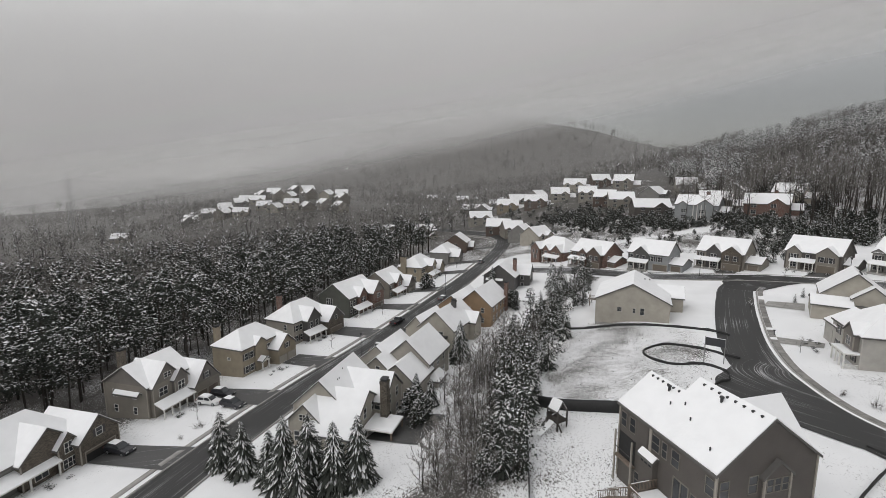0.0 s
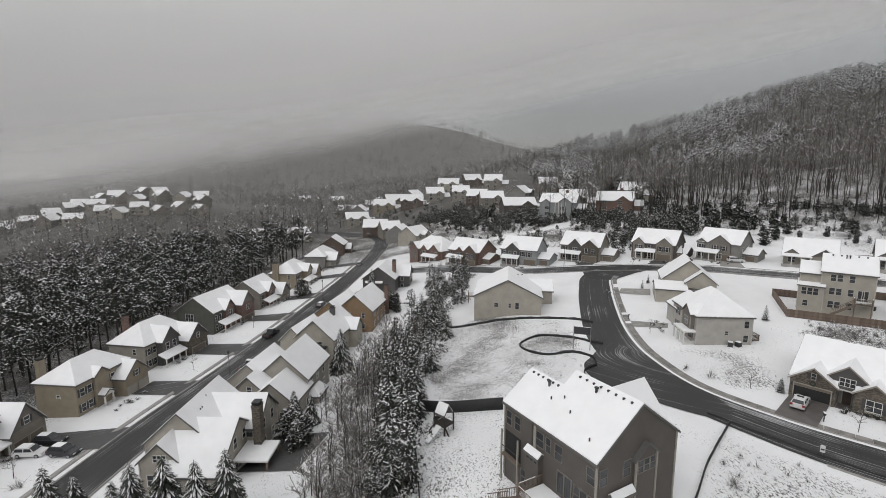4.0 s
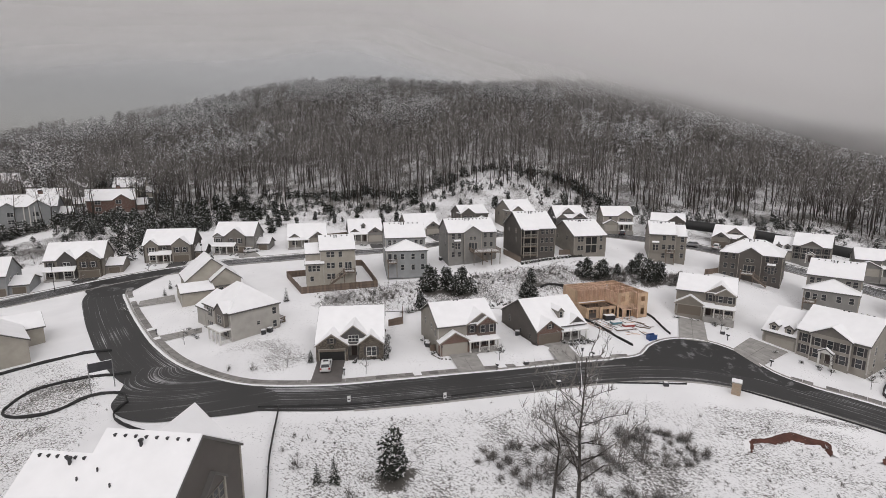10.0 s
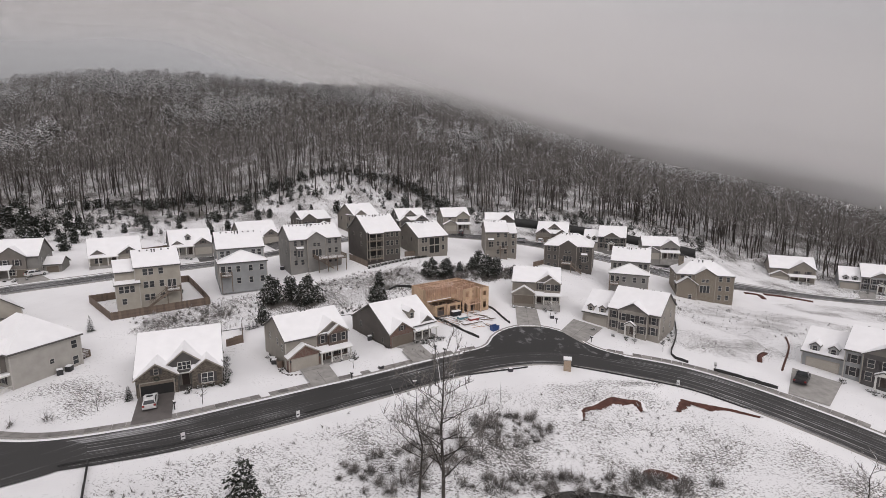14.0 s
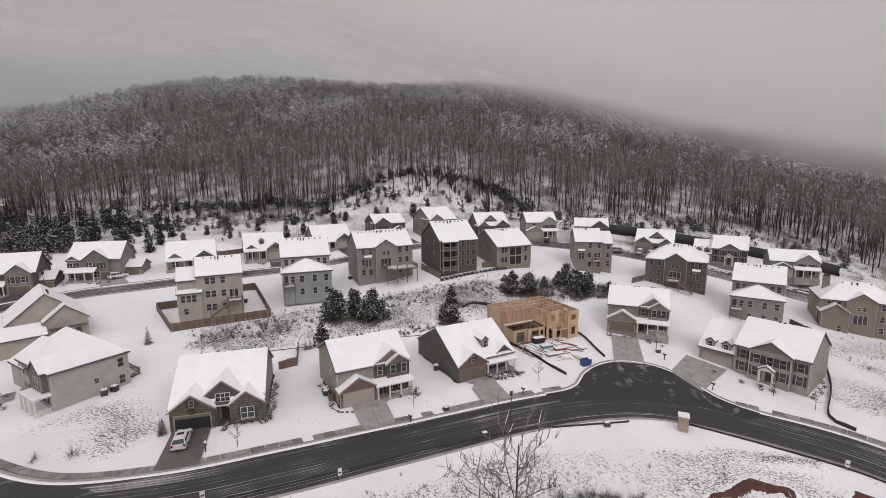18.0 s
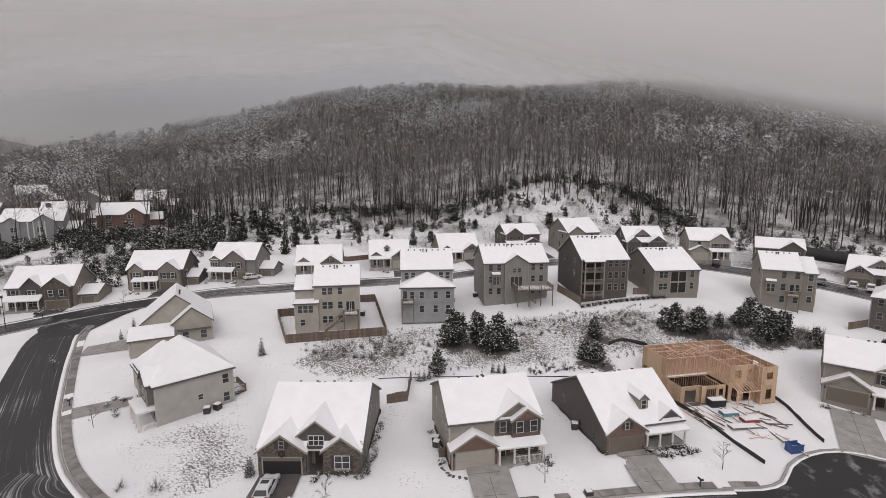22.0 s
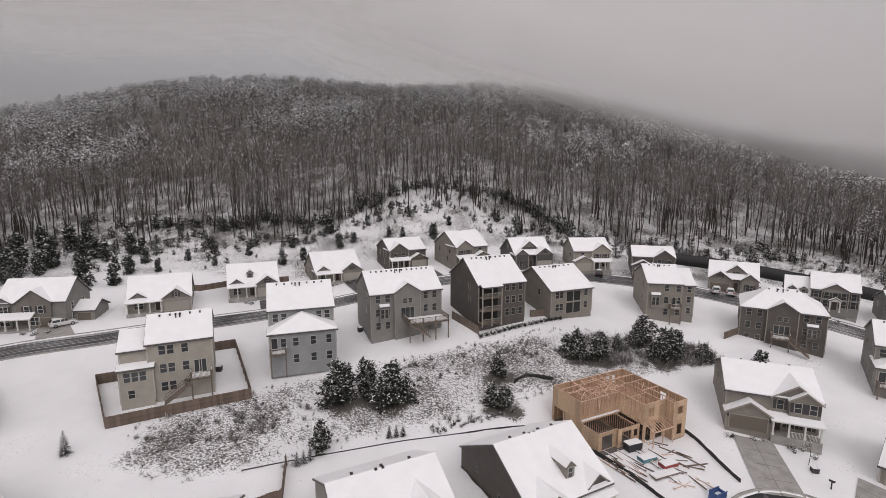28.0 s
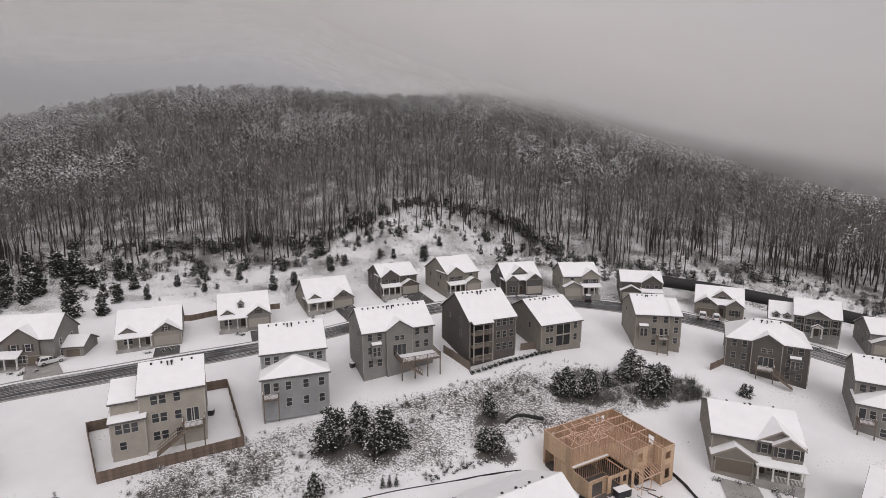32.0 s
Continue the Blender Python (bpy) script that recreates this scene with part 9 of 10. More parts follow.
walk_root = thing("pavement", pose(0, 0, 0), "pavement of concrete slabs half covered with snow", "pavement")
walk_root["kind"] = "structure"
dd = np.gradient(NEAR, axis=0)
dd /= np.linalg.norm(dd, axis=1)[:, None]
nn = np.stack([-dd[:, 1], dd[:, 0]], 1)
rk = random.Random(3)
for i in range(10, len(NEAR) - 20):
    a, b = NEAR[i] + nn[i] * 4.72, NEAR[i + 1] + nn[i + 1] * 4.72
    c, d = NEAR[i + 1] + nn[i + 1] * 5.85, NEAR[i] + nn[i] * 5.85
    if 7 < a[0] < 33:
        continue
    m = (a + b + c + d) / 4
    V = [(m[0] + (p[0] - m[0]) * 0.955, m[1] + (p[1] - m[1]) * 0.955, gz(*p) + z) for z in (0.15, 0.0) for p in (a, b, c, d)]
    part("slab", poly_mesh("slab", V, [(0, 1, 2, 3), (1, 0, 4, 5), (2, 1, 5, 6), (3, 2, 6, 7), (0, 3, 7, 4)], SNOW if rk.random() < 0.07 else CONC_DAMP), walk_root)


def strip_fence(pts, h, material, label, name="silt_fence", t=0.05, category="fence"):
    """A low fabric or board fence that follows the ground."""
    line = spline(pts, 1.2)
    n = len(line)
    d = np.gradient(line, axis=0)
    d /= np.linalg.norm(d, axis=1)[:, None]
    nr = np.stack([-d[:, 1], d[:, 0]], 1) * t
    z = ground(line[:, 0], line[:, 1])
    wob = h * (1 + 0.18 * np.sin(np.arange(n) * 2.1) * np.cos(np.arange(n) * 0.7)) if name == "silt_fence" else np.full(n, h)
    A, B = line + nr, line - nr
    V = np.vstack([np.c_[A, z - 0.2], np.c_[B, z - 0.2], np.c_[B, z + wob], np.c_[A, z + wob]])
    F = []
    for i in range(n - 1):
        for a, b in ((0, 1), (1, 2), (2, 3), (3, 0)):
            F.append((a * n + i, a * n + i + 1, b * n + i + 1, b * n + i))
    F += [(0, n, 2 * n, 3 * n), (3 * n + n - 1, 2 * n + n - 1, n + n - 1, n - 1)]
    me = fast_mesh(name, V, np.array(F), [material])
    return tagged(new(name, me), label, category)


BLACK = "sagging black silt fence of fabric in the snow"
strip_fence([(-102, 22.5), (-97.4, 27.5), (-93.6, 34.5), (-90.2, 42.5), (-86.5, 48.5), (-82.5, 50.6)], 0.5, SILT, BLACK, t=0.08)
strip_fence([(-70.8, 44.7), (-73.1, 43.4), (-76.3, 42.4), (-81.3, 38.1), (-81.5, 34.5), (-79.5, 31.5), (-75, 31.4), (-71.2, 33.2), (-70, 37.4), (-65.8, 38.9), (-62, 36.9)], 0.45, SILT, BLACK, t=0.08)
strip_fence([(-62, 36.9), (-61.0, 34), (-57.5, 32), (-51, 30.4)], 0.5, SILT, BLACK, t=0.06)
strip_fence([(-40.5, 41.9), (-34, 31.4), (-28.8, 23.8), (-24, 14)], 0.45, SILT, BLACK, t=0.06)
strip_fence([(51.3, 75.5), (54.4, 73.4), (57.3, 70.6), (59.1, 69.2)], 0.6, SILT, BLACK, t=0.06)
strip_fence([(60.8, 110.2), (52.8, 92.7), (46.5, 82.0), (48.1, 78.6)], 0.5, SILT, BLACK, t=0.1)
strip_fence([(12.3, 106), (14.6, 98.7), (16.0, 95.2)], 0.5, SILT, BLACK, t=0.06)
strip_fence([(-2.0, 98.2), (2, 94.8), (5.9, 90.2), (8.3, 87.6)], 0.5, SILT, BLACK, t=0.06)
strip_fence([(-6.0, 113.0), (-10.5, 113.2), (-12.5, 111.0)], 0.6, SILT, BLACK, t=0.06)
strip_fence([(-43.1, 40.9), (-32, 47.6), (-20.7, 56.0)], 0.28, SILT, "low black silt sock along the road edge", t=0.06)
strip_fence([(-20, 56.4), (-10.5, 63.3), (0.5, 69.6), (16, 74.6)], 0.25, SILT, "low black silt sock along the road edge", t=0.06)
strip_fence([(24, 75.6), (34, 72.2), (43, 68.4), (50, 62.4)], 0.25, SILT, "low black silt sock along the road edge", t=0.06)
strip_fence([(22, 189), (34, 187.5), (48, 186), (66, 182), (84, 177), (100, 172)], 3.3, SILT, "tall dark retaining wall behind the upper houses", "retaining_wall", 0.3, "wall")
strip_fence([(-45, 84), (-40, 87.3), (-34, 91), (-27, 95), (-18, 99), (-10, 103)], 0.1, SILT, "dark edging at the foot of the bank", "bank_edging", 0.05, "edging")
strip_fence([(-64.6, 5.5), (-59.1, 9.6), (-54, 15.9)], 1.8, SILT, "dark board fence at the back of the lot", "lot_fence", 0.06)
strip_fence([(-64.6, 5.5), (-55.6, 3.2), (-49, 2.0), (-40, 0)], 0.9, SILT, "dark fence down the side of the lot", "lot_fence", 0.05)


def board_fence(pts, h, material, label):
    """Upright boards, posts and rails along straight runs."""
    root = thing("board_fence", pose(pts[0][0], pts[0][1], gz(*pts[0])), label, "fence")
    z0 = gz(*pts[0])
    for (a, b) in zip(pts[:-1], pts[1:]):
        a, b = np.array(a, float), np.array(b, float)
        L = float(np.linalg.norm(b - a))
        n = max(1, int(L / 0.45 + 0.5))
        ang = math.degrees(math.atan2(b[1] - a[1], b[0] - a[0]))
        for k in range(n):
            p = a + (b - a) * (k + 0.5) / n
            part("board", cached(("board", h, material.name), lambda: boxes_mesh("board", [(-0.24, 0.24, -0.02, 0.02, -0.4, h)], material)), root,
                 pose(p[0] - pts[0][0], p[1] - pts[0][1], gz(*p) - z0 + (0.03 if k % 2 else 0), 0, 0, ang))
            if k % 6 == 0:
                part("post", cached(("fpost", h, material.name), lambda: boxes_mesh("post", [(-0.06, 0.06, 0.02, 0.14, -0.4, h + 0.05)], material)), root,
                     pose(p[0] - pts[0][0], p[1] - pts[0][1], gz(*p) - z0, 0, 0, ang))
        for q in (0.35, h - 0.3):
            V, F = [], []
            for k in range(5):
                p = a + (b - a) * k / 4
                zz = gz(*p) - z0 + q
                V += [(p[0] - pts[0][0], p[1] - pts[0][1], zz), (p[0] - pts[0][0], p[1] - pts[0][1], zz + 0.1)]
            F = [(2 * k, 2 * k + 2, 2 * k + 3, 2 * k + 1) for k in range(4)]
            me = poly_mesh("rail", V, F, material)
            ob = part("rail", me, root)
            sol = ob.modifiers.new("thickness", 'SOLIDIFY')
            sol.thickness = 0.09
    return root


board_fence([(-73.6, 100.6), (-78.4, 97.4), (-67.2, 87.4), (-52.2, 98.6), (-64.4, 113.8), (-68.0, 111.6)], 1.7, WOOD, "brown weathered board fence round a snowy yard")
board_fence([(-40.6, 79.2), (-37.9, 80.6)], 1.5, WOOD, "short brown board fence with a gate")
board_fence([(-29.2, 72.9), (-28.5, 71.5), (-27.3, 72.6)], 1.3, WOOD, "small brown board screen round the bins")
board_fence([(-37.9, 80.6), (-40.4, 86.6)], 1.5, WOOD, "short brown board fence")
board_fence([(-25.8, 130.5), (-19.6, 124.4)], 1.7, DECKW, "grey-brown board fence beside the terrace house")
board_fence([(-9.8, 133.2), (-4.0, 136.0)], 1.5, DECKW, "grey-brown board fence beside the terrace house")
for q in ((-101, 139, -92, 142.5), (-86, 150, -75, 156), (-92, 142.5, -86, 150), (30.2, 139.0, 34.5, 143.0), (66, 119, 63, 126)):
    board_fence([(q[0], q[1]), (q[2], q[3])], 1.5, WOOD, "brown board fence between gardens")


# ---------------------------------------------------------------- cars
def car(x, y, yaw, paint, label, kind="suv", bare=False):
    root = thing("car", pose(x, y, gz(x, y) + 0.09, 0, 0, yaw), label, "car", "parked cars")
    L, W, H = (4.7, 1.86, 1.68) if kind == "suv" else (5.6, 2.0, 1.85)
    if bare:
        L, W, H = 4.3, 1.72, 1.5
    # side outline, front at +x
    body = [(-L / 2, 0.45), (-L / 2 + 0.05, 0.95), (-L / 2 + 0.15, 1.02), (L * 0.18, 1.04), (L / 2 - 0.25, 0.88), (L / 2, 0.62), (L / 2, 0.35), (-L / 2 + 0.1, 0.3)]
    if kind == "suv":
        top = [(-L / 2 + 0.12, 1.0), (-L / 2 + 0.6, H - 0.06), (-L * 0.1, H), (L * 0.06, H - 0.06), (L * 0.24, 1.02)]
    else:
        top = [(-L * 0.08, 1.0), (-L * 0.05, H - 0.05), (L * 0.02, H), (L * 0.12, H - 0.05), (L * 0.24, 1.02)]

    def prism(name, pr, w0, w1, zlo, zhi, material):
        def wd(z):
            return w0 + (w1 - w0) * (z - zlo) / (zhi - zlo)
        n = len(pr)
        V = [(a, -wd(b) / 2, b) for a, b in pr] + [(a, wd(b) / 2, b) for a, b in pr]
        F = [tuple(range(n)), tuple(reversed(range(n, 2 * n)))] + [((i + 1) % n, i, n + i, n + (i + 1) % n) for i in range(n)]
        return poly_mesh(name, V, F, material)
    bd = part("body", prism("body", body, W, W * 0.98, 0.3, 1.04, paint), root)
    bv = bd.modifiers.new("bevel", 'BEVEL')
    bv.width, bv.segments = 0.2, 4
    cab = part("cabin", prism("cabin", top, W * 0.93, W * 0.74, 1.0, H, paint), root)
    bv = cab.modifiers.new("bevel", 'BEVEL')
    bv.width, bv.segments = 0.07, 2
    wd = lambda b: (W * 0.93 + (W * 0.74 - W * 0.93) * (b - 1.0) / (H - 1.0)) / 2
    for nm, (a0, b0), (a1, b1) in (("windscreen", top[-1], top[-2]), ("rear_window", top[0], top[1])):
        q0 = (a0 + (a1 - a0) * 0.08, b0 + (b1 - b0) * 0.08)
        q1 = (a0 + (a1 - a0) * 0.94, b0 + (b1 - b0) * 0.94)
        k = 0.025 if nm == "windscreen" else -0.025
        part(nm, poly_mesh(nm, [(q0[0] + k, -wd(q0[1]) * 0.9, q0[1] + 0.015), (q0[0] + k, wd(q0[1]) * 0.9, q0[1] + 0.015), (q1[0] + k, wd(q1[1]) * 0.86, q1[1] + 0.015), (q1[0] + k, -wd(q1[1]) * 0.86, q1[1] + 0.015)], [(0, 1, 2, 3)], GLASS), root)
    lo, hi = 1.06, H - 0.16
    x0, x1 = top[0][0] + (top[1][0] - top[0][0]) * 0.4 + 0.12, top[-1][0] - 0.22
    for sy in (-1, 1):
        for a, b in ((x0, (x0 + x1) / 2 - 0.05), ((x0 + x1) / 2 + 0.05, x1)):
            ha, hb = (a + 0.16, b - 0.02) if a == x0 else (a + 0.02, b - 0.42)
            part("side_window", poly_mesh("side_window", [(a, sy * (wd(lo) + 0.012), lo), (b, sy * (wd(lo) + 0.012), lo), (hb, sy * (wd(hi) + 0.012), hi), (ha, sy * (wd(hi) + 0.012), hi)], [(0, 1, 2, 3)], GLASS), root)
        part("wing_mirror", boxes_mesh("wing_mirror", [(x1 - 0.1, x1 + 0.06, sy * (W / 2 - 0.06) - 0.1, sy * (W / 2 - 0.06) + 0.1, 1.02, 1.18)], paint), root)
    rf = [(p[0] * 0.96 + (-0.02), p[1] + 0.02) for p in top[1:-1]]
    top_ = part("roof", boxes_mesh("roof", [(rf[0][0] + 0.1, rf[-1][0] - 0.1, -W * 0.37, W * 0.37, H - 0.07, H + 0.015)], paint), root)
    bv = top_.modifiers.new("bevel", 'BEVEL')
    bv.width, bv.segments = 0.035, 2
    if bare:
        part("sunroof", boxes_mesh("sunroof", [(rf[-1][0] - 0.85, rf[-1][0] - 0.25, -W * 0.24, W * 0.24, H + 0.012, H + 0.024)], GLASS), root)
    else:
        part("roof_snow", boxes_mesh("roof_snow", [(rf[0][0] + 0.18, rf[-1][0] - 0.18, -W * 0.34, W * 0.34, H + 0.018, H + 0.07)], SNOW), root)
    if kind != "suv":
        part("bed", boxes_mesh("bed", [(-L / 2 + 0.15, -L * 0.1, -W * 0.42, W * 0.42, 0.95, 1.06)], DARK), root)

    def wheel_mesh(r, w, material):
        n = 14
        V, F = [], []
        for s in (-w / 2, w / 2):
            V += [(r * math.cos(2 * math.pi * k / n), s, r * math.sin(2 * math.pi * k / n)) for k in range(n)]
        F = [tuple(range(n)), tuple(reversed(range(n, 2 * n)))] + [((k + 1) % n, k, n + k, n + (k + 1) % n) for k in range(n)]
        return poly_mesh("tyre" if material is TYRE else "rim", V, F, material)
    for sx in (-0.3, 0.31):
        for sy in (-1, 1):
            wh = part("wheel", cached("tyre", lambda: wheel_mesh(0.36, 0.24, TYRE)), root, pose(L * sx, sy * (W / 2 - 0.1), 0.36))
            part("rim", cached("rim", lambda: wheel_mesh(0.23, 0.25, RIM)), wh)
    for sy in (-1, 1):
        part("headlight", cached("hl", lambda: boxes_mesh("headlight", [(-0.04, 0.06, -0.22, 0.22, -0.08, 0.08)], LAMPG)), root, pose(L / 2 - 0.06, sy * W * 0.33, 0.74))
        part("tail_light", cached("tl", lambda: boxes_mesh("tail_light", [(-0.04, 0.05, -0.14, 0.14, -0.14, 0.14)], TAILG)), root, pose(-L / 2 + 0.03, sy * W * 0.4, 0.86))
    return root


car(-41.8, 56.4, 116, CARW, "white estate car with a sunroof on the wet driveway", "suv", True)
car(-105.5, 117.0, 60, CARW, "white car with snow on its roof beside a garage")
car(-126.4, -17.2, 152, CARD, "dark pickup parked on the valley street", "pickup")
car(-143.4, -2.9, 153, CARD, "dark car driving lane of the valley street")
car(-203.3, 17.3, 158, CARS, "silver car on the valley street")
car(-107.0, -21.2, 153, CARW, "white pickup at the kerb of the valley street", "pickup")
car(-83.0, -51.8, 74, CARW, "white car on the driveway, snow on its roof")
car(-86.4, -50.6, 74, CARD, "dark car on the driveway, snow on its roof")
car(-80.4, -46.4, 66, CARD, "dark saloon on the wet driveway")
car(-66.6, -58.8, 70, CARD, "dark car beside the house, snowy roof")
car(65.5, 72.0, 45, CARD, "black pickup on the driveway", "pickup")
car(38.9, 167.9, 70, CARW, "white car before a brown garage")
car(42.2, 167.6, 70, CARW, "white car before a brown garage")
car(9.5, 170.2, 80, CARD, "dark car before the garage")
car(-152.0, 55.0, 50, CARS, "silver pickup beside the brick house", "pickup")
car(31.0, 166.8, 175, CARS, "silver car at the kerb of the upper street")


# ---------------------------------------------------------------- small fixtures
def mailbox(x, y, yaw):
    r = thing("mailbox", pose(x, y, gz(x, y), 0, 0, yaw), "dark mailbox on a post with a cap of snow", "mailbox", "mailboxes")
    part("post", cached("mbp", lambda: boxes_mesh("post", [(-0.06, 0.06, -0.06, 0.06, -0.3, 1.05)], VENT)), r)
    bx = part("box", cached("mbb", lambda: boxes_mesh("box", [(-0.14, 0.14, -0.3, 0.3, 1.0, 1.28)], VENT)), r)
    part("snow_cap", cached("mbs", lambda: boxes_mesh("snow_cap", [(-0.14, 0.14, -0.3, 0.3, 1.283, 1.34)], SNOW)), bx)


def placard(x, y, yaw, board=CARW):
    r = thing("lot_sign", pose(x, y, gz(x, y), 0, 0, yaw), "small white lot sign on a stake", "sign", "lot signs")
    part("stake", cached("stk", lambda: boxes_mesh("stake", [(-0.05, 0.05, -0.05, 0.05, -0.3, 1.0)], METALP)), r)
    part("board", cached("stb", lambda: boxes_mesh("board", [(-0.24, 0.24, -0.08, -0.05, 0.55, 1.45)], board)), r)
    part("print", cached("stp", lambda: boxes_mesh("print", [(-0.17, 0.17, -0.086, -0.08, 0.8, 1.0)], BOARD)), r)


def street_light(x, y, h=6.5):
    r = thing("street_lamp", pose(x, y, gz(x, y)), "slim dark street lamp post with a small lantern", "street lamp", "street lamps")
    acc = Acc()
    limb(acc, (0, 0, -0.3), (0, 0, h), 0.09, 0.05, 0, 8)
    V, F, M = acc.done()
    part("pole", fast_mesh("pole", V, F, [VENT]), r)
    part("lantern", boxes_mesh("lantern", [(-0.16, 0.16, -0.16, 0.16, h, h + 0.4), (-0.22, 0.22, -0.22, 0.22, h + 0.4, h + 0.5)], VENT), r)


for q in ((-38.0, 55.6), (-15.2, 68.6), (0.8, 80.0), (26.8, 96.2), (31.8, 86.8), (-80.5, 58.3)):
    mailbox(*q, 40)
# pond at the foot of the verge, its edge dark and wet
POND = mat("pond_water", (0.022, 0.020, 0.017), 0.12, var=0.3, scale=0.3)
patch("pond", [(18.8 + (11.2 + 0.7 * math.sin(5 * q)) * math.cos(q), 36.6 + (6.0 + 0.5 * math.sin(3 * q + 1)) * math.sin(q)) for q in np.linspace(0, 6.2832, 40)[:-1]], 0.05, POND, "small dark pond at the foot of the verge", "pond")
placard(-32.6, 47.3, 35)
placard(-20.4, 54.6, 35)
placard(41.2, 69.0, -20)
placard(52.0, 76.2, -30, BOARD)
street_light(-1.0, 67.2)
street_light(-128.5, 72.0)
street_light(-108.0, 99.0)
street_light(-150, -2.0)
street_light(-100, -24.5)
# trenches and bare clay on the unbuilt lot
strip_fence([(99.1, 139.9), (102.8, 138.5), (102.1, 134.6)], 0.25, CLAY, "low ridge of dug clay round a trench", "clay_ridge", 0.6, "earth")
strip_fence([(105.2, 139.3), (111.0, 137.5), (116.8, 133.4)], 0.25, CLAY, "low ridge of dug clay round a trench", "clay_ridge", 0.7, "earth")
strip_fence([(79.7, 95.3), (74.3, 87.1), (64.7, 75.9)], 0.08, CLAY, "thin line of bare red clay", "clay_ridge", 0.18, "earth")
strip_fence([(62.8, 79.4), (64.5, 82.0), (66.8, 83.6)], 0.3, CLAY, "small torn heap of clay", "clay_ridge", 0.4, "earth")
# brick pillar by the road, with a snow cap
pl = thing("pillar", pose(23.2, 74.1, gz(23.2, 74.1), 0, 0, -15), "square tan brick pillar capped with snow", "pillar")
part("shaft", boxes_mesh("shaft", [(-0.65, 0.65, -0.65, 0.65, -0.5, 2.0)], masonry("tan_brick", (0.30, 0.22, 0.15), (0.36, 0.27, 0.19), (0.33, 0.30, 0.26))), pl)
part("cap", boxes_mesh("cap", [(-0.75, 0.75, -0.75, 0.75, 2.0, 2.15)], CONC), pl)
part("snow_cap", boxes_mesh("snow_cap", [(-0.72, 0.72, -0.72, 0.72, 2.153, 2.3)], SNOW), pl)
# site sign at the lot
sg = thing("site_sign", pose(-70.2, 39.5, gz(-70.2, 39.5), 0, 0, 55), "dark site sign board on two posts", "sign")
for q in (-1.5, 1.5):
    part("post", boxes_mesh("post", [(q - 0.07, q + 0.07, -0.07, 0.07, -0.3, 4.6)], METALP), sg)
part("board", boxes_mesh("board", [(-1.45, 1.45, -0.1, -0.04, 3.1, 4.5)], BOARD), sg)
part("snow_cap", boxes_mesh("snow_cap", [(-1.45, 1.45, -0.1, -0.04, 4.503, 4.58)], SNOW), sg)
# utility cabinets with snow, air conditioners, bins
for (x, y, yaw) in ((-4.5, 67.5, 30), (-10.7, 73.2, 30), (26.5, 99.2, 0), (12.6, 73.0, 10), (-61.5, 68.0, 67), (-62.3, 69.8, 67)):
    b = thing("utility_box", pose(x, y, gz(x, y), 0, 0, yaw), "dark metal utility box with a little snow on top", "utility box", "utility boxes")
    part("case", cached("ubc", lambda: boxes_mesh("case", [(-0.4, 0.4, -0.34, 0.34, -0.3, 0.6)], BOARD)), b)
    part("snow_cap", cached("ubs", lambda: boxes_mesh("snow_cap", [(-0.34, 0.3, -0.3, 0.26, 0.603, 0.65)], SNOW)), b)
bn = thing("site_skip", pose(12.1, 91.8, gz(12.1, 91.8), 0, 0, 34) @ Matrix.Scale(0.85, 4), "bright blue open site skip with snow inside", "container")
for w in ((-1.05, 1.05, -0.62, -0.56, -0.2, 1.3), (-1.05, 1.05, 0.56, 0.62, -0.2, 1.3), (-1.05, -0.99, -0.56, 0.56, -0.2, 1.3), (0.99, 1.05, -0.56, 0.56, -0.2, 1.05)):
    part("side_wall", boxes_mesh("side_wall", [w], BLUEP), bn)
part("rim", boxes_mesh("rim", [(-1.1, 1.1, -0.67, -0.62, 1.18, 1.3), (-1.1, 1.1, 0.62, 0.67, 1.18, 1.3)], BLUEP), bn)
part("snow_fill", boxes_mesh("snow_fill", [(-0.98, 0.98, -0.55, 0.55, 0.0, 0.55)], SNOW), bn)
for (x, y, m, nm, k) in ((4.0, 99.6, CARD, "dark framed pack of windows with snow on top", 1.1), (5.4, 97.5, TEALP, "low teal-wrapped board stack under snow", 0.5), (7.9, 96.8, REDP, "red-wrapped board stack under snow", 0.5), (6.9, 95.0, DECKW, "long low stack of boards under snow", 0.25)):
    s = thing("board_stack", pose(x, y, gz(x, y), 0, 0, 30), nm, "building material", "stacks on the site")
    w = 1.9 if k < 0.3 else 1.15
    part("pack", boxes_mesh("pack", [(-w, w, -0.6, 0.6, 0.05, k)], m), s)
    part("snow_cap", boxes_mesh("snow_cap", [(-w + 0.02, w - 0.02, -0.58, 0.58, k + 0.003, k + 0.1)], SNOW), s)
rb = random.Random(8)
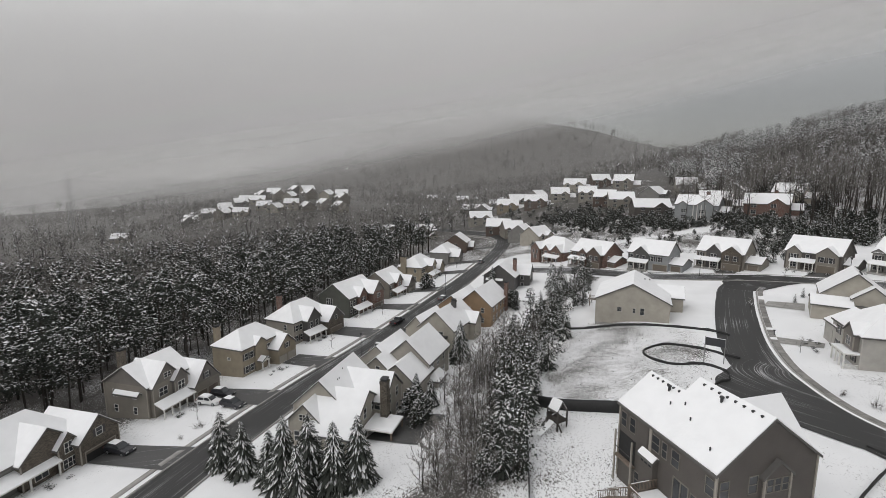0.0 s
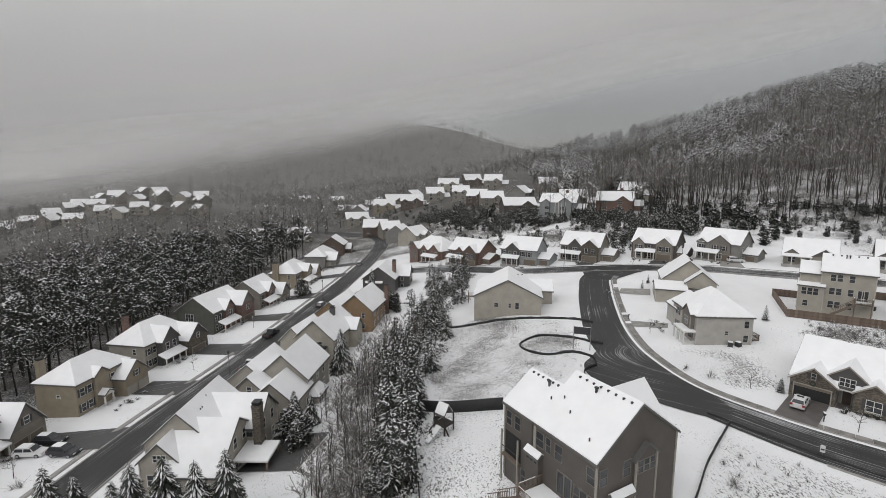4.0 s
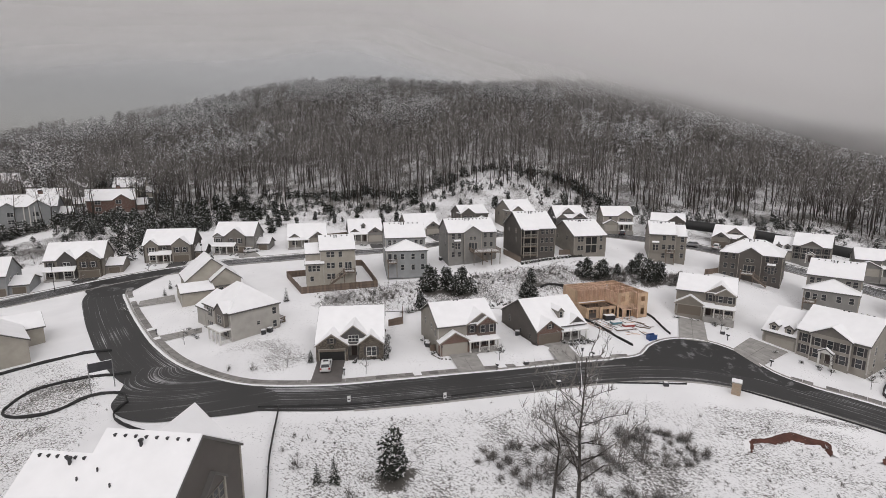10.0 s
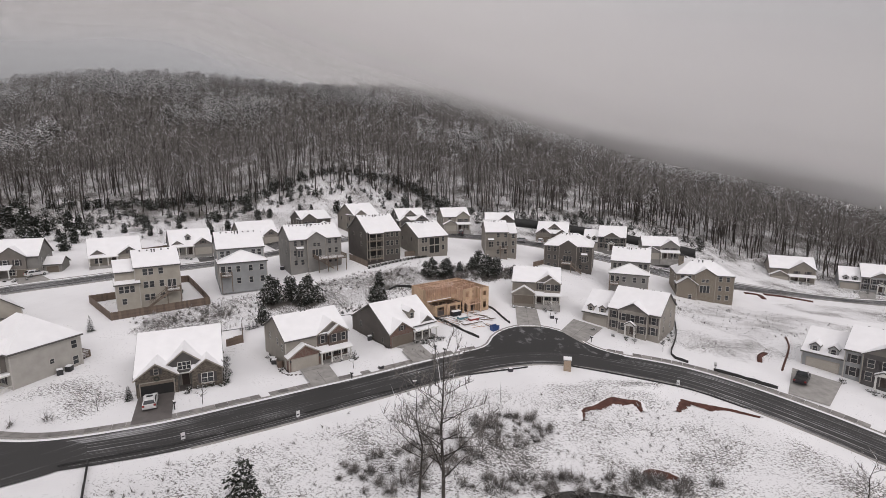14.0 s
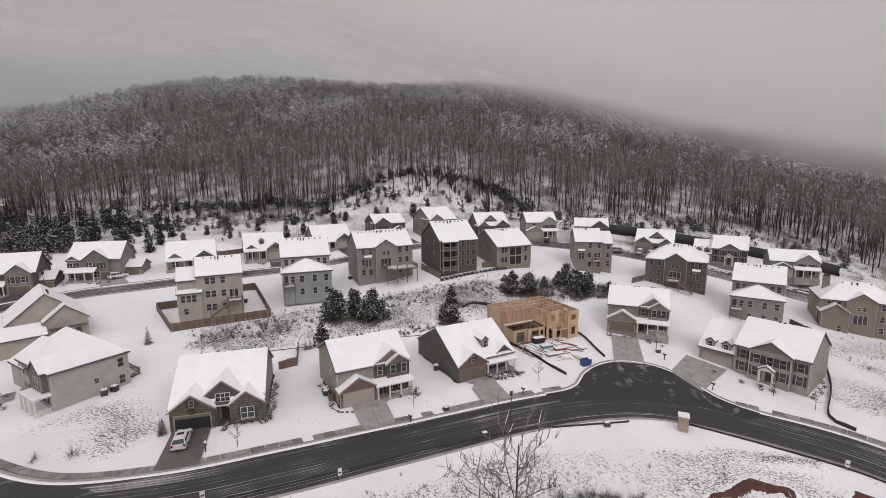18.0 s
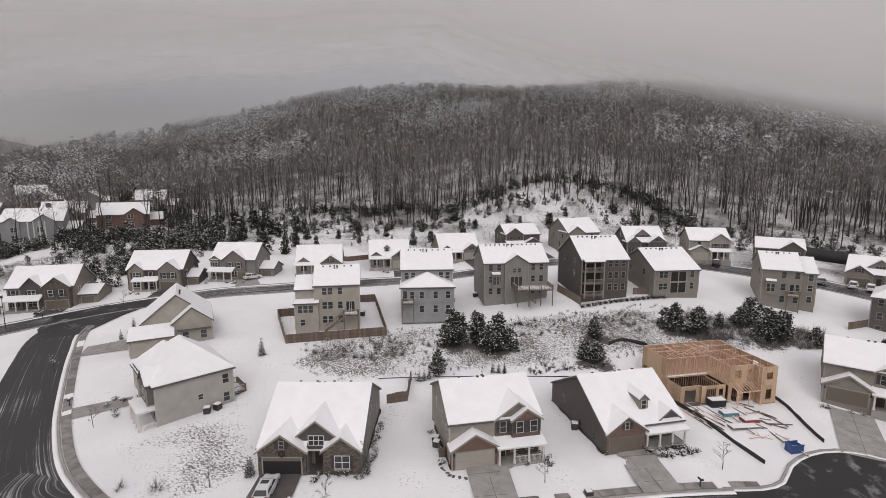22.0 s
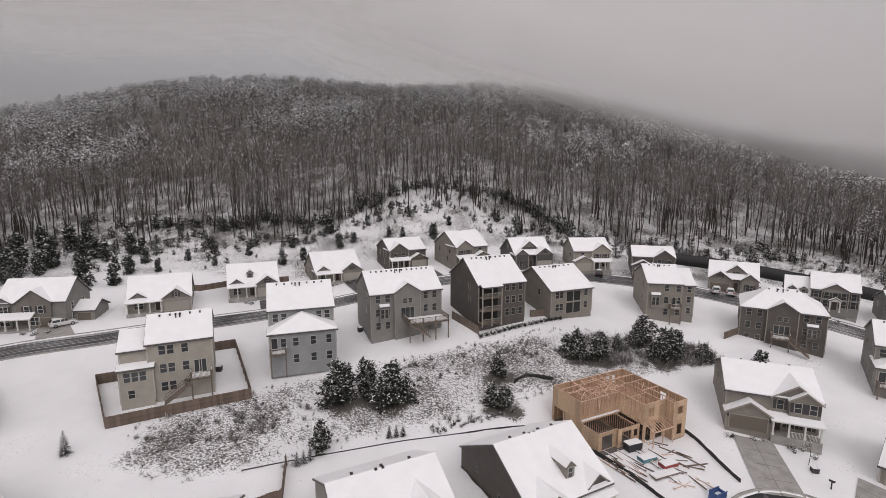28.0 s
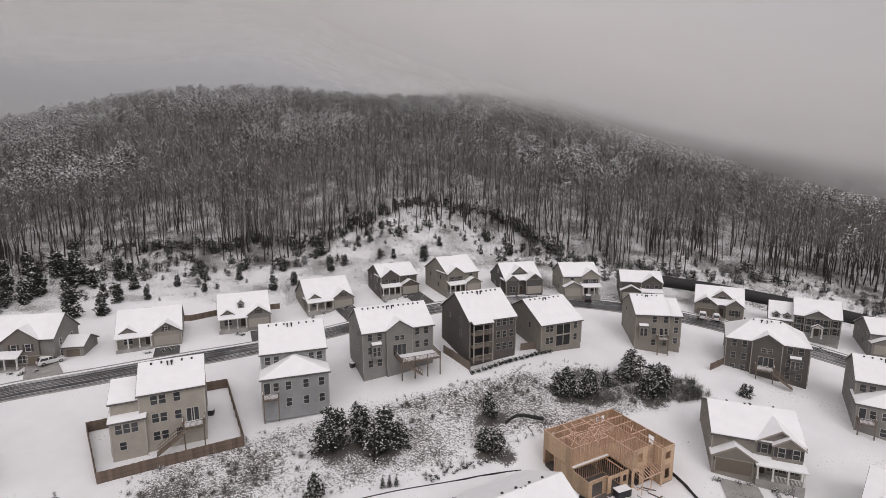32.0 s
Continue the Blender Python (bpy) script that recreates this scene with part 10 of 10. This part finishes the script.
for k in range(62):
    # most lie side by side before the garage bays, the rest are strewn down the lot
    if k < 34:
        t, d = rb.random(), rb.uniform(0.3, 4.6)
        x, y, turn = -1.4 + 6.2 * t + 0.66 * d, 97.2 + 2.6 * t - 0.75 * d, rb.gauss(-49, 5)
    else:
        x, y, turn = rb.uniform(5.5, 12.5), rb.uniform(92.6, 102.0), rb.gauss(-30, 28)
        if x + y > 110:
            x -= 3.0
    L = (1.6, 3.6, 2.4, 3.0, 2.0, 4.2)[k % 6]
    ob = new("plank", cached(("plank", k % 6), lambda: boxes_mesh("plank", [(-L / 2, L / 2, -0.075, 0.075, 0.0, 0.10)], WOOD if k % 3 else LUMBER)))
    ob.matrix_world = pose(x, y, gz(x, y) - 0.01 + 0.0006 * k, 0, 0, turn)
    tagged(ob, "loose timber plank half buried in snow", "plank", "planks on the site")
    if k % 3 != 1:
        part("snow_cap", cached(("pcap", k % 6), lambda: boxes_mesh("snow_cap", [(-L / 2 + 0.1, L / 2 - 0.2, -0.06, 0.045, 0.103, 0.15)], SNOW)), ob)


def clay_cut(pts, widths, label):
    """A torn edge of turf: snow up to the lip, a ragged face of clay below it."""
    line = spline(pts, 0.35)
    n = len(line)
    rr = np.random.RandomState(n)
    w = np.interp(np.linspace(0, 1, n), np.linspace(0, 1, len(widths)), widths) * rr.uniform(0.75, 1.2, n)
    mid = line.mean(0) - np.array([0, 2.0])
    rows = []
    for k in range(n):
        d = mid - line[k]
        d /= np.linalg.norm(d)
        b = line[k] + d * rr.normal(0, 0.07)
        z = gz(*b)
        rows += [(*(b - d * 0.9), z - 0.05), (*b, z + 0.32), (*(b + d * (0.12 + 0.25 * w[k])), z + 0.25 * rr.uniform(0.6, 1.1)), (*(b + d * w[k]), z + 0.03), (*(b + d * (w[k] + 0.3)), z - 0.05)]
    F, M = [], []
    for k in range(n - 1):
        for j in range(4):
            F.append((k * 5 + j, k * 5 + j + 1, k * 5 + j + 6, k * 5 + j + 5))
            M.append(0 if j == 0 else 1)
    me = fast_mesh("clay_bank", np.array(rows), np.array(F), [SNOW, CLAY], np.array(M))
    return tagged(new("clay_bank", me), label, "bank", kind="stuff")


clay_cut([(21.1, 57.6), (21.9, 60.5), (24.0, 61.6), (26.5, 63.6), (28.0, 64.5), (29.5, 64.0), (31.1, 63.8), (32.1, 63.3), (31.4, 60.6)], (0.15, 0.4, 0.9, 0.9, 1.5, 1.7, 1.6, 1.2, 0.3), "torn bank of bare red clay under a lip of turf")
clay_cut([(36.9, 61.2), (38.4, 63.2), (39.6, 64.6), (40.6, 64.2), (42.4, 63.5), (44.4, 62.8), (46.5, 62.2), (48.3, 61.2), (50.0, 60.3)], (0.4, 0.9, 1.3, 1.5, 1.2, 0.7, 0.35, 0.3, 0.12), "torn bank of bare red clay beside a snowy rut")
clay_cut([(24.9, 45.6), (25.3, 46.4), (26.9, 46.8), (28.2, 46.4), (29.4, 45.4)], (0.5, 1.1, 1.3, 1.0, 0.4), "low torn bank of red clay")
# timber play tower in the yard
ps = thing("play_tower", pose(-53.5, 7.0, gz(-53.5, 7.0), 0, 0, 30), "dark timber play tower with a small snowy roof", "play tower")
for qx in (-0.9, 0.9):
    for qy in (-0.9, 0.9):
        part("post", boxes_mesh("post", [(qx - 0.08, qx + 0.08, qy - 0.08, qy + 0.08, -0.3, 2.9)], BARK), ps)
for qx in (-1, 1):
    part("brace", poly_mesh("brace", [(qx * 0.9, -0.9, 1.2), (qx * 1.05, -0.9, 1.2), (qx * 2.0, -0.9, -0.2), (qx * 1.85, -0.9, -0.2), (qx * 0.9, -0.75, 1.2), (qx * 1.05, -0.75, 1.2), (qx * 2.0, -0.75, -0.2), (qx * 1.85, -0.75, -0.2)], [(0, 1, 2, 3), (4, 5, 6, 7), (0, 4, 7, 3), (1, 2, 6, 5)], BARK), ps)
part("platform", boxes_mesh("platform", [(-1.0, 1.0, -1.0, 1.0, 1.25, 1.4)], BARK), ps)
for k in range(4):
    part("side_board", boxes_mesh("side_board", [(-1.0, 1.0, -1.02, -0.96, 1.5 + k * 0.17, 1.63 + k * 0.17)], BARK), ps)
    part("side_board", boxes_mesh("side_board", [(-1.02, -0.96, -1.0, 1.0, 1.5 + k * 0.17, 1.63 + k * 0.17)], BARK), ps)
slab_roof(ps, -0.8, 0.8, -0.8, 0.8, 2.9, 1.15, 'x', 0.12)
part("slide", poly_mesh("slide", [(-0.4, -1.0, 1.35), (0.4, -1.0, 1.35), (0.4, -3.4, 0.1), (-0.4, -3.4, 0.1), (-0.4, -1.0, 1.28), (0.4, -1.0, 1.28), (0.4, -3.4, 0.03), (-0.4, -3.4, 0.03)], [(0, 3, 2, 1), (4, 5, 6, 7), (0, 4, 7, 3), (1, 2, 6, 5)], SNOW), ps)
# lattice mast far off in the valley
ms = thing("mast", pose(-460, -330, gz(-460, -330)), "grey lattice mast far off in the mist", "mast")
acc = Acc()
for sx in (-1, 1):
    for sy in (-1, 1):
        limb(acc, (sx * 3, sy * 3, 0), (sx * 0.8, sy * 0.8, 62), 0.35, 0.25, 0)
for k in range(9):
    z0, z1 = k * 6.8, (k + 1) * 6.8
    w0, w1 = 3 - 2.2 * z0 / 62, 3 - 2.2 * z1 / 62
    limb(acc, (-w0, -w0, z0), (w1, -w1, z1), 0.2, 0.2, 0)
    limb(acc, (w0, -w0, z0), (-w1, -w1, z1), 0.2, 0.2, 0)
V, F, M = acc.done()
part("lattice", fast_mesh("lattice", V, F, [METALP]), ms)

# ---------------------------------------------------------------- single trees and shrubs
BIGBARE = bare_tree(301, 19.5, 34, 10, 0.12, 0.34, 0.20, 3)
plant("bare_tree", BIGBARE, -0.3, 38.4, 1.0, 0, "tall leafless tree with spreading fine branches by the road", "tree")
plant("bare_tree", bare_tree(302, 14, 20, 8, 0.12, 0.3, 0.2, 2), -3.0, 39.6, 1.0, 40, "slim leafless tree beside the tall one", "tree")
plant("bare_tree", bare_tree(303, 7.5, 16, 7, 0.2, 0.35, 0.15, 2), 51.0, 42.5, 1.0, 10, "leafless tree on the lower bank", "tree")




def shifted(proto, dx, dy):
    V, F, M = proto
    return V + np.array([dx, dy, 0.0]), F, M


FULLP = [merged(bushy(310 + s, 5.4, 2.1, 85, 18, 0.40, 6, 0.3), shifted(bushy(313 + s, 4.0 + 0.5 * s, 1.9, 55, 18, 0.36, 4, 0.3), 1.8, 0.5 - 0.6 * s),
                shifted(bushy(316 + s, 3.2, 1.8, 45, 18, 0.30, 3, 0.3), -1.6 + 0.5 * s, 0.9)) for s in range(3)]
LONE = bushy(331, 5.8, 2.2, 120, 18, 0.45, 12, 0.5)
CEDAR = [spruce(320 + s, 3.6, 16, 12, 0.22, 0.45, 0.1) for s in range(2)]
for x, y in ((-45.7, 58.0), (-46.0, 58.3), (-34.0, 63.8), (-34.6, 64.8), (-45.9, 57.8)):
    plant("cedar", CEDAR[0], x, y, 0.62, x * 20, "narrow dark cedar at the corner of the cottage", "cedar", "narrow cedars")
for k, (x, y, s) in enumerate(((-20.6, 35.4, 1.0), (-39.0, 100.6, 1.25), (-35.0, 103.7, 1.05), (-31.0, 102.6, 1.3), (-15.4, 113.0, 0.72), (-15.8, 105.0, 0.72), (-13.6, 105.4, 0.66), (-1.6, 120.6, 0.95), (2.6, 121.4, 0.95), (12.2, 131.5, 0.95), (14.2, 124.2, 1.15), (17.4, 127.0, 0.95), (22.0, 126.6, 0.7), (-37.6, 90.6, 0.72), (33.0, 130.0, 0.5), (-66.9, -12.6, 0.95), (-63.6, -11.2, 0.9), (-124.0, 16.0, 1.0), (-165.0, -8.0, 1.1), (10.0, 127.5, 0.75), (6.2, 124.6, 0.6))):
    plant("pine", FULLP[k % 3] if k else LONE, x, y, s, k * 77, "bushy dark pine dusted with snow on the bank" if k else "bushy dark pine dusted with snow below the road", "pine", "pines on the bank")
FIR = [bushy(400 + q, 5.6, 1.7, 95, 11, 0.36, 0, 0.4) for q in range(3)]
for k, (x, y, s) in enumerate(((-151.5, 143.3, 1.1), (-150.0, 146.3, 0.9), (-142.8, 144.7, 1.0), (-142.7, 148.6, 1.2), (-121.9, 138.3, 1.3), (-138.5, 154.4, 1.2), (-143.5, 161.7, 1.3), (-137.1, 157.8, 1.0), (-115.7, 141.0, 0.95), (-118.4, 149.0, 0.9), (-130.0, 163.0, 1.1), (-127.0, 163.9, 0.9), (-105.9, 168.5, 0.8), (-84.7, 178.5, 0.7), (-82.2, 166.6, 0.75),
        (-77.6, 170.8, 0.7), (-69.7, 180.8, 0.8), (-77.5, 191.5, 1.1), (-66.6, 185.4, 0.6), (-56.4, 191.7, 0.5), (-51.8, 192.5, 0.55), (-41.1, 191.9, 0.95), (-37.8, 204.4, 0.6), (-65.5, 206.8, 0.5), (-12.7, 201.0, 0.8), (-20.8, 210.3, 0.7), (-133.0, 148.0, 0.9), (-147.0, 152.0, 1.2), (-155.0, 150.0, 1.3), (-160.0, 147.0, 1.1), (-146.0, 142.0, 0.8), (-128.0, 143.0, 0.8), (-124.5, 151.0, 0.7), (-133.5, 157.0, 1.0), (-112.0, 152.0, 0.6), (-121.0, 158.0, 0.8), (-100.0, 160.0, 0.5), (-110.0, 162.0, 0.6), (-95.0, 170.0, 0.6), (-148.0, 160.0, 1.3), (-156.0, 158.0, 1.2))):
    plant("fir", FIR[k % 3], x, y, s, k * 63, "dark young fir dusted with snow below the wooded hill", "fir", "young firs by the wood")
for k, (x, y, s) in enumerate(((-67.6, 81.9, 0.95), (-25.5, 31.0, 0.9), (-27.0, 30.0, 0.7), (-101.5, 81.5, 0.7), (-98.5, 77.0, 0.6))):
    plant("cedar", CEDAR[k % 2], x, y, s, k * 55, "small upright cedar with little snow", "cedar", "small cedars")
SPR = [spruce(330 + s, 9.6, 26, 20, 0.34, 0.62, 0.55) for s in range(3)]
for k, (x, y, s) in enumerate(((-58.4, -39.6, 0.9), (-55.4, -35.6, 0.85), (-51.3, -28.9, 1.05), (-50.0, -25.4, 1.1), (-48.8, -22.2, 1.0), (-49.6, -19.3, 1.0), (-47.0, -26.2, 0.85), (-52.8, -31.2, 0.8), (-93.8, -2.3, 1.0), (-73.0, -12.0, 0.6), (-70.5, -9.5, 0.55), (-142.5, 12.5, 0.95), (-196.0, -6.0, 0.8), (-128.0, 14.0, 0.7))):
    plant("spruce", SPR[k % 3], x, y, s, k * 77, "conical spruce with boughs bent under snow", "spruce", "garden spruces")
LAWN = [bare_tree(340 + s, 3.4, 12, 5, 0.2, 0.3, 0.3, 2) for s in range(3)]
for k, (x, y) in enumerate(((-47.8, 54.3), (-15.6, 73.0), (3.5, 84.6), (26.5, 100.6), (-71.6, 56.3), (-35.0, 57.5), (-34.5, 64.0), (41.0, 86.8), (45.5, 83.6), (-112.0, -33.5), (-76, -51.0), (-136, -22.0), (-160, -13), (-180, -4), (-200, 6), (77, 62), (-95.5, 64.0), (-127, 78), (-118, 90))):
    plant("young_tree", LAWN[k % 3], x, y, 1.0 + 0.1 * (k % 4), k * 41, "young bare tree planted on a snowy lawn", "tree", "young lawn trees")
def clipped(name, proto, x, y, scale, turn, label, category, group):
    """A low plant as one mesh."""
    V, F, M = proto
    ob = new(name, cached(("whole", id(V)), lambda: fast_mesh(name, V, F, TREE_MATS, M)))
    ob.matrix_world = pose(x, y, gz(x, y), 0, 0, turn) @ Matrix.Scale(scale, 4)
    return tagged(ob, label, category, group)


HEDGE = bush(345, 1.0, 16, 10, 0.12)
SHRUB = [bush(350 + s, 1.0, 12, 9, 0.75) for s in range(3)]
TWIGB = [bush(360 + s, 1.6, 14, 7, 0.3, 1, True) for s in range(3)]
# garden shrubs along the fronts
k = 0
for o in [o for o in bpy.data.objects if o.parent is None and o.get("group") == "street houses"]:
    if o.location.x < -205 or any(q in o["label"] for q in ("corner porch", "beside the empty lot", "stepped gables and a lower", "walk-out", "stone-fronted", "siding house with a brick", "dark taupe cottage with")):
        continue
    m = o.matrix_world
    w = 5.6
    rr = random.Random(int(o.location.x * 7 + o.location.y))
    for j in range(rr.randint(5, 8)):
        u = rr.uniform(-0.2, 1.0) * w
        p = m @ Vector((u if rr.random() < 0.7 else -u, -8.6 + rr.uniform(-0.9, 0.7), 0))
        clipped("shrub", SHRUB[k % 3], p.x, p.y, rr.uniform(0.6, 1.05), k * 33, "low round shrub under a cap of snow", "shrub", "garden shrubs")
        k += 1
for word, side, n_ in (("greige siding house with a brick", -6.5, 4), ("stone-fronted cottage", 6.5, 13), ("wide two-storey house with dormers", 9.3, 6)):
    o = next(q for q in bpy.data.objects if q.parent is None and word in q.get("label", ""))
    rr = random.Random(len(word) + n_)
    for j in range(n_):
        p_ = o.matrix_world @ Vector((side + rr.uniform(-0.3, 0.3), -5.5 + 9.5 * j / n_, 0))
        clipped("shrub", SHRUB[j % 3], p_.x, p_.y, rr.uniform(0.5, 0.85), j * 57, "low clipped shrub along the side wall, dusted with snow", "shrub", "garden shrubs")
for word, u, v in (("greige siding house with a brick", -6.5, -0.6), ("greige siding house with a brick", -6.6, -1.7), ("dark taupe cottage", -6.4, -1.0), ("tall beige", 4.9, 2.0), ("centre gable and a broad", -7.8, 1.0), ("hipped rear wing and a small", 6.0, 2.0), ("hipped roof and corner porch", 1.0, -6.2), ("hipped roof and corner porch", 2.4, -6.2)):
    o = next(q for q in bpy.data.objects if q.parent is None and word in q.get("label", ""))
    p_ = o.matrix_world @ Vector((u, v, 0))
    c_ = thing("air_conditioner", pose(p_.x, p_.y, gz(p_.x, p_.y), 0, 0, u * 40), "dark grey air conditioner unit capped with snow beside the wall", "air conditioner", "air conditioners")
    part("case", cached("acc", lambda: boxes_mesh("case", [(-0.42, 0.42, -0.42, 0.42, -0.3, 0.85)], VENT)), c_)
    part("snow_cap", cached("acs", lambda: boxes_mesh("snow_cap", [(-0.4, 0.4, -0.4, 0.4, 0.853, 0.95)], SNOW)), c_)
for (x, y) in ((-73.5, 64.0), (-74.5, 62.2), (-75.2, 60.3), (-73.0, 60.0), (-71.5, 59.2), (-76.2, 62.0), (-77.0, 66.2), (-72.4, 65.8), (-62.0, 68.8), (-61.0, 70.4)):
    clipped("shrub", SHRUB[0], x, y, 0.8, x * 9, "low round shrub under a cap of snow", "shrub", "garden shrubs")
for j in range(16):
    t = j / 15
    x, y = -19.0 + 15.5 * t, 123.6 + 10.6 * t
    clipped("hedge_plant", HEDGE, x, y, 1.0, j * 50, "small clipped hedge plant in a row", "shrub", "hedge row")
for x, y in ((-39.0, 86.6), (-38.4, 87.2), (-37.9, 88.0), (-29.4, 95.0), (-28.5, 95.4), (-27.6, 95.8)):
    plant("cedar", CEDAR[0], x, y, 0.55, x * 20, "narrow dark cedar at the foot of the bank", "cedar", "narrow cedars")
for j, (x, y) in enumerate(((-24.0, 98.4), (-21.8, 100.4), (-18.6, 101.4), (-33.5, 33.0), (-23, 30.0), (-30.5, 31.0), (8.5, 45.0), (6.0, 43.5), (12.5, 44.5), (-8.8, 43.7), (-5.0, 44.5), (-72.5, -49.0), (-69.0, -50.5), (-56, 49.8), (-52.5, 51.5))):
    plant("bare_shrub", TWIGB[j % 3], x, y, 0.7 + 0.25 * (j % 3), j * 31, "leafless twiggy shrub in the snow", "shrub", "bare shrubs")
MOUND = [bush(370 + q, 0.8, 11, 10, 0.42) for q in range(3)]
for j, (x, y) in enumerate(((-23.6, 97.7), (-22.8, 97.6), (-22.1, 98.2), (-23.2, 98.3), (-21.2, 99.3), (-20.9, 99.9), (-19.8, 99.5), (-19.4, 100.2), (-18.3, 100.8), (-17.0, 101.3), (-16.1, 102.0), (-15.3, 102.6), (-14.5, 103.3), (-13.8, 103.4), (-12.6, 104.4), (-20.3, 100.6), (-17.6, 101.8))):
    clipped("shrub", MOUND[j % 3], x, y, 0.7 + 0.2 * (j % 3), j * 41, "small dark mounded shrub in the planting bed", "shrub", "bed shrubs")
for j, (x, y) in enumerate(((-38.7, 61.4), (-37.8, 61.7), (-36.8, 62.1), (-35.9, 62.5), (-34.6, 62.6), (-34.2, 63.0), (-38.3, 60.2), (-19.4, 75.2), (-18.7, 75.6), (-17.5, 76.8), (-17.0, 77.3), (-16.1, 76.4), (-15.5, 75.9), (-18.2, 74.9), (-9.5, 80.7), (-4.9, 83.4), (-3.4, 84.7), (-2.7, 85.0), (-1.9, 85.6), (-1.2, 85.9), (-3.4, 83.2), (-2.2, 83.9), (-1.1, 84.7), (0.0, 85.5), (0.8, 86.2), (-0.3, 86.2), (-2.9, 83.5))):
    clipped("shrub", MOUND[j % 3], x, y, 0.85 + 0.15 * (j % 4), j * 53, "low dark shrub before the porch, snow on top", "shrub", "porch shrubs")
for j, (x, y) in enumerate(((-29.1, 71.7), (-28.4, 71.0), (-27.8, 70.3), (-27.3, 69.7), (-26.9, 69.4), (-26.3, 69.1), (-25.9, 68.8), (-25.4, 68.8), (-24.7, 69.0), (-24.0, 69.2))):
    st = new("stepping_stone", cached("step_stone", lambda: poly_mesh("stepping_stone", [(0.26 * math.cos(k * math.pi / 4) * (1 + 0.15 * (k % 3)), 0.2 * math.sin(k * math.pi / 4), c) for c in (-0.1, 0.06) for k in range(8)],
             [tuple(range(8, 16))] + [(k, (k + 1) % 8, 8 + (k + 1) % 8, 8 + k) for k in range(8)], CONC_WET)))
    st.matrix_world = pose(x, y, gz(x, y), 0, 0, 37 * j)
    tagged(st, "flat dark stepping stone showing through the snow", "stepping stone", "stepping stones")
